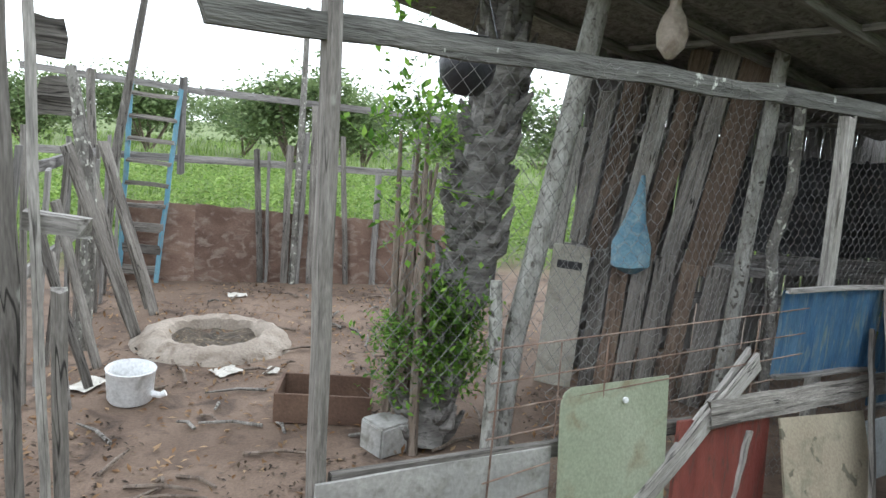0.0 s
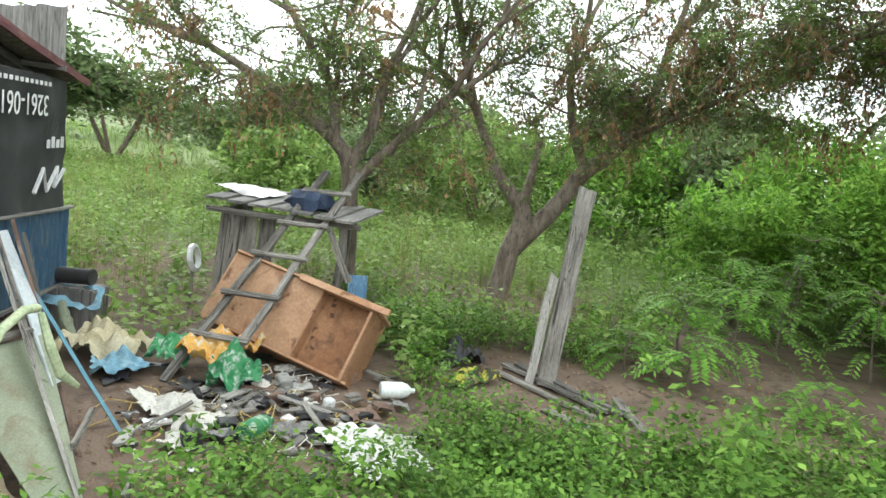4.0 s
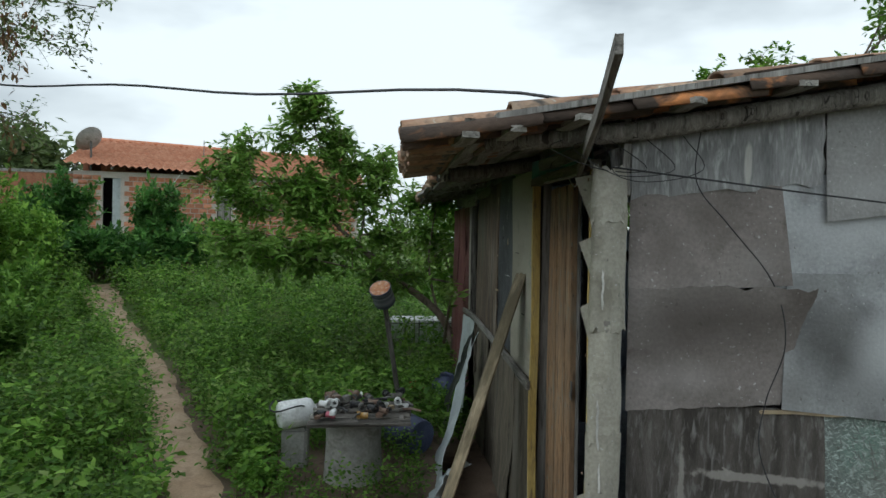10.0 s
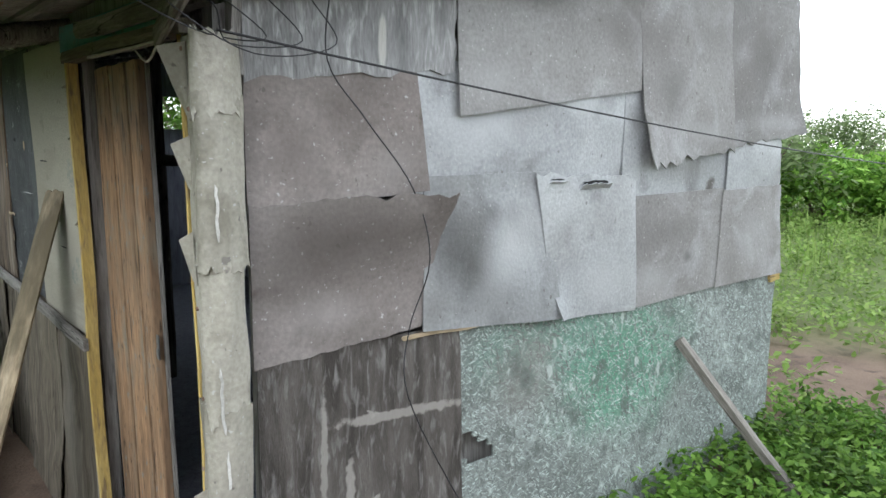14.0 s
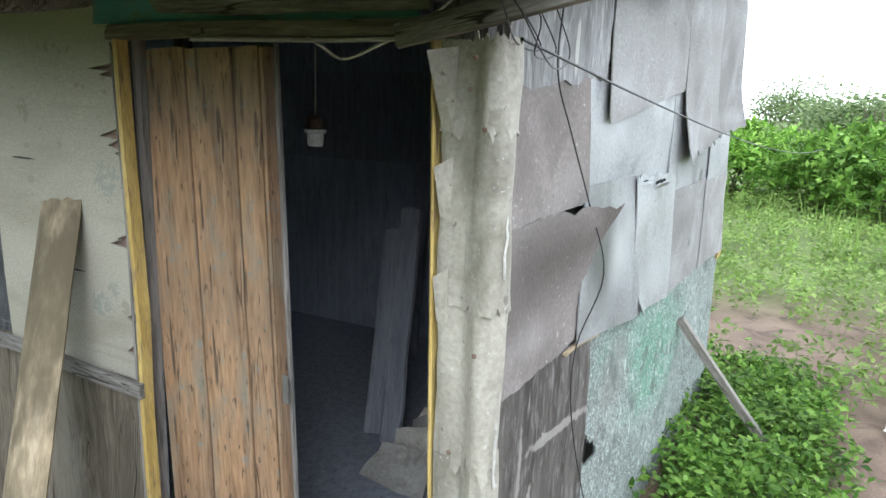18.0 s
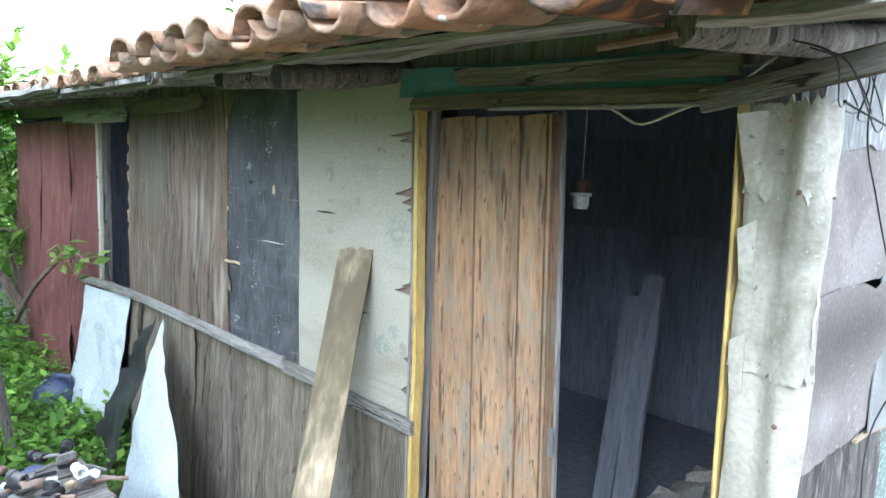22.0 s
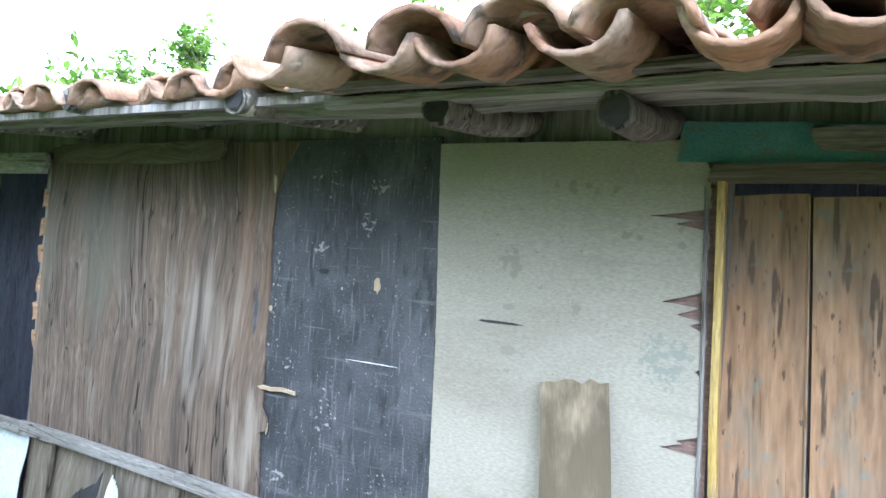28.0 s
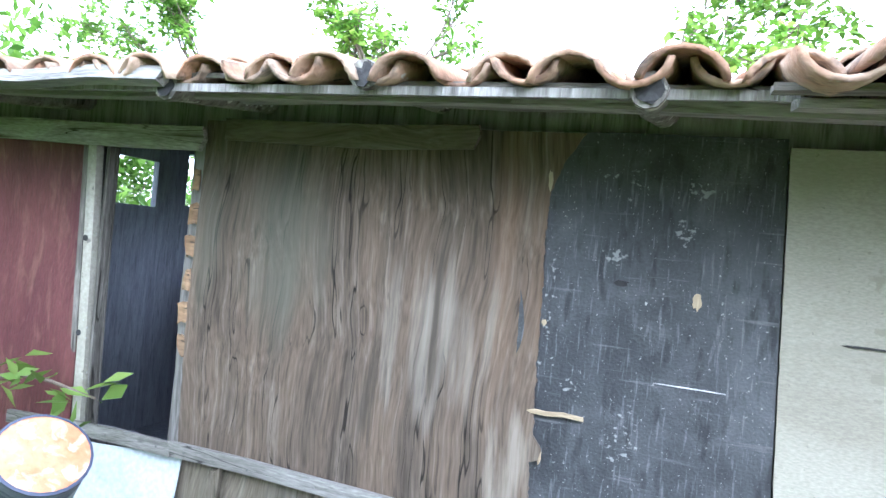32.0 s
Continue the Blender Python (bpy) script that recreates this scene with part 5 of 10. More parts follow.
# Backing strip added to keep sky light out of the gap beside the plywood.
plank("window_edge", front_p(-6.155, 0.94, -0.03), front_p(-6.165, 1.98, -0.03), 0.10, 0.03, M_dark_wood, WALL_FRONT, "dark strip added behind the plywood edge", face=(1, 0, 0), seed=141)
# Filler added to shut the sky slit at the corner.
plank("corner_filler", (-0.475, -2.63, 1.80), (-0.475, -2.63, 2.115), 0.17, 0.03, M_dark_wood, LINTEL, "dark board closing the corner", face=(1, 0, 0), seed=142)


def flake(y, z, w, h, off, material, name, label, seed):
    """A small ragged patch lying on the front boards."""
    r = random.Random(seed)
    bm = bmesh.new()
    rim = [(math.cos(a) * w * r.uniform(0.55, 1.1), math.sin(a) * h * r.uniform(0.55, 1.1)) for a in [i * 0.4488 for i in range(14)]]
    lo, hi = [bm.verts.new((FX + off, y + p, z + q)) for p, q in rim], [bm.verts.new((FX + off + 0.0015, y + p * 0.96, z + q * 0.96)) for p, q in rim]
    bm.faces.new(hi)
    for i in range(14):
        bm.faces.new((lo[i], lo[(i + 1) % 14], hi[(i + 1) % 14], hi[i]))
    bmesh.ops.recalc_face_normals(bm, faces=bm.faces[:])
    return part(name, bm, material, WALL_FRONT, label)


flake(-4.21, 1.558, 0.078, 0.0035, 0.0175, M_hollow_shade, "crack", "dark crack", 920)
flake(-3.98, 1.22, 0.05, 0.003, 0.0175, M_hollow_shade, "crack", "dark crack", 921)
flake(-4.774, 1.647, 0.022, 0.010, 0.0095, M_hollow_shade, "broken_hole", "dark broken hole", 922)
flake(-4.588, 1.618, 0.012, 0.024, 0.0095, M_bamboo, "chipped_patch", "chip that bares pale wood", 923)
flake(-4.585, 1.403, 0.098, 0.0022, 0.0095, M_print, "scratch", "long white scratch", 924)
for k, (y, z, w, h) in enumerate(((-4.985, 1.90, 0.007, 0.035), (-4.965, 1.52, 0.008, 0.010), (-4.945, 1.165, 0.009, 0.025))):
    flake(y, z, w, h, 0.0165, M_bamboo, "torn_fibre", "pale torn fibres", 930 + k)
plank("cleat", front_p(-5.97, 0.50, 0.04), front_p(-5.96, 0.925, 0.04), 0.045, 0.02, M_ply_low, WALL_FRONT, "short upright cleat", face=(1, 0, 0), seed=146)
# window at the far end
win = tagged(new("window_1"), "narrow unglazed window with a pale pierced post", "window", kind="structure")
win.location = (FX, -6.4, 0.95)
wp = plank("jamb", front_p(-6.565, 0.95, 0.02), front_p(-6.60, 1.93, 0.02), 0.05, 0.035, M_post_sheet, win, "pale painted post with bored holes", face=(1, 0, 0), seed=12)
# Dark discs take the place of the shade in the bored holes.
for z in (1.27, 1.60):
    part("bored_hole", lathe([(0, 0), (0.011, 0), (0.011, 0.001), (0, 0.001)], 12), M_hollow_shade, wp, "dark bored hole", span_pose(front_p(-6.575 - 0.03 * (z - 1), z, 0.0385), front_p(-6.575 - 0.03 * (z - 1), z, 0.05), (0, 0, 1)))
plank("jamb", front_p(-6.53, 0.95, 0.0), front_p(-6.545, 1.93, 0.0), 0.03, 0.05, M_grey_wood, win, "grey inner jamb", face=(1, 0, 0), seed=13)
plank("jamb", front_p(-6.625, 1.20, 0.012), front_p(-6.65, 1.93, 0.012), 0.03, 0.02, M_grey_wood, win, "grey batten", face=(1, 0, 0), seed=14)
for k, (y0, y1) in enumerate(((-6.61, -7.25), (-7.22, -7.95), (-7.9, -8.6))):
    front_sheet("maroon_sheet", y0, y1, 0.0, 1.95, 0.006 + 0.004 * (k % 2), M_maroon, "dull maroon painted metal sheet", 50 + k, WALL_FAR, bulge=0.03, nu=14, nv=10)
lone("leaning_plastic_sheet", sheet((FX + 0.16, -6.95, 0.0), (FX + 0.15, -6.10, 0.0), (FX + 0.035, -6.10, 0.925), (FX + 0.05, -6.78, 0.90), 16, 12, 0.004, seed=60, bulge=0.03), M_sheetwhite, "pale blue-white plastic sheet leaning on the wall", "plastic sheet", smooth=True)

# door
door = tagged(new("door_1"), "double plank door, one leaf shut, the other open on darkness", "door", kind="structure")
door.location = (FX, -3.2, 0)
plank("jamb", front_p(-3.655, 0.0, 0.014), front_p(-3.703, 1.935, 0.014), 0.030, 0.045, M_yellow, door, "worn yellow door jamb", face=(1, 0, 0), seed=15)
plank("jamb", front_p(-2.655, 0.0, 0.0), front_p(-2.697, 1.93, 0.0), 0.024, 0.05, M_yellow, door, "worn yellow door jamb", face=(1, 0, 0), seed=16)
plank("stop", front_p(-3.69, 0.0, 0.010), front_p(-3.735, 1.90, 0.010), 0.018, 0.03, M_dark_wood, door, face=(1, 0, 0), seed=17)
plank("lintel_board", front_p(-2.66, 1.925, 0.015), front_p(-3.73, 1.938, 0.015), 0.052, 0.05, M_ply_low, door, "pale lintel board", face=(1, 0, 0), seed=18)
plank("lintel_strip", front_p(-2.74, 1.90, 0.035), front_p(-3.40, 1.912, 0.035), 0.014, 0.02, M_pale_wood, door, "split lintel strip", face=(1, 0, 0), seed=19, rough=0.004)
DX, LEAN = FX - 0.066, 0.076        # the leaf stands back in its frame and hangs out of plumb
leaf = part("door_leaf", block(0.012, 0.505, 1.87, 0), M_dark_wood, door, "brown plank leaf", span_pose((DX - 0.016, -3.472 + LEAN, 0.03), (DX - 0.016, -3.472, 1.9), (1, 0, 0)) @ pose(0, 0, 0, 0, 0, 90))
edges = (-3.725, -3.536, -3.358, -3.262)
for k in range(3):
    w = edges[k + 1] - edges[k] - 0.003
    part("door_plank", board(1.88, w, 0.02, 0.0015, 8, 70 + k), M_door_wood, leaf, "worn brown plank", span_pose((DX, (edges[k] + edges[k + 1]) / 2 + LEAN, 0.02), (DX, (edges[k] + edges[k + 1]) / 2, 1.9), (1, 0, 0)))
for k, (y, w) in enumerate(((-3.252, 0.018), (-3.238, 0.010), (-3.228, 0.008), (-3.54, 0.012), (-3.362, 0.012))):
    part("moulding", board(1.88, w, 0.022 + 0.006 * (k == 1), 0.001, 6, 80 + k), M_door_wood, leaf, "beaded edge", span_pose((DX + 0.002, y + LEAN, 0.02), (DX + 0.002, y, 1.9), (1, 0, 0)))
part("hinge", block(0.004, 0.022, 0.085, 0.0015), M_wire, leaf, "grey metal hinge plate", pose(DX + 0.012, -3.183, 0.93))
part("hinge", block(0.004, 0.02, 0.03, 0.0015), M_wire, leaf, "grey metal hinge knuckle", pose(DX + 0.016, -3.178, 0.94))

# inside
lamp = thing("lamp_holder", (-0.92, -3.44, 1.62), "brown and white lamp holder hanging on a cord, no bulb", "lamp")
part("cord", tube([(-0.92, -3.44, 1.72), (-0.915, -3.435, 1.9), (-0.925, -3.44, 2.2)], 0.0025, 6), M_cloth, lamp, "white cord")
part("cap", lathe([(0, 0.105), (0.012, 0.10), (0.024, 0.09), (0.025, 0.058), (0, 0.058)], 16), M_rust, lamp, "brown cap", pose(-0.92, -3.44, 1.62), smooth=True)
part("collar", lathe([(0, 0.055), (0.036, 0.055), (0.037, 0.045), (0.028, 0.042), (0.027, 0.008), (0.023, 0.0), (0, 0.004)], 18), M_white_plastic, lamp, "white socket ring", pose(-0.92, -3.44, 1.62), smooth=True)
for k, (y, x, w, h) in enumerate(((-3.71, -1.85, 0.12, 1.22), (-3.85, -1.9, 0.11, 1.09), (-4.3, -3.0, 0.13, 1.35))):
    lone("stored_plank", board(h, w, 0.03, 0.005, 6, 90 + k), M_haze_plank, "pale plank leaning in the dark interior", "plank", "planks inside the shack", m=span_pose((x, y, 0.05), (x - 0.25, y - 0.05, h), (1, 0, 0)))
heap = thing("junk_heap", (-1.6, -3.5, 0.05), "heap of pale rags and junk on the shack floor", "heap")
for k in range(7):
    part("rag", sheet((-1.5 - 0.14 * k, -3.65 + 0.05 * (k % 3), 0.06), (-1.45 - 0.14 * k, -3.3, 0.06), (-1.62 - 0.14 * k, -3.32, 0.22 + 0.06 * (k % 3)), (-1.64 - 0.14 * k, -3.62, 0.18), 8, 8, 0.004, seed=100 + k, bulge=0.05, freq=6), M_cloth if k % 2 else M_concrete, heap, smooth=True)
shelf = thing("storage_rack", (-1.35, -4.6, 0.05), "dark wooden storage rack standing in the shack", "rack")
for y in (-4.5, -5.5, -6.1):
    plank("upright", (-1.35, y, 0.05), (-1.35, y - 0.03, 2.2), 0.07, 0.07, M_grey_wood, shelf, seed=int(-y * 10))
plank("rail", (-1.33, -4.4, 1.55), (-1.33, -6.3, 1.5), 0.08, 0.04, M_grey_wood, shelf, face=(1, 0, 0), seed=4)

# ---- shack: roof ----
roof = tagged(new("roof"), "low pitched roof of old clay barrel tiles", "roof", kind="structure")
roof.location = (-1.7, -5.6, 2.3)


def tile_mesh(r0, r1, length, flip, seed, material=None):
    """A half-round clay tile along -x from the origin, hollow below, or above if flip."""
    bm = bmesh.new()
    n, rows = 8, []
    rr = random.Random(seed)
    for i, x in enumerate((0.0, -length * 0.5, -length)):
        r = r0 + (r1 - r0) * i / 2
        row = []
        for s in (r, r - 0.013):
            for k in range(n + 1):
                a = math.pi * (0.04 + 0.92 * k / n)
                z = math.sin(a) * s * 0.82
                row.append(bm.verts.new((x + (rr.uniform(-0.006, 0.006) if i != 1 else 0), math.cos(a) * s, -z if flip else z)))
        rows.append(row)
    m = n + 1
    for a, b in zip(rows, rows[1:]):
        for k in range(n):
            bm.faces.new((a[k], a[k + 1], b[k + 1], b[k]))
            bm.faces.new((a[m + k + 1], a[m + k], b[m + k], b[m + k + 1]))
        bm.faces.new((a[m], a[0], b[0], b[m]))
        bm.faces.new((a[n], a[m + n], b[m + n], b[n]))
    for row, fl_ in ((rows[0], 0), (rows[-1], 1)):
        for k in range(n):
            q = (row[k], row[m + k], row[m + k + 1], row[k + 1])
            bm.faces.new(q if fl_ else q[::-1])
    bmesh.ops.recalc_face_normals(bm, faces=bm.faces[:])
    me = bpy.data.meshes.new("tile")
    bm.to_mesh(me)
    bm.free()
    me.polygons.foreach_set("use_smooth", [True] * len(me.polygons))
    me.materials.append(material or M_tile)
    return me


# Orange, mouldy verge tiles; their dark tone also holds the shade under the eave.
M_tile_mould_shade = surface("mouldy_shaded_clay_tile", (0.040, 0.030, 0.024), (0.085, 0.055, 0.038), (0.42, 0.17, 0.06), scale=3.2, stretch=(0.8, 1, 1), fine=50, bump=0.6, spots=0.04, spot_color=(0.30, 0.20, 0.10), spot_scale=5, vary=0.45, rough=0.9)
TILE_UP = [tile_mesh(0.088, 0.072, 0.45, False, k) for k in range(3)]
TILE_DOWN = [tile_mesh(0.076, 0.090, 0.45, True, k) for k in range(3)]
OLD_UP = [tile_mesh(0.088, 0.072, 0.45, False, k, M_tile_mould_shade) for k in range(3)]
OLD_DOWN = [tile_mesh(0.076, 0.090, 0.45, True, k, M_tile_mould_shade) for k in range(3)]
PITCH_T = math.degrees(math.atan(0.185))
tr = random.Random(5)
near_tiles, far_v, far_f, off = [], [], [], 0
for c in range(11):
    for k in range(36):
        y = -2.42 - 0.187 * k + 0.02 * math.sin(k * 2.3)
        high = y > -4.40
        eave = 0.30 if high else 0.055 + 0.025 * math.sin(k * 1.7)
        x = eave - 0.375 * c + tr.uniform(-0.012, 0.012)
        if x < -3.6:
            continue
        for up in (True, False):
            yy = y + (0 if up else -0.0935) + tr.uniform(-0.012, 0.012)
            zz = roof_z(x) + ((0.040 if up else 0.072) if high else (0.024 if up else 0.075)) - 0.04 * max(0.0, 1 - k / 4) - (0.05 if k == 0 and up else 0.0)
            lift = tr.uniform(0, 0.010) + (0.03 if up and tr.random() < 0.10 else 0)
            m = pose(x + (0.012 if up and high else tr.uniform(-0.012, 0.012)), yy, zz + lift - (0.012 if up else 0.0), tr.uniform(-3, 3), PITCH_T - 1.5 + tr.uniform(-1.0, 1.0), tr.uniform(-2, 2))
            me = tr.choice((OLD_UP if k < 1 else TILE_UP) if up else (OLD_DOWN if k < 2 else TILE_DOWN))
            if c < 2 or (c < 3 and k < 24) or k < 3:
                near_tiles.append((me, m))
            else:
                v = np.array([tuple(m @ p.co) for p in me.vertices])
                f = np.array([tuple(p.vertices) for p in me.polygons if len(p.vertices) == 4])
                far_v.append(v)
                far_f.append(f + off)
                off += len(v)
far = part("far_tiles", from_arrays("far_tiles", np.concatenate(far_v), np.concatenate(far_f), M_tile), M_tile, roof)
far["kind"] = "stuff"
# verge log, rafters, eave poles
log = thing("verge_log", (-1.7, -2.45, 2.2), "grey barkless log carrying the roof edge, bound with wire", "log")
part("log", tube([(0.02, -2.64, 1.985), (-0.12, -2.61, 1.995), (-0.5, -2.53, 2.03), (-1.4, -2.47, 2.19), (-2.4, -2.41, 2.35), (-3.42, -2.37, 2.50)], [0.032, 0.033, 0.036, 0.038, 0.038, 0.036], 14, 0.05, 3), M_grey_wood, log, smooth=True)
part("rod", tube([(0.02, -2.64, 1.975), (0.04, -2.78, 1.962)], 0.009, 8), M_rust, log, "reddish iron rod")
for x in (-0.10, -0.115, -0.36, -0.38, -0.40):
    part("binding_wire", tube([(x + 0.004 * math.sin(a), -2.62 + 0.24 * (-0.12 - x) * 0.9 + 0.038 * math.cos(a), 1.998 + (-0.12 - x) * 0.11 + 0.039 * math.sin(a)) for a in [i * math.pi / 8 for i in range(17)]], 0.002, 5), M_wire, log, "thin black binding wire")
for k, (y, x0, z) in enumerate(((-4.712, 0.06, 2.036), (-5.335, 0.06, 2.062), (-5.93, 0.02, 2.04), (-3.83, 0.05, 1.975), (-4.183, 0.046, 1.994), (-6.7, 0.05, 2.03), (-7.5, 0.05, 2.03))):
    rf = thing("rafter", (x0, y, z), "round weathered rafter pole with a split end", "rafter", "rafters under the eaves")
    part("pole", tube([(x0, y, z), (-0.2, y - 0.01, z + 0.03), (-0.9, y + 0.02, roof_z(-0.9) - 0.045), (-3.5, y, roof_z(-3.5) - 0.045)], [0.036, 0.038, 0.036, 0.034], 10, 0.08, k), M_lichen_wood if k < 3 else M_grey_wood, rf, smooth=True)
    # Flat dark disc for the shade inside the hollow pole.
    part("hollow_end", lathe([(0, 0), (0.027, 0), (0.027, 0.002), (0, 0.002)], 10, 0.15, k), M_hollow_shade, rf, "dark hollow end", span_pose((x0 + 0.0015, y, z), (x0 + 0.1, y, z), (0, 0, 1)))
for k, x in enumerate((0.10, -0.02, -0.2, -0.5, -0.9, -1.4)):
    if k < 2:
        plank("eave_batten", (x, -2.36, roof_z(x) + 0.006), (x, -4.5 - 0.9 * k, roof_z(x) + 0.016), 0.04, 0.016, M_grey_wood, roof, "grey batten", face=(0, 0, 1), seed=120 + k)
    plank("eave_batten", (x - 0.06, -2.36 - 0.05 * k, roof_z(x - 0.06) - 0.014), (x - 0.06, -8.7 if k else -4.45, roof_z(x - 0.06) - 0.012), 0.045, 0.02, M_eave, roof, "dark batten", face=(0, 0, 1), seed=130 + k)
for k, x in enumerate((0.13, -0.03, -0.24, -0.62, -0.98)):
    plank("batten_end", (x, -2.55, roof_z(x) - 0.045), (x - 0.02, -2.33, roof_z(x) - 0.045), 0.06, 0.022, M_pale_wood, roof, "sawn batten end", face=(0, 0, 1), seed=140 + k)
plank("eave_pole", (-0.05, -2.7, 2.035), (-0.08, -5.0, 2.045), 0.06, 0.05, M_eave, roof, "dark eave pole", face=(1, 0, 0), seed=150, rough=0.012)
plank("eave_plank", (-0.04, -5.45, 2.085), (0.0, -6.75, 2.085), 0.07, 0.014, M_grey_wood, roof, "pale plank on the eave", face=(0.4, 0, 1), seed=151)
plank("eave_plank", (0.03, -5.9, 2.06), (0.09, -6.9, 2.03), 0.05, 0.04, M_eave, roof, "rough dark eave pole", face=(1, 0, 0.4), seed=152, rough=0.015)
lone("jutting_timber", board(1.15, 0.035, 0.055, 0.004, 5, 160), M_grey_wood, "grey plank that juts out from the corner", "beam", m=span_pose((-0.36, -2.77, 1.905), (-0.148, -1.68, 2.075), (0, 0, 1)))

# ---- things against the shack ----
slat = thing("fibre_cement_plank", (0.112, -3.732, 0), "sandy fibre-cement slat leaning on the wall, mouldy at its top", "slat")
a, b = Vector((0.12, -3.728, 0.0)), Vector((-0.378, -4.0, 1.44))
bm = bmesh.new()
ln, rows = (b - a).length, []
for i in range(25):
    z = ln * i / 24
    row = []
    for k in range(9):
        u = k / 4 - 1
        dz = 0.016 * noise.noise(Vector((k * 0.9, 3, 1))) if i == 24 else 0
        row.append((0.079 * u + 0.002 * noise.noise(Vector((z * 6, u > 0, 2))), -0.020 * (1 - u * u) + 0.003 * noise.noise(Vector((u, z * 4, 0))), z + dz))
    rows.append([bm.verts.new(p) for p in row] + [bm.verts.new((p[0] * 0.96, p[1] + 0.008, p[2])) for p in row])
for p, q in zip(rows, rows[1:]):
    for k in range(8):
        bm.faces.new((p[k], p[k + 1], q[k + 1], q[k]))
        bm.faces.new((p[10 + k], p[9 + k], q[9 + k], q[10 + k]))
    bm.faces.new((p[9], p[0], q[0], q[9]))
    bm.faces.new((p[8], p[17], q[17], q[8]))
for p in (rows[0], rows[-1]):
    for k in range(8):
        bm.faces.new((p[k], p[9 + k], p[10 + k], p[k + 1]))
bmesh.ops.recalc_face_normals(bm, faces=bm.faces[:])
part("slat", bm, M_slat, slat, "", span_pose(a, b, (1, 0.18, 0.3)), smooth=True)
lone("prop", board(0.98, 0.05, 0.045, 0.004, 5, 172), M_grey_wood, "grey wooden prop leaning on the strand board", "prop", m=span_pose((-2.86, -1.95, 0.0), (-2.53, -2.44, 0.75), (0, 1, 0.4)))
film = thing("plastic_film", (-0.2, -5.3, 0), "white plastic film drooping from the batten to the ground", "plastic film")
part("film", sheet((-0.02, -5.42, 0.0), (0.06, -4.38, 0.0), (-0.33, -5.50, 0.86), (-0.345, -5.56, 0.90), 18, 22, 0.003, (0.02, 0, 0.01, 0), 0.035, seed=61, freq=3.2), M_sheetwhite, film, smooth=True)
part("fold", sheet((-0.05, -4.75, 0.0), (0.18, -4.25, 0.0), (0.02, -4.25, 0.14), (-0.2, -4.7, 0.16), 12, 10, 0.003, (0.02, 0.02, 0.02, 0), 0.09, seed=62, freq=7), M_sheetwhite, film, "crumpled foot of the film", smooth=True)
lone("black_film", sheet((-0.12, -5.9, 0.25), (-0.10, -5.58, 0.12), (-0.30, -5.56, 0.90), (-0.26, -5.66, 0.82), 10, 16, 0.003, (0.02, 0.01, 0.02, 0.03), 0.03, seed=63, freq=4), M_black_plastic, "black plastic film hanging from the batten", "plastic film", smooth=True)

# wires on the shack
def wire(name, pts, r, label, material=M_black_plastic):
    return lone(name, tube(pts, r, 6), material, label, "wire")


def sag(a, b, drop, n=14):
    a, b = Vector(a), Vector(b)
    return [a.lerp(b, i / n) - Vector((0, 0, drop * 4 * (i / n) * (1 - i / n))) for i in range(n + 1)]


wire("hanging_wire", flow([(-0.73, -2.53, 2.06), (-0.72, -2.535, 1.86), (-0.84, -2.53, 1.71), (-1.0, -2.515, 1.51), (-1.02, -2.46, 1.3), (-0.985, -2.515, 1.08), (-0.98, -2.515, 0.87), (-1.17, -2.51, 0.5), (-1.3, -2.49, 0.3)]), 0.0022, "thin dark wire hanging over the sheets")
wire("stay_wire", sag((-0.40, -2.50, 1.90), (-9.0, -1.9, 1.40), 0.12), 0.0035, "thin wire stretched past the end wall")
wire("door_wire", flow([(-0.36, -2.62, 1.99), (-0.37, -2.72, 1.93), (-0.38, -2.83, 1.89), (-0.39, -2.93, 1.862), (-0.385, -2.99, 1.89), (-0.39, -3.05, 1.92)]), 0.0035, "limp white wire under the lintel", M_cloth)
for k in range(3):
    r2 = random.Random(k)
    p0 = Vector((-0.25 - 0.05 * k, -2.56, 2.0))
    wire("tangled_wire", flow([p0, p0 + Vector((r2.uniform(-0.1, 0.1), 0.10, -0.05)), p0 + Vector((-0.12, 0.06 + 0.02 * k, -0.11 - 0.02 * k)), p0 + Vector((-0.28 - 0.05 * k, 0.05, -0.10)), p0 + Vector((-0.12 - 0.1 * k, 0.02, 0.02))]), 0.0018, "tangled black wire at the roof corner")

for me, m in near_tiles:
    part("tile", me, M_tile, roof, m=m)


# ---- yard fence and shed ----
def fl(x, z=0.0, off=0.0):
    """A point of the yard fence at x and height z; off metres towards the walker."""
    return Vector((x + 0.26 * off, 2.2 + 0.27 * (x - 1) - 0.966 * off, z))


OUT = (0.26, -0.966, 0)
M_rail = surface("dark_lichened_rail", (0.075, 0.075, 0.066), (0.15, 0.148, 0.132), (0.045, 0.042, 0.037), scale=3, stretch=GRAIN, fine=24, bump=0.7, spots=0.06, spot_color=(0.42, 0.43, 0.38), spot_scale=16)
fence = thing("yard_fence", fl(2.5), "old wooden yard fence hung with wire netting", "fence")
plank("post", fl(0.665, 0), fl(0.635, 2.02), 0.062, 0.06, M_grey_wood, fence, "cracked grey post with red paint", OUT, 201, 0.005, 0.01)
plank("rail", fl(0.30, 1.93), fl(2.6, 1.95), 0.085, 0.045, M_rail, fence, "lichened top rail", OUT, 202, 0.009)
plank("rail", fl(2.55, 1.955), fl(5.75, 1.90), 0.085, 0.045, M_rail, fence, "lichened top rail", OUT, 203)
plank("post", fl(3.24, 0), fl(3.13, 1.90), 0.075, 0.06, M_pale_wood, fence, "pale post", OUT, 204)
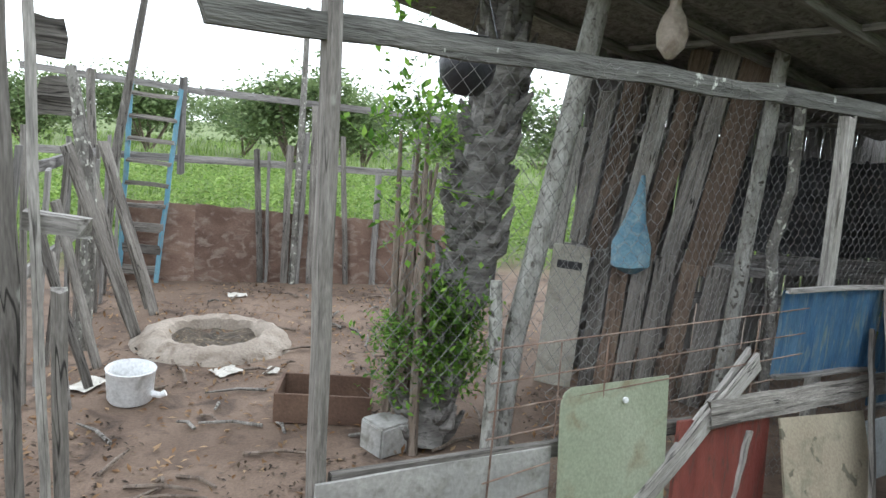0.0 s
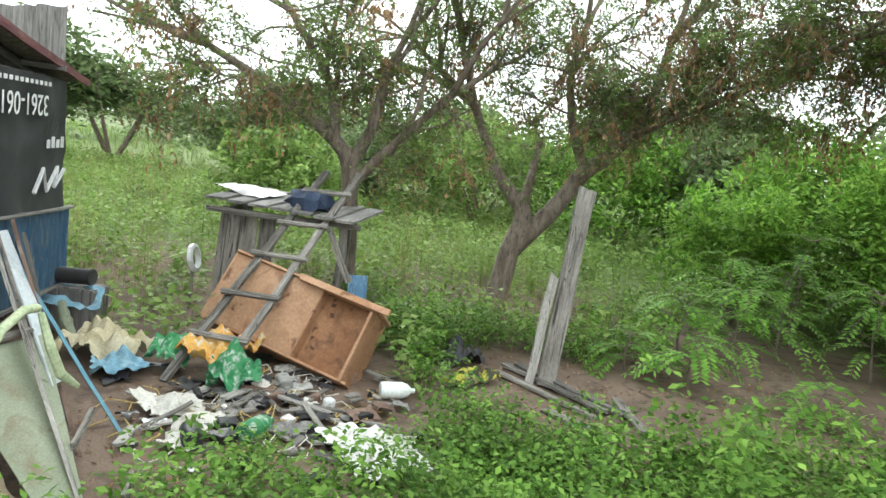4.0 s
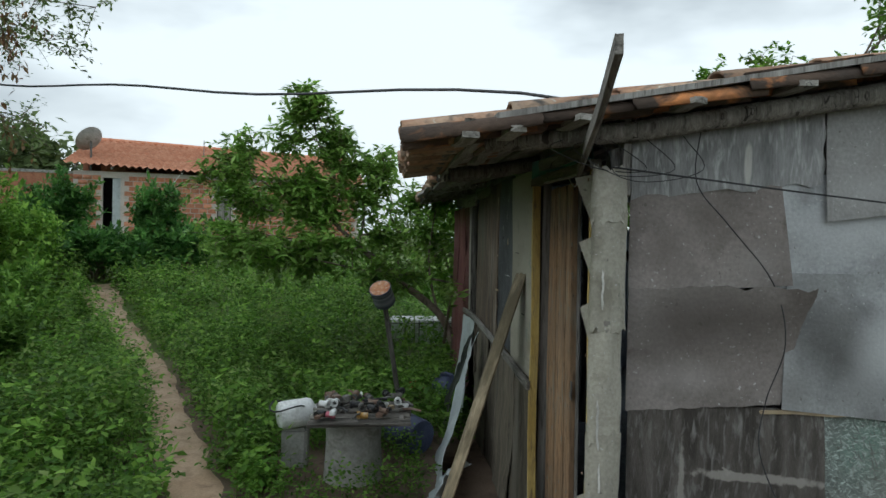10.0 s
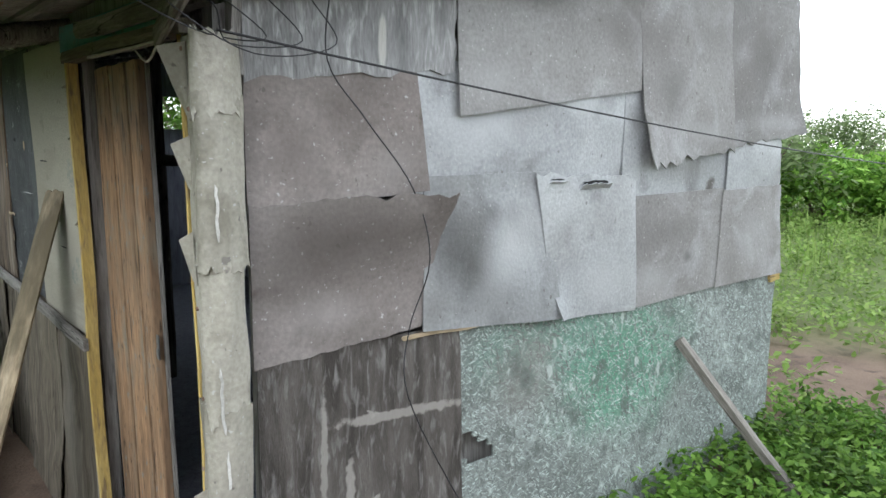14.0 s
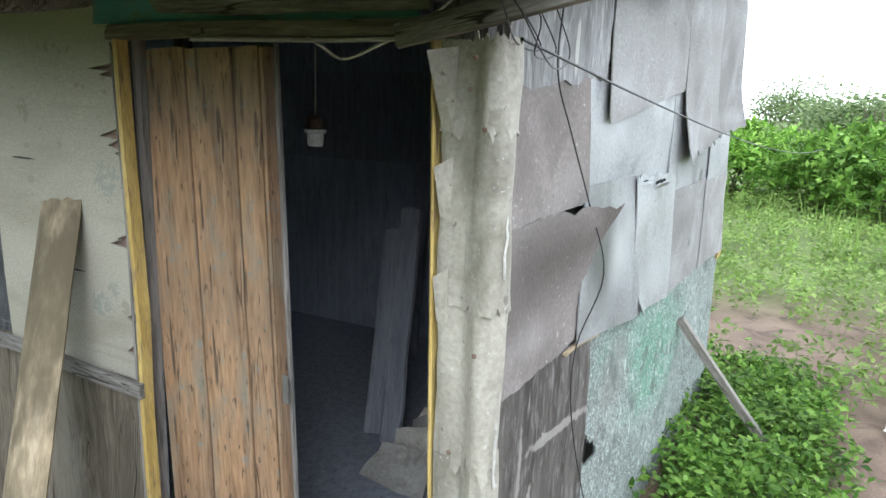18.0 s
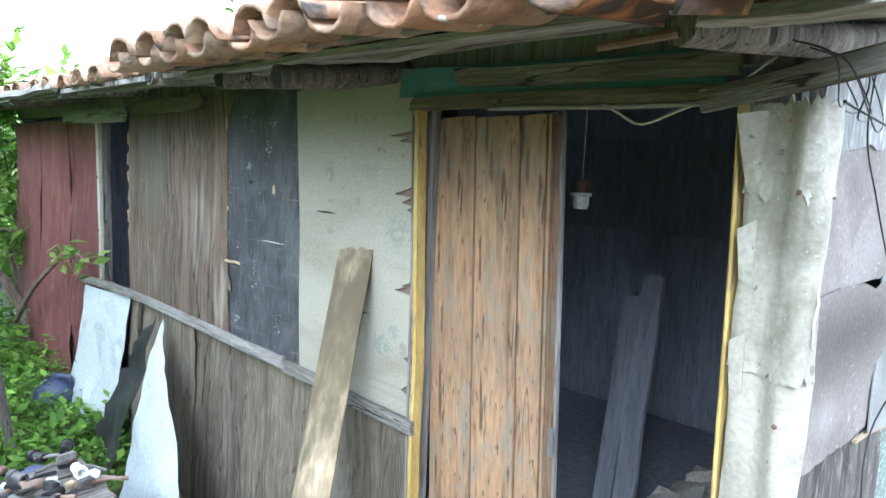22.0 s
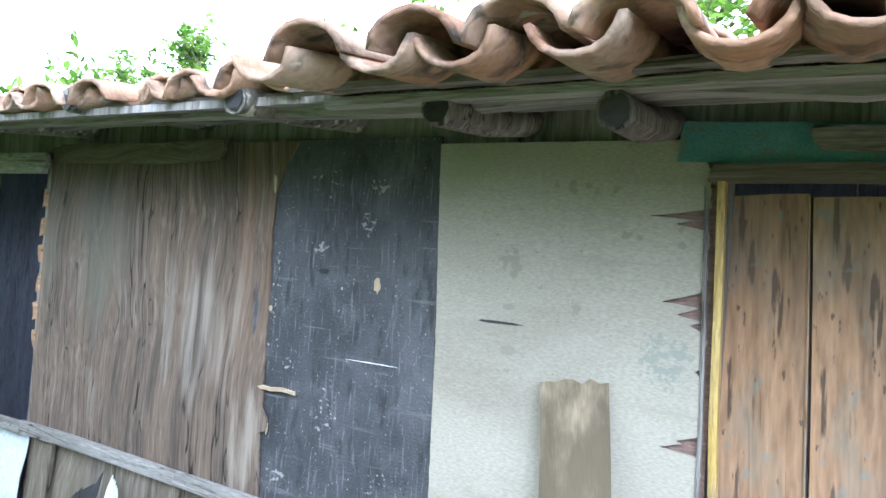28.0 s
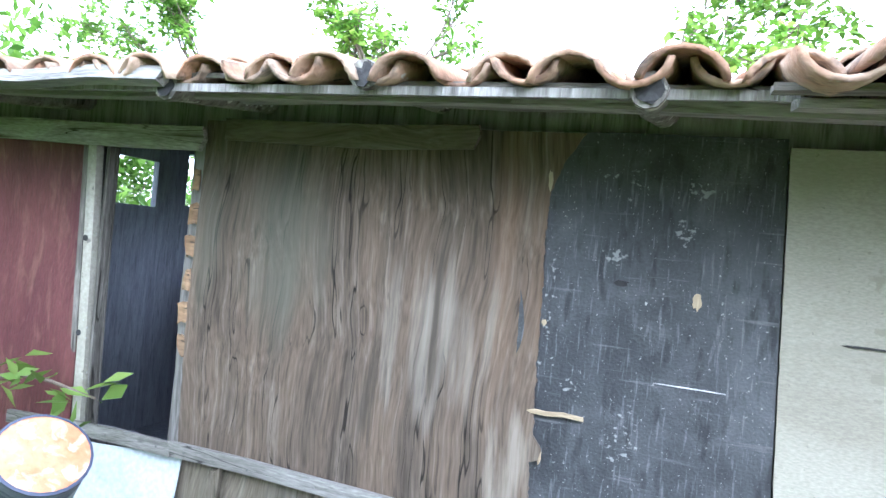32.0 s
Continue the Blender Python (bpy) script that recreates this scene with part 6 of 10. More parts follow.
plank("post", fl(4.30, 0, -0.05), fl(4.28, 1.93, -0.05), 0.06, 0.06, M_grey_wood, fence, "", OUT, 205)
plank("post", fl(5.75, 0, -0.05), fl(5.76, 1.95, -0.05), 0.07, 0.07, M_grey_wood, fence, "", OUT, 206)
plank("rail", fl(0.70, 0.60, 0.02), fl(2.3, 0.52, 0.02), 0.07, 0.03, M_grey_wood, fence, "", OUT, 207)


def netting(x0, x1, z0, z1, cw, ch, off, wob, rad, seed, hexa=False):
    """Woven wire netting on the fence line as thin bars."""
    bm = bmesh.new()
    nx, nz = int((x1 - x0) / cw), int((z1 - z0) / ch)

    def pt(i, j):
        x = x0 + (i + (0.5 if j % 2 else 0)) * cw
        z = z0 + j * ch
        q = Vector((x * 2.1, z * 2.1, seed))
        return fl(x + wob * noise.noise(q), z + wob * noise.noise(q + Vector((9, 0, 0))), off + 1.6 * wob * noise.noise(q * 0.8 + Vector((0, 9, 0))))

    def bar(a, b):
        d = (b - a).normalized()
        u = d.cross(Vector(OUT)).normalized() * rad
        w = Vector(OUT) * rad
        r0, r1 = [bm.verts.new(a + k) for k in (u, -u * 0.5 + w, -u * 0.5 - w)], [bm.verts.new(b + k) for k in (u, -u * 0.5 + w, -u * 0.5 - w)]
        for k in range(3):
            bm.faces.new((r0[k], r0[(k + 1) % 3], r1[(k + 1) % 3], r1[k]))

    for j in range(nz):
        for i in range(nx):
            a = pt(i, j)
            if hexa:
                mid = a + (pt(i, j + 1) - a) * 0.0
                up = Vector((0, 0, ch * 0.42))
                bar(a, a + up)
                bar(a + up, pt(i, j + 1))
                bar(a + up, pt(i - 1 if j % 2 == 0 else i + 1, j + 1))
            else:
                bar(a, pt(i, j + 1))
                bar(a, pt(i - 1 if j % 2 == 0 else i + 1, j + 1))
    return bm


part("chain_link", netting(0.82, 1.75, 0.85, 1.93, 0.062, 0.034, 0.03, 0.03, 0.0011, 3), M_wire, fence, "sagging chain-link netting")
part("hex_netting", netting(1.55, 5.7, 0.15, 1.95, 0.05, 0.036, 0.0, 0.05, 0.0009, 5, True), M_net, fence, "fine hexagonal wire netting")
grille = lone("rusty_grille", tube([fl(1.25, 1.05, 0.06), fl(1.24, 0.15, 0.06)], 0.004, 5), M_rust, "rusty welded wire grille standing at the fence", "grille")
for k, z in enumerate((0.98, 0.86, 0.76, 0.66, 0.5, 0.4, 0.3)):
    part("bar", tube([fl(1.22, z, 0.06), fl(2.95 if k < 4 else 1.5, z + 0.03, 0.07)], 0.003, 5), M_rust, grille)
for x in (1.5, 1.72, 2.6):
    part("upright", tube([fl(x, 0.98, 0.065), fl(x + 0.01, 0.62, 0.065)], 0.003, 5), M_rust, grille)

# the plank wall of the shed, behind the netting
Q0, QD = Vector((2.49, 4.50, 0)), Vector((0.843, -0.537, 0))
QF = (-0.537, -0.843, 0)
shed = thing("plank_shed", (4.2, 4.2, 0), "dark lean-to shed with a front of loose grey planks", "shed")


def qp(s, z, off=0.0):
    return Q0 + QD * s + Vector(QF) * off + Vector((0, 0, z))


rr = random.Random(21)
for k, (s, w, z0, z1, ln) in enumerate(((0.05, 0.085, 1.02, 1.80, 0.10), (0.19, 0.085, 1.02, 2.06, 0.10), (0.32, 0.10, 0.95, 2.14, 0.12), (0.49, 0.095, 0.9, 2.20, 0.13), (0.64, 0.10, 0.9, 2.34, 0.14), (0.80, 0.10, 0.9, 2.40, 0.15), (0.98, 0.14, 0.9, 2.46, 0.15))):
    plank("front_plank", qp(s, z0), qp(s + ln * (z1 - z0), z1), w * 1.38, 0.02, (M_pale_wood, M_grey_wood, M_brown_wood, M_pale_wood, M_brown_wood, M_grey_wood, M_brown_wood)[k], shed, "", QF, 210 + k, 0.006, 0.012)
for k, (s, w, z1, ln) in enumerate(((0.36, 0.09, 1.0, 0.02), (0.47, 0.10, 1.02, 0.04), (0.60, 0.10, 0.98, 0.05), (0.73, 0.11, 1.0, 0.06), (0.88, 0.10, 0.97, 0.07), (1.05, 0.12, 0.98, 0.08), (1.2, 0.09, 0.9, 0.09))):
    plank("lower_plank", qp(s, 0, 0.03), qp(s + ln, z1, 0.03), w * 1.2, 0.022, (M_grey_wood, M_brown_wood, M_grey_wood)[k % 3], shed, "", QF, 220 + k, 0.006, 0.015)
plank("rail", qp(0.0, 0.98, -0.03), qp(1.5, 0.95, -0.03), 0.07, 0.04, M_dark_wood, shed, "", QF, 230)
plank("rail", qp(0.0, 1.75, -0.04), qp(1.5, 1.9, -0.04), 0.07, 0.04, M_dark_wood, shed, "", QF, 231)
hatch = part("hatch", board(1.0, 0.26, 0.02, 0.003, 4, 232), M_post_sheet, shed, "pale door-like board", span_pose(qp(0.13, 0, 0.05), qp(0.17, 1.0, 0.05), QF))
# Dark plate for the shade behind the slot.
part("hatch_slot", block(0.17, 0.006, 0.055, 0), M_hollow_shade, hatch, "dark slot", span_pose(qp(0.165, 0.84, 0.063), qp(0.17, 1.0, 0.063), QF))
for k, (x0, y0, x1, y1) in enumerate(((2.75, 4.6, 3.6, 5.2), (3.6, 5.2, 6.6, 4.95), (6.6, 4.95, 6.0, 3.62))):
    a, b = Vector((x0, y0, 0)), Vector((x1, y1, 0))
    n = max(2, int((b - a).length / 0.16))
    for i in range(n):
        p = a.lerp(b, (i + 0.5) / n)
        plank("back_plank", p, p + Vector((0, 0, 2.5)), (b - a).length / n - 0.004, 0.02, M_dark_wood, shed, "", (0, -1, 0) if k < 2 else (-1, 0, 0), 240 + 30 * k + i)
part("pole", tube([qp(1.22, 0.0, 0.1), qp(1.25, 1.3, 0.1), qp(1.32, 2.7, 0.1)], [0.055, 0.05, 0.045], 10, 0.12, 4), M_pale_lichen, shed, "lichened round pole", smooth=True)
part("pole", tube([qp(1.50, 0.0, 0.1), qp(1.45, 0.8, 0.1), qp(1.40, 1.15, 0.12), qp(1.46, 1.5, 0.1), qp(1.44, 2.05, 0.1)], 0.034, 8, 0.15, 5), M_lichen_wood, shed, "crooked thin pole", smooth=True)
part("shade_cloth", sheet((3.75, 4.75, 0.95), (6.3, 4.35, 0.95), (6.3, 4.35, 1.75), (3.75, 4.75, 1.7), 40, 14, 0.004, (0.02, 0, 0.02, 0), 0.10, seed=64, freq=4.5), surface("grey_shade_cloth", (0.05, 0.05, 0.055), (0.085, 0.083, 0.085), scale=5, bump=0.6), shed, "wrinkled dark grey shade cloth", smooth=True)
plank("shelf_board", (3.7, 4.6, 0.88), (6.3, 4.2, 0.88), 0.16, 0.03, M_dark_wood, shed, "", (0, -1, 0), 290)
plank("shelf_board", (3.7, 4.6, 0.60), (6.3, 4.2, 0.60), 0.10, 0.03, M_dark_wood, shed, "", (0, -1, 0), 291)

# shed roof: falls towards the tarp
def shed_roof(name, x0, z0, x1, z1, o0, o1, material, label, waves=True):
    bm = bmesh.new()
    nu, nv = 60, 2
    rows = []
    for i in range(nu + 1):
        row = []
        for j in range(nv + 1):
            u, v = i / nu, j / nv
            p = fl(x0 + (x1 - x0) * v, z0 + (z1 - z0) * v, o0 + (o1 - o0) * u)
            p.z += 0.02 * math.cos(u * nu * 0.9) if waves else 0
            row.append(bm.verts.new(p))
        rows.append(row)
    for a, b in zip(rows, rows[1:]):
        for j in range(nv):
            bm.faces.new((a[j], b[j], b[j + 1], a[j + 1]))
    bmesh.ops.recalc_face_normals(bm, faces=bm.faces[:])
    bmesh.ops.solidify(bm, geom=bm.faces[:], thickness=0.008)
    return part(name, bm, material, shed, label)


shed_roof("roof_sheet", 6.05, 1.955, 1.5, 2.70, 0.10, -2.7, M_dark_wood, "dark corrugated roof sheet")
plank("fascia", fl(6.08, 1.94, 0.115), fl(1.5, 2.68, 0.115), 0.06, 0.02, M_maroon, shed, "maroon painted fascia", OUT, 292)
for k, o in enumerate((-0.15, -0.9, -1.7)):
    plank("roof_beam", fl(6.0, 1.91, o), fl(1.6, 2.62, o), 0.07, 0.05, M_dark_wood, shed, "", OUT, 293 + k)
for k, q in enumerate((0.12, 0.35, 0.6)):
    plank("purlin", fl(6.0 - 4.4 * q, 1.925 + 0.71 * q, 0.14), fl(6.0 - 4.4 * q, 1.925 + 0.71 * q, -2.5), 0.05, 0.04, M_dark_wood, shed, "", (0, 0, 1), 297 + k)

# printed tarp
tarp = thing("printed_tarp", fl(5.05, 1.0), "black printed tarp hung at the fence, its white lettering upside down", "tarp")
part("cloth", sheet(fl(4.31, 1.02, 0.05), fl(5.84, 0.96, 0.06), fl(5.80, 1.93, 0.05), fl(4.30, 1.94, 0.05), 24, 18, 0.003, (0.006, 0.01, 0, 0), 0.03, seed=66), M_tarp, tarp, "black cloth", smooth=True)
part("white_hem", sheet(fl(4.295, 1.02, 0.062), fl(4.335, 1.02, 0.062), fl(4.325, 1.94, 0.062), fl(4.285, 1.94, 0.062), 2, 10, 0.002, seed=67, bulge=0.0), M_print, tarp, "white hem")


def lettering(name, text, size, at, parent, turn=0, ink=M_print, face=OUT, slant=0.0):
    """Raised lettering of a word, as a mesh, facing out of the fence."""
    cu = bpy.data.curves.new(name, "FONT")
    cu.body, cu.size, cu.extrude, cu.align_x, cu.shear = text, size, 0.0015, "CENTER", slant
    tmp = bpy.data.objects.new(name, cu)
    scene.collection.objects.link(tmp)
    me = bpy.data.meshes.new_from_object(tmp)
    bpy.data.objects.remove(tmp)
    me.materials.clear()
    me.materials.append(ink)
    f = Vector(face)
    x = Vector((0, 0, 1)).cross(f).normalized()
    m = Matrix((x, Vector((0, 0, 1)), f)).transposed().to_4x4()
    return part(name, me, ink, parent, "", Matrix.Translation(at) @ m @ pose(0, 0, 0, 0, 0, turn))


lettering("number_lettering", "3261-0619", 0.20, fl(4.95, 1.80, 0.09), tarp, 180)
for k in range(13):
    part("small_writing", block(0.045, 0.003, 0.028, 0), M_print, tarp, "", span_pose(fl(4.48 + 0.075 * k, 1.868, 0.088), fl(4.48 + 0.075 * k, 1.96, 0.088), OUT))
for k in range(4):
    part("small_writing", block(0.06, 0.003, 0.06 + 0.02 * (k % 2), 0), M_print, tarp, "", span_pose(fl(5.38 + 0.085 * k, 1.44, 0.094), fl(5.38 + 0.085 * k, 1.6, 0.094), OUT))
part("print_stroke", tube([fl(5.15, 1.14, 0.10), fl(5.3, 1.30, 0.10), fl(5.36, 1.14, 0.10), fl(5.55, 1.30, 0.10), fl(5.5, 1.16, 0.10), fl(5.68, 1.28, 0.10)], 0.014, 4), M_print, tarp, "white brush-like stroke")


# blue sheet panels
def ribbed(name, x0, x1, z0a, z0b, z1a, z1b, off, seed, label):
    t = thing(name, fl((x0 + x1) / 2, z0a, off), label, "panel", "blue panels on the fence")
    bm = bmesh.new()
    n = int((x1 - x0) / 0.022)
    rows = []
    for i in range(n + 1):
        u = i / n
        x = x0 + (x1 - x0) * u
        o = off + (0.012 if (i % 5) in (2, 3) else 0)
        rows.append([bm.verts.new(fl(x, (z0a + (z0b - z0a) * u) * (1 - v) + (z1a + (z1b - z1a) * u) * v, o)) for v in (0, 0.5, 1)])
    for a, b in zip(rows, rows[1:]):
        for k in range(2):
            bm.faces.new((a[k], b[k], b[k + 1], a[k + 1]))
    bmesh.ops.solidify(bm, geom=bm.faces[:], thickness=0.003)
    part("ribbed_sheet", bm, M_blue_metal, t)
    plank("frame_rail", fl(x0, z1a, off + 0.02), fl(x1, z1b, off + 0.02), 0.03, 0.03, M_dark_wood, t, "dark top rail", OUT, seed)
    plank("frame_rail", fl(x0, z0a, off + 0.02), fl(x1, z0b, off + 0.02), 0.03, 0.03, M_dark_wood, t, "dark bottom rail", OUT, seed + 1)
    return t


ribbed("blue_metal_sheeting", 2.76, 3.62, 0.70, 0.64, 1.10, 1.08, 0.05, 300, "blue ribbed metal panel, faded and greened")
ribbed("blue_metal_sheeting", 3.64, 5.98, 0.42, 0.36, 1.07, 0.96, 0.05, 302, "long blue ribbed metal panel, scratched")

# boards and plates that lean on the fence
gp = thing("leaning_plate", fl(1.8, 0, 0.15), "mossy green hardboard plate leaning on the fence", "plate")
bm = bmesh.new()
o = [(0, 0), (0.57, 0), (0.57, 0.80), (0.05, 0.80), (0.02, 0.785), (0.005, 0.76), (0, 0.72)]
f = bm.faces.new([bm.verts.new((x - 0.285, 0, z)) for x, z in o])
bm.normal_update()
bmesh.ops.solidify(bm, geom=[f], thickness=0.006)
mp = span_pose(fl(1.78, 0, 0.16), fl(1.80, 0.80, 0.06), OUT)
part("plate", bm, M_hard_green, gp, "", mp)
part("bolt", lathe([(0, 0.012), (0.012, 0.010), (0.012, 0), (0, 0)], 12), M_white_plastic, gp, "white bolt head", span_pose(mp @ Vector((0.03, -0.008, 0.73)), mp @ Vector((0.03, -0.1, 0.73)), (0, 0, 1)))
lone("leaning_board", sheet(fl(0.64, 0, 0.05), fl(1.54, 0, 0.05), fl(1.52, 0.575, 0.04), fl(0.64, 0.615, 0.04), 14, 6, 0.012, seed=68), M_concrete, "grey mossy cement board at the foot of the fence", "board")
for k, (a, b, w, mt, lb) in enumerate((
        (fl(1.50, 0, 0.16), fl(2.62, 0.80, 0.08), 0.085, M_pale_wood, "pale split plank propped aslant on the fence"),
        (fl(1.56, 0, 0.13), fl(2.58, 0.82, 0.05), 0.04, M_pale_wood, "thin pale lath propped aslant on the fence"),
        (fl(2.30, 0.605, 0.11), fl(3.72, 0.55, 0.09), 0.12, M_grey_wood, "grey mossy plank fixed across the fence"),
        (Vector((3.12, 2.14, 0)), fl(3.63, 1.12, 0.05), 0.085, M_grey_wood, "long grey plank leaning on the blue panel"),
        (Vector((3.06, 2.20, 0)), fl(3.56, 0.84, 0.06), 0.07, M_grey_wood, "shorter grey plank leaning on the blue panel"),
        (Vector((3.50, 1.76, 0)), fl(4.48, 1.07, 0.10), 0.075, M_pale_wood, "pale flaking frame piece leaning on the fence"),
        (Vector((3.62, 1.84, 0)), fl(4.62, 0.98, 0.10), 0.05, M_grey_wood, "narrow grey lath leaning on the fence"),
        (Vector((3.95, 2.05, 0)), fl(4.78, 1.02, 0.12), 0.03, M_rust, "rusty bar leaning on the fence"),
        (Vector((4.28, 2.35, 0)), fl(5.0, 0.86, 0.12), 0.10, M_grey_wood, "broad grey plank leaning on the fence"),
        (Vector((4.19, 1.94, 0)), fl(4.62, 0.90, 0.14), 0.055, M_blue_wood, "blue painted frame piece leaning on the fence"),
        (Vector((3.72, 1.95, 0.18)), Vector((4.05, 2.05, 0.22)), 0.04, M_grey_wood, "short crosspiece on leaning laths"),
        (Vector((3.60, 1.62, 0.012)), Vector((3.85, 1.70, 0.012)), 0.07, M_pale_wood, "short pale board lying on the ground"),
        (fl(2.50, 0.02, 0.11), fl(2.60, 0.46, 0.10), 0.045, M_pale_wood, "pale lath standing before a red panel"))):
    lone("leaning_plank", board((b - a).length, w, 0.022, 0.006, 7, 310 + k, 0.01), mt, lb, "plank", "planks leaning on the fence", m=span_pose(a, b, (0.5, -0.85, 0.2)))
lone("leaning_fibre_sheet", sheet((3.10, 2.19, 0.0), (3.46, 2.03, 0.0), fl(4.02, 0.84, 0.07), fl(3.74, 1.17, 0.07), 8, 30, 0.006, (0.01, 0.025, 0.03, 0.004), 0.015, seed=69), surface("rough_tan_fibre_sheet", (0.46, 0.36, 0.25), (0.54, 0.44, 0.32), (0.36, 0.33, 0.2), scale=4, fine=30, bump=0.8), "torn tan fibre sheet leaning on the fence", "sheet", smooth=True)
lone("red_scrap_door", sheet(fl(2.12, 0, 0.12), fl(2.74, 0, 0.12), fl(2.76, 0.53, 0.07), fl(2.16, 0.58, 0.07), 8, 6, 0.02, seed=70, bulge=0.004), M_red_wood, "dark red painted wooden panel leaning on the fence", "panel")
lone("scrap_hardboard", sheet(fl(2.60, 0, 0.36), fl(3.20, 0, 0.42), fl(3.44, 0.46, 0.14), fl(2.74, 0.53, 0.14), 8, 6, 0.012, seed=71, bulge=0.005), M_tan_board, "mouldy tan board leaning on the fence", "panel")
lone("scrap_plastic_board", sheet(fl(3.20, 0, 0.10), fl(4.1, 0, 0.10), fl(4.05, 0.32, 0.06), fl(3.3, 0.34, 0.06), 8, 6, 0.02, seed=72, bulge=0.004), M_sheetwhite, "white plastic-faced panel standing at the fence", "panel")
lone("leaning_plate", sheet((3.34, 1.80, 0.0), (3.50, 1.74, 0.0), (4.22, 2.45, 0.52), (3.72, 2.62, 0.50), 8, 8, 0.006, seed=73, bulge=0.006), M_hard_green, "greenish plate leaning on the fence", "plate")
lone("leaning_plate", sheet((3.95, 2.22, 0.35), (4.2, 2.30, 0.3), fl(4.72, 0.95, 0.12), fl(4.6, 0.96, 0.12), 4, 6, 0.008, seed=74, bulge=0.004), M_sheetwhite, "white painted strip with blue edge leaning on the fence", "strip")
lone("plank_crosspiece", board(0.5, 0.06, 0.02, 0.006, 4, 340), M_grey_wood, "grey board across the leaning plates", "plank", m=span_pose((3.68, 2.66, 0.50), (4.25, 2.43, 0.58), (0, 0, 1)))
lone("garden_hose", tube([(3.22, 2.00, 0.0), (3.25, 2.06, 0.25), (3.27, 2.10, 0.48), (3.36, 2.14, 0.66), (3.52, 2.18, 0.76), (3.72, 2.22, 0.80), (3.84, 2.24, 0.78)], 0.022, 10, 0.04, 2), M_rope, "mossy bent hose arching between leaning planks", "hose", smooth=True)
rope = lone("frayed_rope", tube([(3.84, 2.22, 0.76), (3.82, 2.15, 0.60), (3.86, 2.12, 0.46), (3.98, 2.10, 0.36)], [0.016, 0.024, 0.022, 0.012], 8, 0.3, 6), M_rope, "frayed green rope hanging from leaning planks", "rope")

# left side of the yard gate
gate = thing("plank_gate_post", fl(-0.12, 0), "upright weathered planks beside the gate", "post")
for k, (x, w, z, dz) in enumerate(((-0.30, 0.07, 2.3, 0), (-0.215, 0.06, 2.3, 0.02), (-0.145, 0.055, 2.3, 0.0), (-0.075, 0.05, 2.3, 0.015), (-0.02, 0.035, 2.25, 0.0))):
    plank("upright", fl(x, 0, dz), fl(x - 0.035, z, dz), w, 0.04, M_pale_wood if k != 3 else M_grey_wood, gate, "", OUT, 350 + k)
plank("stub", fl(0.015, 0, -0.03), fl(0.005, 1.22, -0.03), 0.05, 0.05, M_grey_wood, gate, "short grey stub", OUT, 356)
plank("bracket", fl(-0.05, 1.39, -0.05), fl(0.06, 1.38, 0.02), 0.07, 0.05, M_pale_wood, gate, "pale bracket", (0, 0, 1), 357)
for k, z in enumerate((1.82, 1.68)):
    plank("rail_end", fl(-0.03, z, -0.10), fl(0.035, z, -0.10), 0.10, 0.03, M_grey_wood, gate, "", OUT, 358 + k)

# ---- yard ----
back = thing("yard_back_fence", (0.7, 7.6, 0), "back fence of rusty sheets, rails and grey posts", "fence")
for k in range(5):
    x = -0.7 + 0.68 * k
    part("rusty_sheet", sheet((x, 7.55, 0), (x + 0.72, 7.55 - 0.004 * k, 0), (x + 0.72, 7.55, 0.80 - 0.03 * k), (x, 7.55, 0.83 - 0.03 * k), 8, 6, 0.004, (0, 0, 0.012, 0), 0.02, seed=80 + k), M_rust, back, "rust-brown metal sheet", smooth=True)
for k, (a, b, w) in enumerate((((-1.6, 7.62, 1.26), (2.6, 7.5, 1.25), 0.085), ((-1.6, 7.62, 2.03), (0.1, 7.6, 1.93), 0.075), ((0.05, 7.6, 1.94), (2.6, 7.5, 1.85), 0.08))):
    plank("rail", a, b, w, 0.04, M_dark_wood, back, "dark rail", seed=360 + k)
for k, (x0, z0, x1, z1, w) in enumerate(((-0.17, 1.1, -0.15, 2.05, 0.09), (0.64, 0, 0.57, 1.4, 0.08), (0.88, 0, 0.9, 1.46, 0.09), (1.0, 0, 1.06, 1.6, 0.10), (1.16, 0, 1.15, 1.9, 0.10), (1.55, 0, 1.44, 1.6, 0.07), (1.84, 0, 1.85, 1.22, 0.08), (2.25, 0, 2.25, 1.9, 0.09), (-0.95, 0, -0.98, 2.05, 0.09), (0.70, 0, 0.69, 1.38, 0.05))):
    plank("post", (x0, 7.53, z0), (x1, 7.53, z1), w, 0.06, M_grey_wood if k % 3 else M_dark_wood, back, "", seed=370 + k)
part("pole", tube([(0.97, 7.5, 0), (1.0, 7.5, 1.5), (1.02, 7.5, 2.85)], [0.04, 0.035, 0.028], 8, 0.1, 2), M_lichen_wood, back, "tall thin pole", smooth=True)
part("pole", tube([(-0.88, 7.4, 0), (-0.72, 7.3, 1.3), (-0.45, 7.2, 2.8)], [0.05, 0.045, 0.03], 8, 0.1, 3), M_grey_wood, back, "slanting pole", smooth=True)
lad = thing("blue_ladder", (-0.5, 7.4, 0), "light blue painted ladder tied to the back fence", "ladder")
plank("stile", (-0.72, 7.45, 0.0), (-0.62, 7.5, 1.98), 0.055, 0.03, M_blue_wood, lad, seed=380)
plank("stile", (-0.38, 7.45, 0.0), (-0.17, 7.5, 1.93), 0.055, 0.03, M_blue_wood, lad, seed=381)
for k in range(9):
    z = 0.12 + 0.215 * k
    plank("rung", (-0.71 + 0.05 * z, 7.46, z + 0.02), (-0.37 + 0.10 * z, 7.46, z), 0.10 if k < 3 else 0.05, 0.025, M_grey_wood, lad, "grey rung", seed=382 + k)

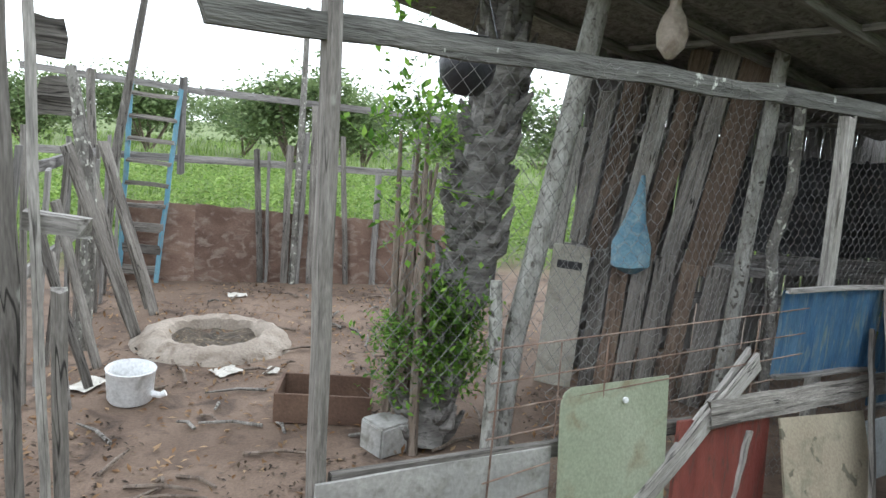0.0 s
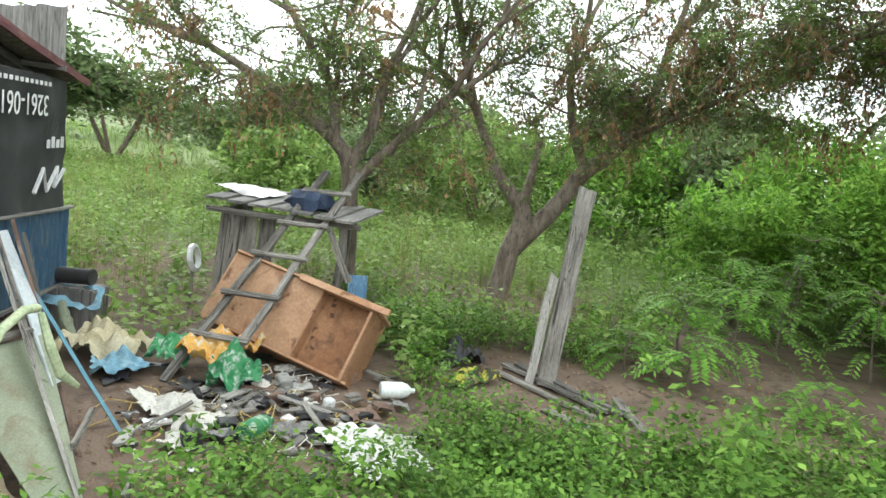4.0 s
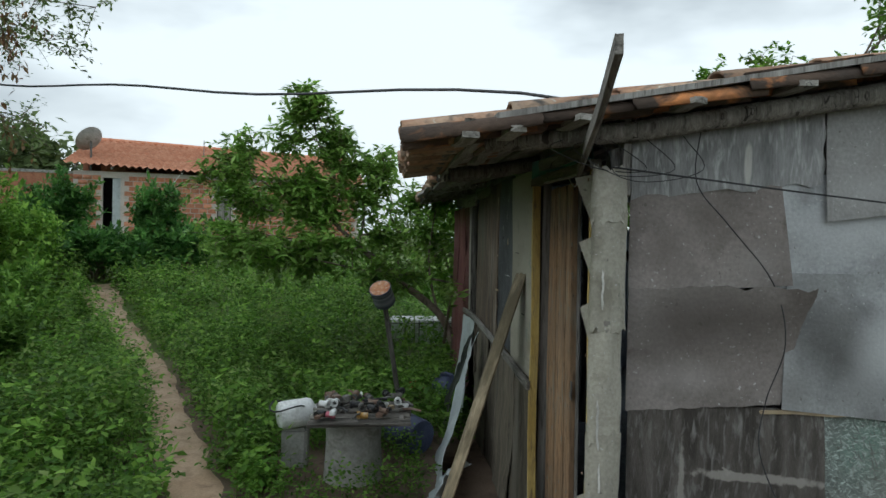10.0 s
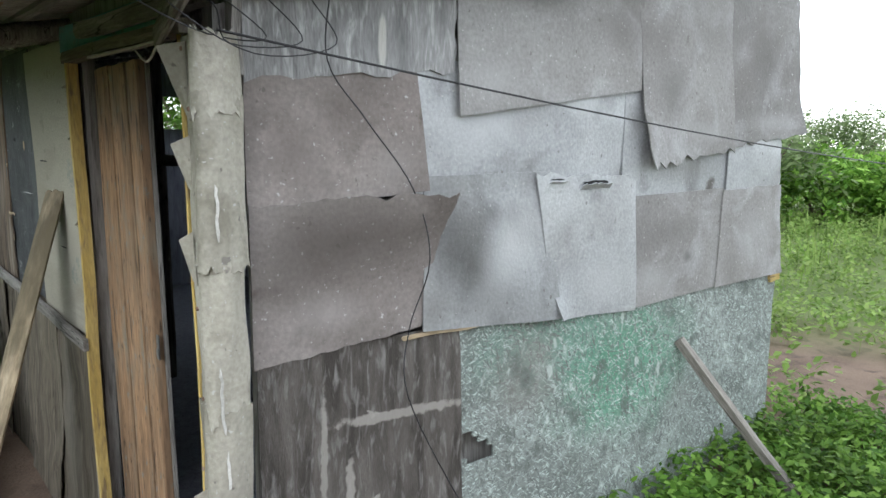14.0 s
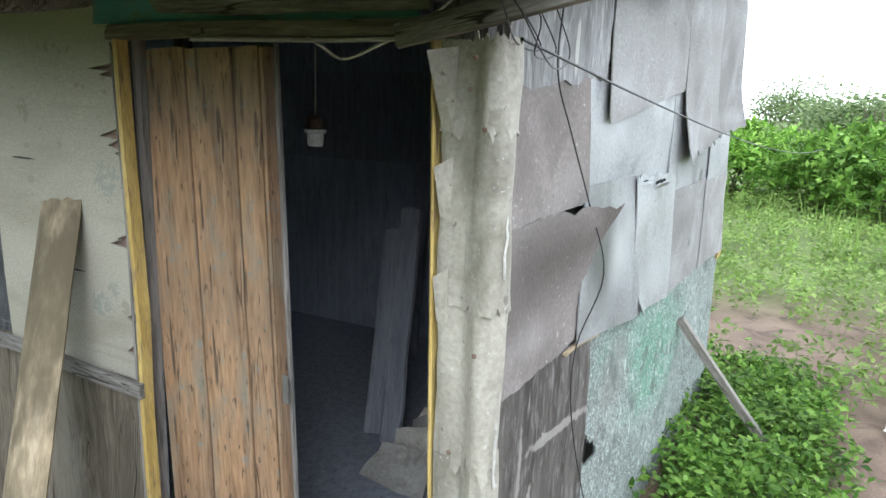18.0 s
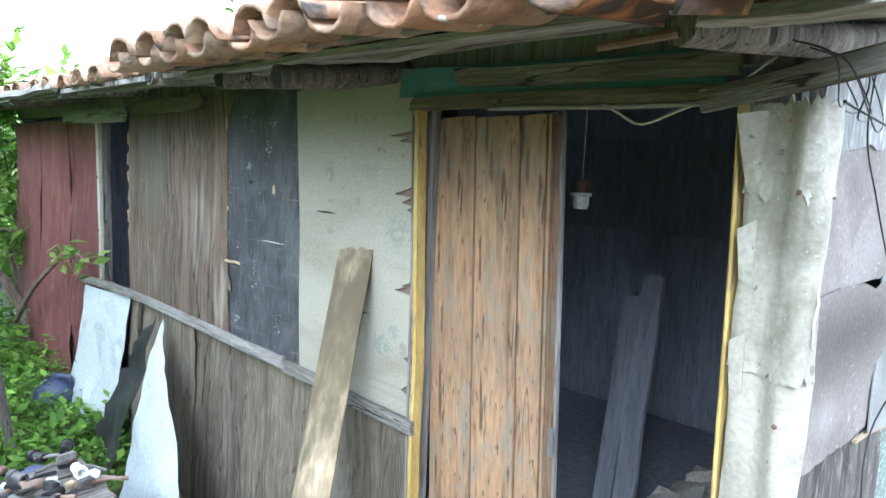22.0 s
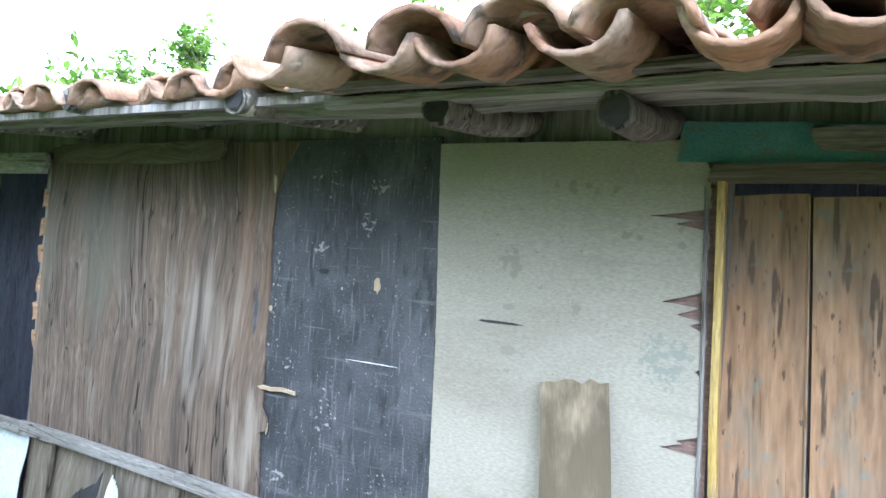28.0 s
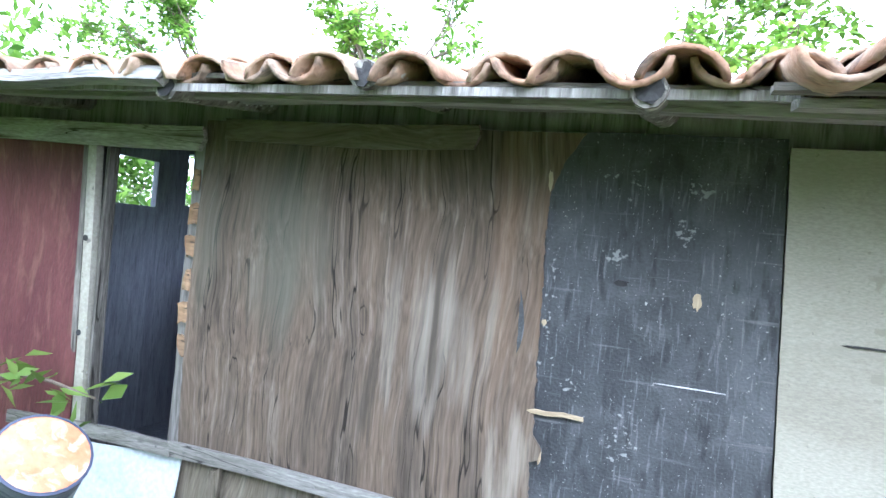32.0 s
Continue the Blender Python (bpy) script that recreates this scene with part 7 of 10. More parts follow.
side = thing("yard_side_fence", (-0.75, 5.2, 0), "side fence of rails and rough pickets", "fence")
for k in range(13):
    y = 3.3 + 0.33 * k
    plank("picket", (-0.72 - 0.02 * (k % 3), y, 0), (-0.70 + 0.03 * ((k * 7) % 3), y + 0.06, 1.3 + 0.25 * ((k * 5) % 4) / 3), 0.07, 0.025, M_grey_wood if k % 2 else M_dark_wood, side, "", (1, 0, 0), 400 + k)
for k, z in enumerate((0.7, 1.3)):
    plank("rail", (-0.70, 2.2, z), (-0.85, 7.55, z), 0.08, 0.035, M_dark_wood, side, "dark rail", (1, 0, 0), 415 + k)
part("crooked_post", tube([(-0.62, 5.3, 0), (-0.58, 5.4, 0.9), (-0.62, 5.45, 1.3), (-0.72, 5.5, 1.95)], [0.06, 0.05, 0.05, 0.035], 8, 0.15, 8), M_lichen_wood, side, "crooked post", smooth=True)
for k, (a, b, w) in enumerate((((-0.30, 5.55, 0), (-0.66, 5.1, 1.42), 0.10), ((-0.36, 5.85, 0), (-0.64, 5.45, 1.40), 0.09), ((-0.25, 6.25, 0), (-0.60, 5.95, 1.44), 0.10), ((-0.32, 6.4, 0), (-0.62, 6.2, 1.30), 0.07), ((-0.45, 4.9, 0), (-0.66, 4.8, 1.1), 0.07), ((-0.42, 4.5, 0), (-0.66, 4.45, 0.95), 0.06), ((-0.48, 4.2, 0.0), (-0.66, 4.7, 0.8), 0.06))):
    a, b = Vector(a), Vector(b)
    lone("leaning_plank", board((b - a).length, w, 0.022, 0.005, 6, 420 + k, 0.008), M_grey_wood, "grey plank leaning on the side fence", "plank", "planks leaning on the side fence", m=span_pose(a, b, (0.8, -0.6, 0)))

ring = lone("clay_ring", lathe([(0.30, -0.16), (0.32, 0.02), (0.36, 0.085), (0.43, 0.10), (0.50, 0.07), (0.58, 0.005), (0.60, -0.05)], 40, 0.035, 4), M_clay, "low ring of dried clay round a pit in the yard", "ring", m=pose(0.26, 5.45, 0.0), smooth=True)
lone("pit_litter", lathe([(0, 0.015), (0.15, 0.022), (0.33, 0.018), (0.34, -0.02)], 24, 0.12, 6), surface("dark_pit_litter", (0.05, 0.04, 0.03), (0.10, 0.08, 0.06), (0.2, 0.16, 0.1), scale=9, bump=0.8), "dark wet litter in the pit", "litter", m=pose(0.26, 5.45, 0.0))
bucket = thing("white_bucket", (-0.17, 4.31, 0), "dirty white plastic bucket with a spout", "bucket")
part("body", lathe([(0, 0.006), (0.115, 0.0), (0.125, 0.02), (0.135, 0.19), (0.14, 0.195), (0.134, 0.2), (0.128, 0.19), (0.118, 0.02), (0, 0.012)], 28), M_white_plastic, bucket, "", pose(-0.17, 4.31, 0.012, 3, 2, 0), smooth=True)
part("spout", tube([(-0.05, 4.27, 0.06), (0.0, 4.25, 0.055), (0.03, 4.25, 0.07)], [0.022, 0.018, 0.02], 8), M_white_plastic, bucket, "short white spout", smooth=True)
trough = thing("wooden_trough", (0.93, 4.0, 0), "open brown wooden box on the yard floor", "box")
mt = pose(0.93, 4.02, 0, 0, 0, -12)
for k, (sx, sy, x, y) in enumerate(((0.55, 0.018, 0, -0.17), (0.55, 0.018, 0, 0.17), (0.018, 0.32, -0.266, 0), (0.018, 0.32, 0.266, 0))):
    part("side", block(sx, sy, 0.17, 0.003), surface("brown_trough_wood", (0.10, 0.06, 0.042), (0.15, 0.095, 0.065), scale=3) if k == 0 else bpy.data.materials["brown_trough_wood"], trough, "", mt @ pose(x, y, 0.01))
part("bottom", block(0.53, 0.32, 0.012, 0), bpy.data.materials["brown_trough_wood"], trough, "", mt @ pose(0, 0, 0.008))
lone("concrete_block", block(0.21, 0.19, 0.17, 0.012, 3, 0.006), M_concrete, "grey concrete block on the yard floor", "block", m=pose(1.20, 3.52, 0.0, 0, 0, 25))
for k, (x, y, w, h, yaw) in enumerate(((0.36, 4.75, 0.17, 0.14, 30), (0.66, 4.74, 0.09, 0.12, -20), (-0.45, 4.55, 0.2, 0.16, 60), (0.42, 6.9, 0.18, 0.1, 10))):
    lone("paper_scrap", sheet((-w / 2, -h / 2, 0), (w / 2, -h / 2, 0), (w / 2, h / 2, 0), (-w / 2, h / 2, 0), 6, 6, 0.002, (0.01, 0.01, 0.01, 0.01), 0.02, seed=90 + k, freq=9), M_cloth, "white scrap of paper on the yard floor", "scrap", "scraps on the yard floor", m=pose(x, y, 0.018, 0, 0, yaw))
hb = thing("hanging_bag", (2.97, 4.1, 1.2), "light blue net bag hanging on the plank wall", "bag")
part("bag", tube([qp(0.58, 1.52, 0.08), qp(0.58, 1.40, 0.09), qp(0.57, 1.22, 0.10), qp(0.55, 1.06, 0.11), qp(0.56, 0.93, 0.11), qp(0.56, 0.88, 0.10)], [0.012, 0.03, 0.07, 0.125, 0.12, 0.05], 14, 0.12, 3), M_blue_cloth, hb, "", smooth=True)
lone("hanging_pot", lathe([(0, 0), (0.06, 0.01), (0.10, 0.06), (0.11, 0.12), (0.095, 0.18), (0.06, 0.21), (0.07, 0.23), (0.06, 0.23), (0.05, 0.21), (0, 0.2)], 20), M_black_plastic, "dark round pot hanging under the top rail", "pot", m=pose(1.22, 2.72, 1.82, 10, 0, 0), smooth=True)
wire("pot_wire", [(1.22, 2.72, 2.02), (1.20, 2.5, 2.2), (1.18, 2.28, 1.98)], 0.002, "thin wire holding the pot")
lone("hanging_gourd", lathe([(0, 0), (0.02, 0.005), (0.065, 0.06), (0.075, 0.12), (0.055, 0.19), (0.028, 0.24), (0.03, 0.33), (0.012, 0.38), (0, 0.40)], 16, 0.03, 2), M_clay, "dry brown gourd hanging before the shed", "gourd", m=pose(2.32, 3.06, 2.10), smooth=True)
wire("gourd_string", [(2.32, 3.06, 2.48), (2.33, 3.07, 2.9), (2.35, 3.1, 3.6)], 0.002, "string holding the gourd")
lone("lichened_pole", tube([(1.80, 3.45, 0), (1.86, 3.5, 0.6), (1.97, 3.52, 1.2), (2.14, 3.55, 2.1), (2.22, 3.57, 2.6)], [0.062, 0.06, 0.06, 0.062, 0.055], 12, 0.07, 5), M_pale_lichen, "thick slanting pole white with lichen", "pole", smooth=True)
lone("short_forked_pole", tube([(1.72, 3.38, 0), (1.73, 3.40, 0.5), (1.70, 3.42, 0.95)], [0.045, 0.04, 0.03], 9, 0.1, 6), M_pale_lichen, "short pale pole beside the slanting pole", "pole", smooth=True)
ly = np.random.default_rng(3)
for k in range(90):
    x, y = ly.uniform(-0.4, 2.2), ly.uniform(2.6, 7.3)
    if math.hypot(x - 0.26, y - 5.45) < 0.6:
        continue
    ln, yaw = ly.uniform(0.06, 0.4), ly.uniform(0, 360)
    a = Vector((x, y, 0.015))
    b = a + Vector((math.cos(yaw) * ln, math.sin(yaw) * ln, ly.uniform(0, 0.02)))
    lone("dry_stick", tube([a, a.lerp(b, 0.5) + Vector((0.01, 0.01, 0.012)), b], [0.011, 0.010, 0.006], 6, 0.2, k), M_bark if k % 3 else M_grey_wood, "dry broken stick on the yard floor", "stick", "sticks on the yard floor")

# ---- rubbish heap, hut and ladder ----
hut = thing("plank_hut", (6.9, 1.95, 0), "ramshackle dark plank hut with a flat roof", "hut")
for k, (x, y, x2, y2, z) in enumerate(((6.46, 2.46, 6.58, 2.44, 1.06), (6.62, 1.42, 6.66, 1.40, 1.04), (7.4, 1.55, 7.36, 1.52, 1.06), (7.3, 2.62, 7.26, 2.6, 1.1))):
    plank("leg", (x, y, 0), (x2, y2, z), 0.08, 0.06, M_grey_wood, hut, "", (-1, 0, 0), 450 + k)
for k in range(7):
    y = 1.30 + 0.19 * k
    plank("roof_board", (6.42, y + 0.06, 1.08 + 0.01 * k), (7.55, y, 1.10 + 0.012 * k), 0.17, 0.025, M_dark_wood, hut, "", (0, 0, 1), 455 + k)
for k in range(5):
    plank("wall_board", (6.62 + 0.15 * k, 2.5 + 0.01 * k, 0), (6.66 + 0.15 * k, 2.48, 1.05), 0.145, 0.02, M_dark_wood if k % 2 else M_grey_wood, hut, "", (0, -1, 0), 465 + k)
for k in range(3):
    plank("wall_board", (6.50, 2.40 - 0.16 * k, 0), (6.58, 2.38 - 0.16 * k, 1.03), 0.15, 0.02, M_grey_wood, hut, "", (-1, 0, 0), 472 + k)
plank("rail", (6.40, 2.55, 1.05), (6.58, 1.25, 1.03), 0.06, 0.05, M_grey_wood, hut, "", (-1, 0, 0), 476)
plank("brace", (6.56, 1.3, 0.55), (6.50, 1.5, 1.0), 0.06, 0.03, M_pale_wood, hut, "", (-1, 0, 0), 477)
part("blue_barrel_strip", sheet((6.62, 1.30, 0.1), (6.72, 1.15, 0.1), (6.70, 1.16, 0.6), (6.60, 1.31, 0.6), 4, 6, 0.004, seed=75), M_blue_metal, hut, "blue strip")
lone("folded_dark_cloth", lathe([(0, 0), (0.16, 0.01), (0.20, 0.07), (0.15, 0.13), (0.05, 0.16), (0, 0.165)], 18, 0.25, 5), surface("dark_blue_cloth", (0.02, 0.03, 0.06), (0.05, 0.07, 0.12), scale=6, bump=0.6), "dark blue cloth bundle on the hut roof", "bundle", m=pose(6.75, 1.75, 1.115), smooth=True)
lone("bent_roof_sheet", sheet((6.7, 2.2, 1.16), (6.9, 2.7, 1.17), (7.4, 2.6, 1.22), (7.2, 2.1, 1.2), 8, 6, 0.006, seed=76, bulge=0.06), M_black_plastic, "black bent sheet on the hut roof", "sheet", smooth=True)
ld = thing("wooden_ladder", (5.05, 2.0, 0), "grey wooden ladder leaning on the hut", "ladder")
A0, A1, B0, B1 = Vector((5.08, 2.19, 0)), Vector((7.02, 1.70, 1.45)), Vector((5.01, 1.84, 0)), Vector((7.05, 1.40, 1.46))
plank("stile", A0, A1, 0.07, 0.04, M_grey_wood, ld, "", (-0.5, 0, 1), 480)
plank("stile", B0, B1, 0.07, 0.04, M_grey_wood, ld, "", (-0.5, 0, 1), 481)
for k, q in enumerate((0.17, 0.34, 0.52, 0.68, 0.86)):
    plank("rung", A0.lerp(A1, q) + Vector((-0.02, 0.06, 0.03)), B0.lerp(B1, q) + Vector((-0.02, -0.06, 0.03)), 0.055, 0.025, M_grey_wood, ld, "", (-0.5, 0, 1), 482 + k)
cab = thing("tipped_cabinet", (5.6, 1.5, 0), "orange-brown plywood cabinet tipped on its back, water-stained", "cabinet")
U, V = Vector((0.30, -0.14, 0.47)), Vector((-0.43, -1.22, -0.20))
W = U.cross(V).normalized()
W = W if W.x > 0 else -W
C0 = Vector((5.85, 2.28, 0.28))


def cab_box(name, u0, u1, v0, v1, w0, w1, mt_, label=""):
    bm = bmesh.new()
    vs_ = [bm.verts.new(C0 + U * u + V * v + W * w) for w in (w0, w1) for v in (v0, v1) for u in (u0, u1)]
    for q in ((0, 1, 3, 2), (4, 6, 7, 5), (0, 4, 5, 1), (2, 3, 7, 6), (0, 2, 6, 4), (1, 5, 7, 3)):
        bm.faces.new([vs_[i] for i in q])
    bmesh.ops.recalc_face_normals(bm, faces=bm.faces[:])
    bmesh.ops.bevel(bm, geom=bm.edges[:], offset=0.004, segments=1, affect="EDGES")
    return part(name, bm, mt_, cab, label)


cab_box("front_panel", 0, 1, 0, 0.66, 0, 0.018, M_orange_ply, "peeling orange-brown panel")
cab_box("inner_panel", 0, 1, 0.66, 1.0, 0.10, 0.118, M_orange_dark, "darker stained inner panel")
cab_box("divider", 0, 1, 0.65, 0.665, 0.0, 0.12, M_orange_ply)
cab_box("side_panel", -0.035, 0, 0, 1.05, -0.01, 0.30, M_orange_ply)
cab_box("side_panel", 1.0, 1.035, 0, 1.05, -0.03, 0.30, M_orange_ply)
cab_box("end_panel", 0, 1, 0, -0.015, 0, 0.28, M_orange_ply)
cab_box("end_panel", -0.03, 1.03, 1.0, 1.02, -0.03, 0.30, M_orange_ply)
cab_box("top_strip", 0.96, 1.05, 0.5, 1.12, -0.06, -0.03, M_orange_ply, "loose edge strip")
gpost = thing("grey_stump_post", (6.2, -0.45, 0), "thick grey weathered post split down one side", "post")
plank("heartwood", (6.20, -0.47, 0), (6.44, -0.60, 1.62), 0.17, 0.12, M_grey_wood, gpost, "", (-1, 0, 0), 490, 0.008, 0.03)
plank("sapwood", (6.16, -0.33, 0), (6.30, -0.42, 0.92), 0.09, 0.07, M_pale_wood, gpost, "pale split side", (-1, 0, 0), 491, 0.008, 0.04)
for k, (a, b, w) in enumerate((((6.55, -0.15, 0.03), (5.75, -0.90, 0.03), 0.10), ((6.5, -0.25, 0.06), (5.70, -0.98, 0.05), 0.08), ((6.35, -0.05, 0.02), (5.6, -0.80, 0.02), 0.07), ((5.95, -1.0, 0.05), (5.4, -1.12, 0.03), 0.08), ((5.6, -0.45, 0.02), (5.25, -0.80, 0.02), 0.10), ((6.1, -0.4, 0.08), (5.66, -0.82, 0.07), 0.06))):
    a, b = Vector(a), Vector(b)
    lone("fallen_plank", board((b - a).length, w, 0.025, 0.01, 7, 500 + k, 0.02), M_grey_wood, "grey rotten plank lying on the ground", "plank", "fallen planks", m=span_pose(a, b, (0, 0, 1)))


def crumple(name, x, y, w, h, z, mt_, label, cat, seed, tall=0.12, freq=7.5):
    return lone(name, sheet((-w / 2, -h / 2, 0), (w / 2, -h / 2, 0), (w / 2, h / 2, 0), (-w / 2, h / 2, 0), 26, 22, 0.004, (0.014, 0.014, 0.014, 0.014), tall * 0.85, (0.5, 0.5, tall * 1.3, 0.75), seed, freq), mt_, label, cat, m=pose(x, y, z, 0, 0, seed * 40), smooth=True)


M_yellow_plastic = surface("orange_printed_plastic", (0.52, 0.25, 0.05), (0.55, 0.34, 0.08), (0.5, 0.52, 0.46), scale=7, rough=0.5)
M_green_plastic = surface("green_printed_plastic", (0.02, 0.16, 0.06), (0.05, 0.25, 0.09), (0.5, 0.55, 0.48), scale=7, rough=0.5)
M_clear = surface("cloudy_plastic", (0.55, 0.60, 0.58), (0.66, 0.7, 0.68), scale=5, rough=0.25)
crumple("white_sack", 4.42, 0.62, 0.62, 0.42, 0.06, M_sack, "crumpled white woven sack in the weeds", "sack", 1, 0.10, 4.5)
crumple("crumpled_cloth", 5.35, 2.75, 0.55, 0.45, 0.10, surface("yellowed_cloth", (0.46, 0.40, 0.25), (0.55, 0.5, 0.36), scale=5, bump=0.5), "heap of yellowed cloth by the fence", "cloth heap", 2, 0.16)
crumple("crumpled_cloth", 5.1, 2.5, 0.35, 0.3, 0.06, M_blue_cloth, "pale blue-green rag by the fence", "rag", 3, 0.10)
crumple("printed_bag", 5.45, 1.95, 0.55, 0.35, 0.16, M_yellow_plastic, "orange and white plastic bag behind the ladder", "plastic bag", 4, 0.14)
crumple("printed_bag", 5.15, 1.72, 0.42, 0.34, 0.10, M_green_plastic, "green and white plastic bag under the ladder", "plastic bag", 5, 0.16)
crumple("printed_bag", 5.35, 2.25, 0.30, 0.3, 0.12, M_green_plastic, "green plastic bag beside the ladder", "plastic bag", 6, 0.15)
crumple("black_bag", 6.45, 0.25, 0.38, 0.32, 0.05, M_black_plastic, "black plastic bag on the ground", "plastic bag", 7, 0.16)
crumple("netted_tyre_piece", 5.95, 0.12, 0.50, 0.18, 0.05, surface("yellow_black_net", (0.05, 0.05, 0.03), (0.42, 0.40, 0.06), scale=9, edge=(0.48, 0.54)), "yellow and black netting on the ground", "netting", 8, 0.10)
crumple("rag", 4.35, 1.65, 0.5, 0.2, 0.05, M_cloth, "long dirty white rag on the rubbish", "rag", 9, 0.06)
crumple("rag", 4.65, 1.9, 0.3, 0.3, 0.04, M_cloth, "dirty white rag on the rubbish", "rag", 10, 0.07)
crumple("flower_rag", 3.6, 1.15, 0.22, 0.16, 0.04, M_yellow_plastic, "scrap of orange plastic in the weeds", "scrap", 11, 0.05)
for k, (x, y, yaw) in enumerate(((5.35, 0.75, 20), (4.35, 1.35, 70), (4.15, 1.55, 120))):
    bt = lone("plastic_bottle", lathe([(0, 0), (0.055, 0.004), (0.06, 0.03), (0.06, 0.16), (0.045, 0.20), (0.018, 0.225), (0.018, 0.25), (0, 0.25)], 16), (M_clear, M_green_plastic, M_black_plastic)[k], ("cloudy plastic jug lying on its side", "small green bottle lying on the rubbish", "dark round bottle lying in the weeds")[k], "bottle", m=pose(x, y, 0.075, 90, 0, yaw), smooth=True)
for k, (x, y, yaw) in enumerate(((5.66, 1.02, 15), (6.6, 0.7, 60), (5.28, 1.41, 30))):
    lone("brick", block(0.19, 0.09, 0.09, 0.006, k, 0.004), M_rust if k != 2 else M_concrete, "broken red brick under the cabinet" if k != 2 else "grey concrete brick on the rubbish", "brick", m=pose(x, y, 0.0 if k < 3 else 0.092, 0, 0, yaw))
rub = np.random.default_rng(11)
RUB = [M_cloth, M_grey_wood, M_concrete, M_rubber, M_white_plastic, M_rust, M_dark_wood, M_pale_wood, M_black_plastic, M_rubber]
for k in range(190):
    x, y = rub.normal(4.85, 0.5), rub.normal(1.35, 0.42)
    if x < 3.9:
        continue
    kind = k % 4
    mt_ = RUB[int(rub.integers(len(RUB)))]
    z = 0.01 + 0.03 * rub.random()
    if kind == 0:
        lone("plank_scrap", board(rub.uniform(0.1, 0.4), rub.uniform(0.03, 0.07), 0.015, 0.006, 3, k, 0.01), M_grey_wood if k % 3 else M_pale_wood, "broken board scrap on the rubbish heap", "scrap", "scraps on the rubbish heap", m=pose(x, y, z + 0.02, 90 + rub.uniform(-8, 8), 0, rub.uniform(0, 360)))
    elif kind == 1:
        w = rub.uniform(0.08, 0.22)
        lone("torn_scrap", sheet((-w / 2, -w / 3, 0), (w / 2, -w / 3, 0), (w / 2, w / 3, 0), (-w / 2, w / 3, 0), 6, 5, 0.003, (0.02, 0.02, 0.02, 0.02), 0.05, seed=k, freq=9), mt_, "torn scrap on the rubbish heap", "scrap", "scraps on the rubbish heap", m=pose(x, y, z + 0.02, rub.uniform(-15, 15), rub.uniform(-15, 15), rub.uniform(0, 360)), smooth=True)
    elif kind == 2:
        lone("rubble_piece", block(rub.uniform(0.05, 0.14), rub.uniform(0.04, 0.1), rub.uniform(0.03, 0.07), 0.006, k, 0.012), mt_, "broken lump on the rubbish heap", "rubble", "scraps on the rubbish heap", m=pose(x, y, 0.005, 0, 0, rub.uniform(0, 360)))
    else:
        a = rub.uniform(0, 6.3)
        pts = [(x + 0.1 * math.cos(a + q * 0.9) * (1 + 0.2 * q), y + 0.1 * math.sin(a + q * 0.9), 0.03 + 0.02 * (q % 2)) for q in range(6)]
        lone("wire_scrap", tube(pts, 0.004, 5), M_cloth if k % 8 == 3 else (M_yellow if k % 8 == 7 else M_rubber), "curled scrap of cable on the rubbish heap", "cable", "scraps on the rubbish heap")
rt = thing("rubber_roll", (5.8, 3.3, 0.0), "black rolled rubber mat over faded blue cloth by the fence", "roll")
part("roll", tube([(5.82, 3.62, 0.43), (5.8, 3.15, 0.46)], 0.062, 18, 0.02, 3), M_rubber, rt, "black roll", smooth=True)
part("cloth", sheet((5.70, 3.02, 0.24), (5.66, 3.55, 0.22), (5.80, 3.55, 0.375), (5.82, 3.06, 0.385), 14, 10, 0.004, (0.02, 0.02, 0, 0), 0.05, seed=77, freq=6), M_blue_cloth, rt, "faded blue cloth", smooth=True)
part("stand", block(0.22, 0.5, 0.37, 0.01, 4, 0.01), M_dark_wood, rt, "dark box under the roll", pose(5.84, 3.34, 0, 0, 0, -3))
hc = flow([(5.70, 3.33, 0.26), (5.62, 3.24, 0.14), (5.52, 3.10, 0.05), (5.38, 2.86, 0.035), (5.30, 2.66, 0.03)], 5)
part("trailing_cloth", tube(hc, [0.028 + 0.02 * math.sin(i * 0.3) for i in range(len(hc))], 10, 0.14, 5), M_hard_green, rt, "grey-green rag that trails to the ground", smooth=True)
lone("bucket_rim", lathe([(0.10, -0.025), (0.13, -0.02), (0.135, 0.0), (0.13, 0.02), (0.10, 0.025), (0.10, -0.025)], 24), M_white_plastic, "white plastic ring in the grass", "ring", m=pose(6.9, 2.84, 0.50, 78, 25, 0), smooth=True)
lone("grass_stake", tube([(6.93, 2.87, 0), (6.92, 2.86, 0.52)], 0.015, 6), M_grey_wood, "stake that holds a white ring", "stake")


# ---- trees ----
def grow(bm, p, d, r, length, depth, rnd, tips, droop=0.0, spread=0.6, sides=7):
    """Adds a branch and its side branches to bm and notes twig ends."""
    n = 4
    pts, rad = [p], [r]
    q, dd = p.copy(), d.normalized()
    for i in range(n):
        dd = (dd + Vector((rnd.uniform(-1, 1), rnd.uniform(-1, 1), rnd.uniform(-0.8, 1) - droop)) * 0.22).normalized()
        q = q + dd * length / n
        pts.append(q)
        rad.append(max(0.004, r * (1 - 0.45 * (i + 1) / n)))
    tube(pts, rad, max(4, sides), 0.06, 1, True, bm)
    if depth == 0:
        tips.extend(pts[1:])
        return
    for i in range(3 if depth > 1 else 4):
        k = rnd.choice((2, 3, 4))
        nd = (dd + Vector((rnd.uniform(-1, 1), rnd.uniform(-1, 1), rnd.uniform(-0.5, 0.9) - droop)) * spread).normalized()
        grow(bm, pts[k], nd, rad[k] * 0.68, length * rnd.uniform(0.55, 0.8), depth - 1, rnd, tips, droop, spread, sides - 1)


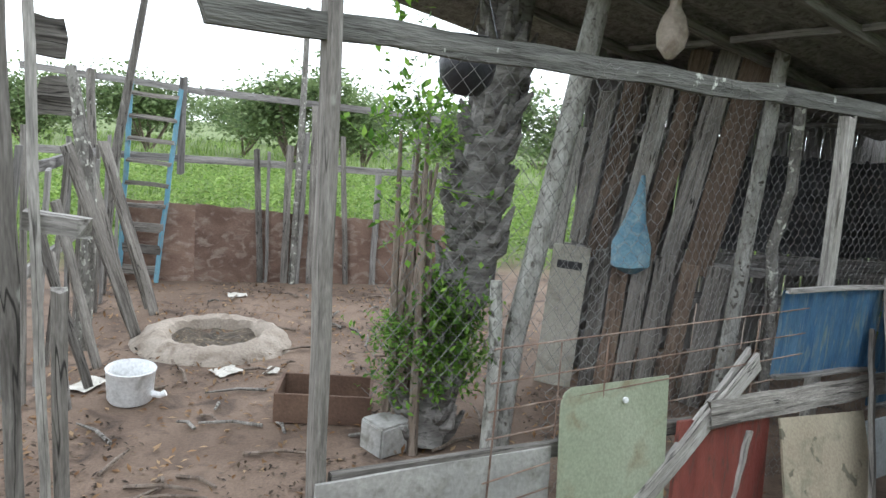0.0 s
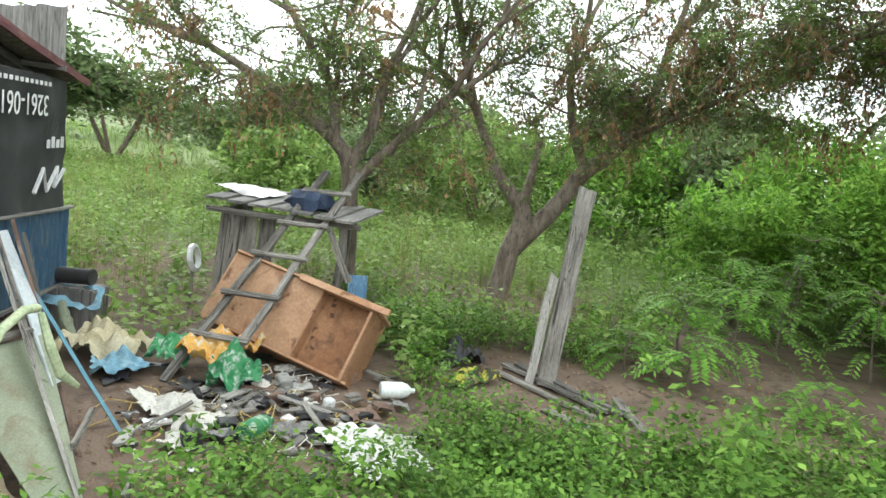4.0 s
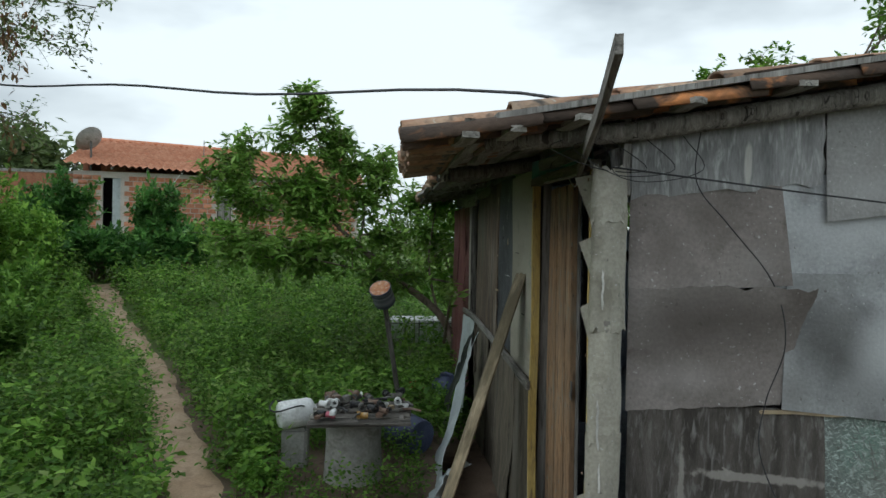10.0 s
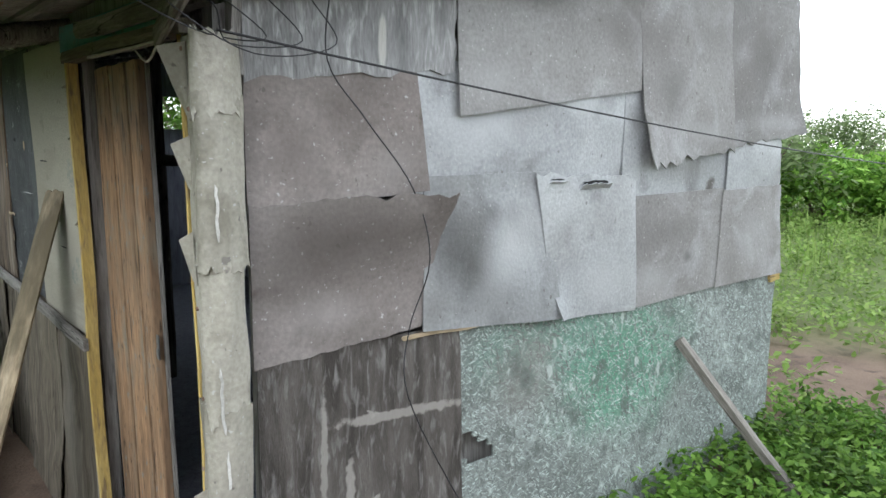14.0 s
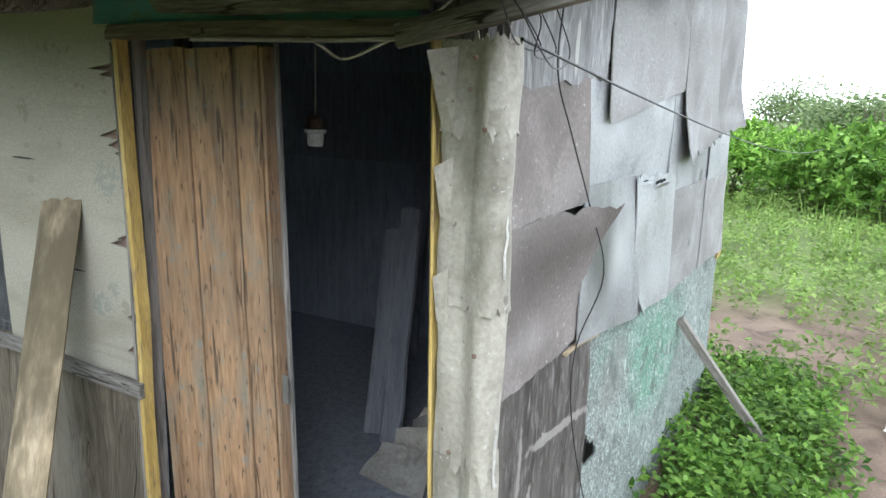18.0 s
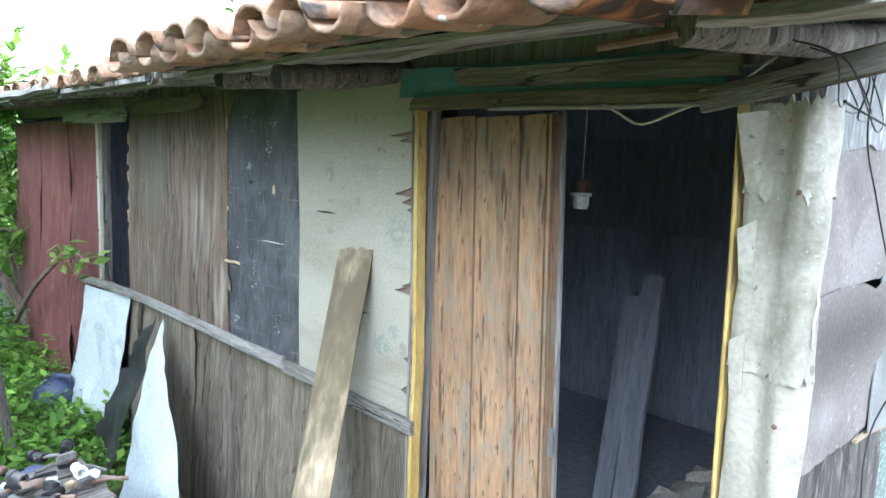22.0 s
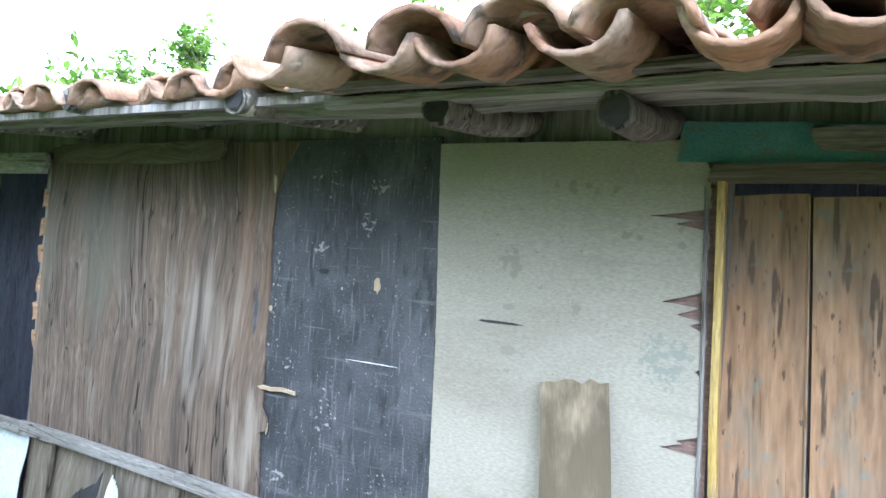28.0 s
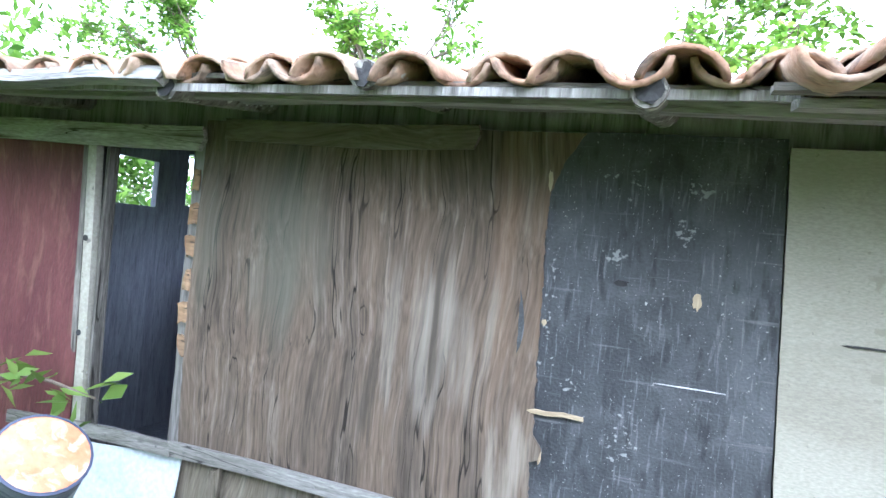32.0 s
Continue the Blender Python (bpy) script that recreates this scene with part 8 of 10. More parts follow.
def tree(name, at, limbs, label, seed, depth=3, first=1.2, leaf=0.05, per=26, cloud=0.22, mat=None, dead=0.0, droop=0.0, aspect=0.45, side_branches=0, low=1.75, bark=None):
    """A tree: limbs are polylines of (x, y, z, radius); each ends in grown branches."""
    rnd = random.Random(seed)
    t = thing(name, at, label, "tree")
    bm = bmesh.new()
    tips = []
    for limb in limbs:
        pts = [Vector(q[:3]) for q in limb]
        tube(flow(pts, 4), [limb[min(i // 4, len(limb) - 1)][3] * (1 - (i % 4) / 4) * 0.8 + limb[min(i // 4 + 1, len(limb) - 1)][3] * ((i % 4) / 4) * 0.8 for i in range(4 * (len(limb) - 1) + 1)], 10, 0.06, seed, True, bm)
        d = (pts[-1] - pts[-2]).normalized()
        for i in range(3):
            grow(bm, pts[-1], (d + Vector((rnd.uniform(-1, 1), rnd.uniform(-1, 1), rnd.uniform(-0.4, 0.6))) * 0.6).normalized(), limb[-1][3] * 0.8, first * rnd.uniform(0.8, 1.2), depth - 1, rnd, tips, droop)
        for a, b in zip(pts, pts[1:]):
            for i in range(side_branches if max(a.z, b.z) > low else 0):
                q = a.lerp(b, rnd.random())
                if q.z > low:
                    an = rnd.uniform(0, 6.28)
                    grow(bm, q, Vector((math.cos(an), math.sin(an), rnd.uniform(-0.35, 0.5))), 0.014, first * rnd.uniform(0.6, 1.0), 1, rnd, tips, droop, 0.7, 5)
        if len(pts) > 2:
            k = len(pts) // 2
            grow(bm, pts[k], (d + Vector((rnd.uniform(-1, 1), rnd.uniform(-1, 1), 0.4))).normalized(), limb[k][3] * 0.5, first * 0.8, depth - 2, rnd, tips, droop)
    part("trunk", bm, bark or M_bark, t, smooth=True)
    c = np.array([tuple(q) for q in tips])
    rng.shuffle(c)
    k = int(len(c) * (1 - dead))
    lv, tw = twigs(c[:k], per, cloud, 13, leaf, aspect, 0.1 + droop)
    part("crown", from_arrays("crown", *lv, mat or L_tree), mat or L_tree, t)
    if dead:
        dl, tw2 = twigs(c[k:], per, cloud, 11, leaf * 1.35, 0.36, 0.9, 0.5)
        part("dead_foliage", from_arrays("dead_foliage", *dl, L_dead), L_dead, t, "hanging dry brown leaves")
        tw = join(tw, tw2)
    part("twig_cluster", from_arrays("twig_cluster", *tw, bark or M_bark), bark or M_bark, t)["kind"] = "stuff"
    return t


tree("feathery_tree", (7.6, 1.7, 0), [
    [(7.62, 1.55, 0.0, 0.13), (7.5, 1.55, 0.9, 0.11), (7.44, 1.60, 1.5, 0.10), (7.44, 1.78, 1.75, 0.085), (7.46, 2.4, 2.15, 0.06), (7.45, 3.1, 2.5, 0.045)],
    [(7.44, 1.60, 1.5, 0.09), (7.48, 1.42, 1.9, 0.07), (7.55, 1.35, 2.4, 0.055), (7.63, 1.2, 2.85, 0.04)],
    [(7.44, 1.75, 1.75, 0.06), (7.5, 1.9, 2.3, 0.05), (7.4, 2.3, 2.9, 0.04)],
    [(7.44, 1.50, 1.4, 0.08), (7.48, 1.2, 1.75, 0.06), (7.5, 0.7, 2.3, 0.045)]],
    "small-leaved tree with twisted limbs and dry pods behind the hut", 5, 2, 1.05, 0.048, 4, 0.34, L_tree, 0.16, 0.05, side_branches=6, low=2.0)
tree("spreading_tree", (8.3, 0, 0), [
    [(8.24, 0.02, 0.0, 0.17), (8.33, -0.08, 0.74, 0.14), (8.42, -0.18, 1.2, 0.13), (8.45, 0.15, 1.6, 0.08), (8.5, 0.5, 2.3, 0.06)],
    [(8.33, -0.08, 0.75, 0.13), (8.45, -0.55, 1.35, 0.12), (8.52, -0.80, 1.75, 0.12), (8.58, -1.05, 1.95, 0.09), (8.65, -1.4, 2.5, 0.07), (8.6, -1.5, 3.2, 0.05)],
    [(8.52, -0.80, 1.75, 0.09), (8.55, -0.6, 2.2, 0.06), (8.6, -0.5, 2.8, 0.05), (8.7, -0.6, 3.3, 0.04)],
    [(8.56, -1.0, 1.95, 0.06), (8.4, -1.5, 2.35, 0.045), (8.0, -2.2, 2.75, 0.038), (7.4, -2.8, 3.2, 0.03), (6.6, -3.3, 3.7, 0.022)],
    [(8.58, -1.3, 2.3, 0.05), (8.7, -2.0, 2.75, 0.035), (8.9, -2.8, 3.0, 0.026), (8.6, -3.5, 3.1, 0.018)],
    [(7.4, -2.8, 3.2, 0.028), (6.7, -3.4, 3.35, 0.022), (5.8, -4.0, 3.15, 0.016), (5.1, -4.55, 2.85, 0.011)],
    [(6.6, -3.3, 3.7, 0.022), (5.8, -3.7, 3.8, 0.018), (5.0, -4.4, 3.75, 0.014), (4.3, -5.0, 3.6, 0.010)],
    [(5.8, -4.0, 3.15, 0.014), (5.0, -4.7, 3.2, 0.011), (4.4, -5.3, 3.15, 0.008)]],
    "wide spreading tree with feathery leaves and hanging dry brown pods", 9, 2, 1.1, 0.048, 5, 0.36, L_tree, 0.20, 0.10, side_branches=6, low=2.2)

# ---- bushes ----
def bush(name, middle, radii, n, label, mat, leaf=0.055, per=45, sub=0.17, seed=0, aspect=0.5, group=""):
    g = float(ground_z(middle[0], middle[1]))
    middle = (middle[0], middle[1], middle[2] + g)
    t = thing(name, (middle[0], middle[1], g), label, "bush", group)
    rnd = random.Random(seed)
    bm = bmesh.new()
    for k in range(7):
        a = rnd.uniform(0, 6.28)
        tip = Vector((middle[0] + math.cos(a) * radii[0] * 0.6, middle[1] + math.sin(a) * radii[1] * 0.6, middle[2] + radii[2] * rnd.uniform(0.2, 0.7)))
        base = Vector((middle[0] + rnd.uniform(-0.15, 0.15), middle[1] + rnd.uniform(-0.15, 0.15), g))
        tube([base, base.lerp(tip, 0.5) + Vector((0, 0, 0.1)), tip], [0.03, 0.02, 0.008], 6, 0.1, k, True, bm)
    part("branch_cluster", bm, M_bark, t, smooth=True)["kind"] = "stuff"
    v, f = leaves(np.concatenate([clumps(n, middle, radii, sub * 0.7, int(per * 0.42)), clumps(n // 2, middle, [q * 1.12 for q in radii], sub * 0.45, int(per * 0.3), 0.9)]), leaf * 1.5, aspect, 0.1, 0.55)
    shell = clumps(max(20, n // 2), middle, [q * 1.05 for q in radii], 0.05, 1, 0.85)
    shoots, stalk = twigs(shell[shell[:, 2] > middle[2] - 0.2 * radii[2]], 2, max(0.28, radii[2] * 0.32), 9, leaf * 1.6, aspect, -0.7, -0.05)
    v, f = join((v, f), shoots, stalk)
    part("foliage", from_arrays("foliage", v, f, mat), mat, t)
    return t


bush("leafy_bush", (8.7, -10.2, 1.4), (2.5, 2.0, 1.6), 700, "big rounded green bush beside the path", L_thicket, 0.07, 60, 0.24, 1)
bush("leafy_bush", (7.2, -11.3, 0.8), (1.2, 1.3, 1.0), 420, "green bush with yellowing leaves beside the path", L_thicket, 0.07, 52, 0.2, 2)
bush("leafy_bush", (9.6, -5.3, 0.9), (1.5, 1.1, 1.25), 480, "tangled light green bush", L_thicket, 0.06, 56, 0.2, 3)
bush("leafy_bush", (7.5, -5.9, 0.8), (1.3, 1.1, 1.05), 460, "low tangled green bush", L_thicket, 0.055, 54, 0.18, 4)
bush("leafy_bush", (10.3, -3.2, 0.75), (1.0, 0.8, 0.9), 260, "tangled light green bush behind bare earth", L_thicket, 0.06, 50, 0.17, 5)
bush("leafy_bush", (12.0, -5.2, 1.2), (2.0, 1.6, 1.4), 420, "tall green bush behind the thicket", L_thicket, 0.08, 50, 0.24, 6)
bush("leafy_bush", (12.3, -10.5, 2.2), (2.8, 2.2, 2.5), 620, "tall brown-green bush behind the thicket", L_tree, 0.085, 50, 0.28, 7)
bush("leafy_bush", (18.0, 0.5, 1.0), (2.2, 1.8, 1.4), 260, "green bush in the meadow", L_grass, 0.10, 45, 0.26, 8)
bush("leafy_bush", (16.5, -2.5, 1.0), (2.2, 1.6, 1.4), 260, "green bush in the meadow", L_bush, 0.10, 45, 0.26, 9)
bush("leafy_bush", (14.0, 4.2, 0.7), (1.6, 1.2, 0.9), 220, "light green shrub in the meadow", L_grass, 0.09, 40, 0.22, 10)
bush("leafy_bush", (-16.5, -3.6, 0.55), (2.4, 2.4, 0.85), 420, "big round green bush beyond the field", L_bush, 0.11, 48, 0.26, 50)
bush("leafy_bush", (-17.0, -7.0, 0.5), (2.2, 2.0, 0.8), 300, "round green bush beyond the field", L_bush, 0.11, 45, 0.26, 51)
bush("leafy_bush", (-13.8, -0.6, 0.6), (2.0, 1.6, 0.9), 240, "low green bush beyond the field", L_weed, 0.11, 45, 0.24, 52)
for k, (x, y, r, h, mt_) in enumerate(((5.3, -4.9, 0.5, 0.42, L_weed), (4.9, -3.6, 0.35, 0.3, L_bush), (5.2, -6.2, 0.55, 0.45, L_bush), (6.4, -7.4, 0.7, 0.6, L_weed), (4.6, -7.6, 0.5, 0.4, L_weed), (7.0, -8.7, 0.8, 0.7, L_bush), (8.6, -7.0, 0.9, 0.8, L_weed), (5.4, -9.4, 0.6, 0.5, L_bush), (4.1, -5.2, 0.4, 0.35, L_bush), (7.2, -5.0, 0.6, 0.6, L_grass))):
    bush("wild_shrub", (x, y, h), (r, r * 0.9, h), 110, "small leafy shrub among the weeds", mt_, 0.055, 40, 0.11, 70 + k, 0.5, "shrubs among the weeds")
for k, (x, y, z, r) in enumerate(((6.85, -14.3, 0.95, 0.42), (5.0, -14.2, 0.85, 0.40), (4.3, -14.0, 0.50, 0.36), (7.5, -14.6, 0.8, 0.5), (5.95, -13.8, 0.42, 0.55), (5.0, -13.6, 0.40, 0.45), (6.6, -13.6, 0.45, 0.5))):
    bush("coffee_bush", (x, y, z), (r, r, z * 0.88), 100, "dark glossy-leaved bush before the brick house", L_dark, 0.095, 34, 0.15, 20 + k, 0.42, "bushes before the house")
bush("yard_bush", (1.42, 3.62, 0.42), (0.26, 0.24, 0.38), 110, "small green shrub at the foot of the palm", L_weed, 0.026, 60, 0.075, 30)
bush("climbing_vine", (1.27, 3.55, 1.3), (0.18, 0.22, 0.9), 40, "climbing vine with light green leaves", L_bush, 0.034, 22, 0.10, 31)


def fern(x, y, h, label, seed, fronds=16, reach=0.55, leaflet=0.085):
    """A young plant with compound leaves: paired leaflets along each arching stalk."""
    rnd = random.Random(seed)
    g = float(ground_z(x, y))
    t = thing("feathery_seedling", (x, y, g), label, "plant", "feathery seedlings")
    bm = bmesh.new()
    top = Vector((x + rnd.uniform(-0.06, 0.06), y + rnd.uniform(-0.06, 0.06), g + h))
    stem = flow([(x, y, g), Vector((x, y, g)).lerp(top, 0.5) + Vector((0.02, 0.02, 0)), top], 5)
    tube(stem, [0.016 - 0.0011 * i for i in range(len(stem))], 6, 0.1, seed, True, bm)
    vs = []
    for k in range(fronds):
        a = k * 2.4 + rnd.uniform(-0.4, 0.4)
        p0 = stem[min(len(stem) - 1, 3 + int(rnd.random() * (len(stem) - 3)))]
        ln, lift = reach * rnd.uniform(0.7, 1.15), rnd.uniform(0.25, 0.75)
        d = Vector((math.cos(a), math.sin(a), 0))
        line_ = [p0 + d * ln * q + Vector((0, 0, ln * (lift * q - 0.75 * q * q))) for q in (0, 0.25, 0.5, 0.75, 1.0)]
        tube(line_, [0.005, 0.004, 0.003, 0.002, 0.001], 4, 0, 1, False, bm)
        curve = flow(line_, 4)
        side = d.cross(Vector((0, 0, 1)))
        for i in range(3, len(curve) - 1):
            f = (curve[i + 1] - curve[i]).normalized()
            w = leaflet * (1.1 - 0.5 * abs(i / len(curve) - 0.45)) * rnd.uniform(0.85, 1.15)
            for sg in (-1, 1):
                o = (side * sg + f * 0.45 + Vector((0, 0, rnd.uniform(-0.35, 0.1)))).normalized()
                m, b = curve[i] + o * w * 0.5, curve[i] + o * w
                vs.append((curve[i], m + f * w * 0.20, b, m - f * w * 0.20))
    part("stem", bm, M_bark, t)
    v = np.array([[tuple(q) for q in r] for r in vs]).reshape(-1, 3)
    k4 = np.arange(len(vs))[:, None] * 4
    part("fronds", from_arrays("fronds", v, np.concatenate([k4 + [0, 1, 2], k4 + [0, 2, 3]], 1).reshape(-1, 3), L_frond), L_frond, t)


for k, (x, y, h, n, r) in enumerate(((6.7, -1.75, 0.45, 18, 0.55), (7.0, -1.25, 0.35, 14, 0.5), (7.6, -2.4, 0.75, 26, 0.6), (8.3, -3.1, 1.05, 30, 0.7), (8.1, -2.0, 0.6, 20, 0.6), (6.2, -2.6, 0.3, 12, 0.4), (9.2, -3.6, 1.3, 30, 0.75), (8.9, -2.7, 1.0, 26, 0.7), (7.9, -3.9, 0.9, 26, 0.65), (9.6, -4.6, 1.6, 34, 0.8))):
    fern(x, y, h, "young plant with feathery compound leaves", 60 + k, n, r)


# ---- palms ----
def palm_fronds(x, y, z, n, ln, seed, up=(-0.5, 0.9)):
    rnd = random.Random(seed)
    vs = []
    bm = bmesh.new()
    for k in range(n):
        a = rnd.uniform(0, 6.28)
        e = rnd.uniform(*up)
        pts = []
        for i in range(13):
            q = i / 12
            pts.append(Vector((x + math.cos(a) * ln * q * math.cos(e * (1 - q)), y + math.sin(a) * ln * q * math.cos(e * (1 - q)), z + ln * (math.sin(e) * q - 0.75 * q * q))))
        tube(pts[::3], [0.02, 0.015, 0.010, 0.006, 0.003], 5, 0, 1, True, bm)
        for i in range(2, 12):
            for j in range(3):
                p = pts[i].lerp(pts[i + 1], j / 3)
                d0 = (pts[i + 1] - pts[i]).normalized()
                s0 = d0.cross(Vector((0, 0, 1))).normalized()
                for s in (-1, 1):
                    w = ln * 0.32 * math.sin(math.pi * min(0.95, 0.2 + 0.7 * i / 12)) * rnd.uniform(0.8, 1.1)
                    d = (s0 * s + d0 * 0.55 - Vector((0, 0, 0.45))).normalized()
                    b = p + d * w
                    mid = p + d * w * 0.5 + Vector((0, 0, 0.04))
                    vs.append((p, mid + d0 * 0.014, b, mid - d0 * 0.014))
    v = np.array([[tuple(q) for q in r] for r in vs]).reshape(-1, 3)
    k4 = np.arange(len(vs))[:, None] * 4
    return bm, from_arrays("fronds", v, np.concatenate([k4 + [0, 1, 2], k4 + [0, 2, 3]], 1).reshape(-1, 3), L_palm)


def palm(at, path, radii, label, seed, n=26, ln=1.9, scars=True, up=(-0.5, 0.9)):
    t = thing("palm_tree", at, label, "palm")
    bm = tube(path, radii, 14, 0.10, seed)
    part("trunk", bm, M_palm, t, smooth=True)
    top = path[-1]
    bm, me = palm_fronds(*top, n, ln, seed, up)
    part("frond_stalks", bm, M_palm, t)["kind"] = "stuff"
    part("fronds", me, L_palm, t)
    if scars:
        rnd = random.Random(seed)
        for k in range(150):
            q = rnd.uniform(0.02, 0.98)
            i = min(int(q * (len(path) - 1)), len(path) - 2)
            p = Vector(path[i]).lerp(Vector(path[i + 1]), q * (len(path) - 1) - i)
            r = radii[i]
            a = rnd.uniform(0, 6.28)
            o = Vector((math.cos(a), math.sin(a), 0))
            part("leaf_base", tube([p + o * r * 0.7, p + o * (r + 0.025) + Vector((0, 0, 0.05)), p + o * (r + rnd.uniform(0.04, 0.09)) + Vector((0, 0, rnd.uniform(0.09, 0.18)))], [0.042, 0.034, 0.010], 6, 0.2, k), M_palm, t)
    return t


palm((1.47, 3.66, 0), [(1.40, 3.55, 0), (1.44, 3.62, 0.25), (1.52, 3.72, 0.55), (1.66, 3.78, 0.9), (1.72, 3.85, 1.4), (1.80, 3.92, 1.95), (1.90, 3.95, 2.75)], [0.13, 0.12, 0.13, 0.15, 0.13, 0.12, 0.10], "rough-barked palm stem inside the yard", 3, 13, 1.1, True, (0.35, 1.1))
palm((10.6, -6.6, 0), [(10.6, -6.6, 0), (10.62, -6.6, 2.0), (10.62, -6.55, 4.2)], [0.15, 0.12, 0.14], "palm with drooping fronds beyond the thicket", 4, 36, 1.75, False, (-0.2, 1.1))

# ---- fruit tree, banana and things beside the path ----
L_fruit = leafy("glossy_fruit_leaves", (0.09, 0.19, 0.028), (0.19, 0.335, 0.06), (0.34, 0.50, 0.13), rough=0.4)
fruit = tree("fruit_tree", (-0.35, -8.3, 0), [
    [(-0.43, -8.3, 0.0, 0.075), (-0.40, -8.3, 0.35, 0.065), (-0.2, -8.35, 0.75, 0.055), (0.3, -8.4, 1.12, 0.045), (0.75, -8.42, 1.5, 0.035), (1.12, -8.45, 1.85, 0.028)],
    [(1.12, -8.45, 1.85, 0.020), (0.98, -8.5, 2.1, 0.017), (1.1, -8.5, 2.4, 0.013), (1.28, -8.5, 2.78, 0.008)],
    [(1.12, -8.45, 1.85, 0.020), (1.5, -8.4, 2.0, 0.016), (1.9, -8.4, 2.25, 0.010)],
    [(1.12, -8.45, 1.85, 0.016), (1.6, -8.7, 1.85, 0.012), (2.0, -8.8, 1.95, 0.008)],
    [(0.75, -8.42, 1.5, 0.022), (0.70, -8.6, 1.95, 0.016), (0.85, -8.6, 2.4, 0.009)],
    [(0.3, -8.4, 1.12, 0.024), (0.8, -8.2, 1.25, 0.016), (1.25, -8.1, 1.35, 0.009)],
    [(0.75, -8.42, 1.5, 0.018), (1.3, -8.3, 1.55, 0.013), (1.75, -8.3, 1.6, 0.008)],
    [(0.3, -8.4, 1.12, 0.022), (0.25, -8.6, 1.6, 0.015), (0.35, -8.7, 2.0, 0.008)],
    [(-0.2, -8.35, 0.75, 0.024), (-0.1, -8.6, 1.3, 0.016), (-0.15, -8.7, 1.8, 0.009)]],
    "small fruit tree with glossy leaves on bent branches beside the shack", 12, 2, 0.42, 0.105, 2, 0.24, L_fruit, 0.0, 0.10, 0.40, side_branches=1, low=1.0)
v, f = leaves(np.concatenate([clumps(44, (0.95, -8.4, 1.4), (0.8, 0.5, 0.40), 0.15, 9, 0.1), clumps(30, (1.25, -8.45, 2.15), (0.8, 0.4, 0.42), 0.16, 7, 0.1), clumps(26, (0.6, -8.45, 1.9), (0.6, 0.4, 0.4), 0.16, 7, 0.1), clumps(20, (0.2, -8.4, 1.35), (0.5, 0.5, 0.4), 0.14, 8, 0.1), clumps(14, (1.75, -8.5, 2.2), (0.4, 0.4, 0.35), 0.14, 6, 0.1)]), 0.105, 0.42, 0.25, 0.5)
part("leaf_mass", from_arrays("leaf_mass", v, f, L_fruit), L_fruit, fruit)["kind"] = "stuff"
bough = flow([(-0.28, -8.2, 0.40), (-0.27, -7.7, 0.72), (-0.25, -7.1, 0.98), (-0.25, -6.7, 1.12), (-0.25, -6.35, 1.10)], 5)
part("bough", tube(bough, [0.022 - 0.0009 * i for i in range(len(bough))], 7, 0.06, 3), M_bark, fruit, smooth=True)
v, f = leaves(np.array([tuple(q) for q in bough[12:]]).repeat(4, 0) + rng.normal(0, 0.035, (len(bough[12:]) * 4, 3)), 0.10, 0.45, 0.1, 0.4)
part("bough_leaf_mass", from_arrays("bough_leaf_mass", v, f, L_grass), L_grass, fruit, "bright young leaves")["kind"] = "stuff"
bush("leafy_bush", (-4.2, -11.2, 1.6), (1.7, 1.0, 1.7), 220, "bright green bush behind the shack", L_weed, 0.09, 34, 0.2, 41)
bush("leafy_bush", (-0.8, -9.6, 1.1), (0.8, 0.7, 1.1), 130, "light green bush behind the fruit tree", L_bush, 0.08, 26, 0.16, 40)
tree("leafy_tree", (-4.3, -7.5, 0), [
    [(-4.4, -7.4, 0.0, 0.10), (-4.3, -7.4, 1.4, 0.08), (-4.1, -7.3, 2.6, 0.05)],
    [(-4.3, -7.4, 1.4, 0.06), (-4.5, -8.6, 2.5, 0.04), (-4.4, -9.4, 3.0, 0.03)],
    [(-4.3, -7.4, 1.5, 0.06), (-4.2, -6.0, 2.5, 0.04), (-4.0, -5.2, 2.95, 0.025)]],
    "tree whose leafy tips rise behind the shack roof", 14, 3, 0.75, 0.085, 1, 0.22, L_bush, 0.0, 0.0, 0.5)
ban = thing("banana_plant", (-0.7, -10.6, 0), "young banana plant with yellow-green leaves", "plant")
for k in range(7):
    a = k * 0.9
    p = Vector((-0.7, -10.6, 0.2))
    d = Vector((math.cos(a), math.sin(a), 0))
    part("leaf", sheet(p - d.cross(Vector((0, 0, 1))) * 0.06, p + d.cross(Vector((0, 0, 1))) * 0.06, p + d * 0.5 + Vector((0, 0, 0.9)) + d.cross(Vector((0, 0, 1))) * 0.09, p + d * 0.5 + Vector((0, 0, 0.9)) - d.cross(Vector((0, 0, 1))) * 0.09, 3, 8, 0.003, seed=k, bulge=0.04), L_grass, ban, smooth=True)

tank = thing("white_tank", (-0.15, -9.9, 0), "white plastic tank in a thin dark metal cage", "tank")
part("tank", block(1.0, 0.6, 0.42, 0.03), M_white_plastic, tank, "", pose(-0.15, -10.1, 0.03, 0, 0, 3))
for k in range(6):
    x = -0.65 + 0.2 * k
    part("cage_bar", tube([(x, -9.77, 0.0), (x, -9.77, 0.46)], 0.008, 6), M_wire, tank)
for z in (0.12, 0.42):
    part("cage_rail", tube([(-0.68, -9.765, z), (0.38, -9.745, z)], 0.008, 6), M_wire, tank)
stake = thing("can_on_stake", (0.22, -6.0, 0), "rusty striped tin can stuck on a tilted stake", "can")
plank("stake", (0.22, -6.02, 0), (0.40, -5.83, 1.10), 0.05, 0.035, M_grey_wood, stake, seed=601)
mc = span_pose((0.395, -5.845, 1.09), (0.445, -5.73, 1.235), (1, 0, 0))
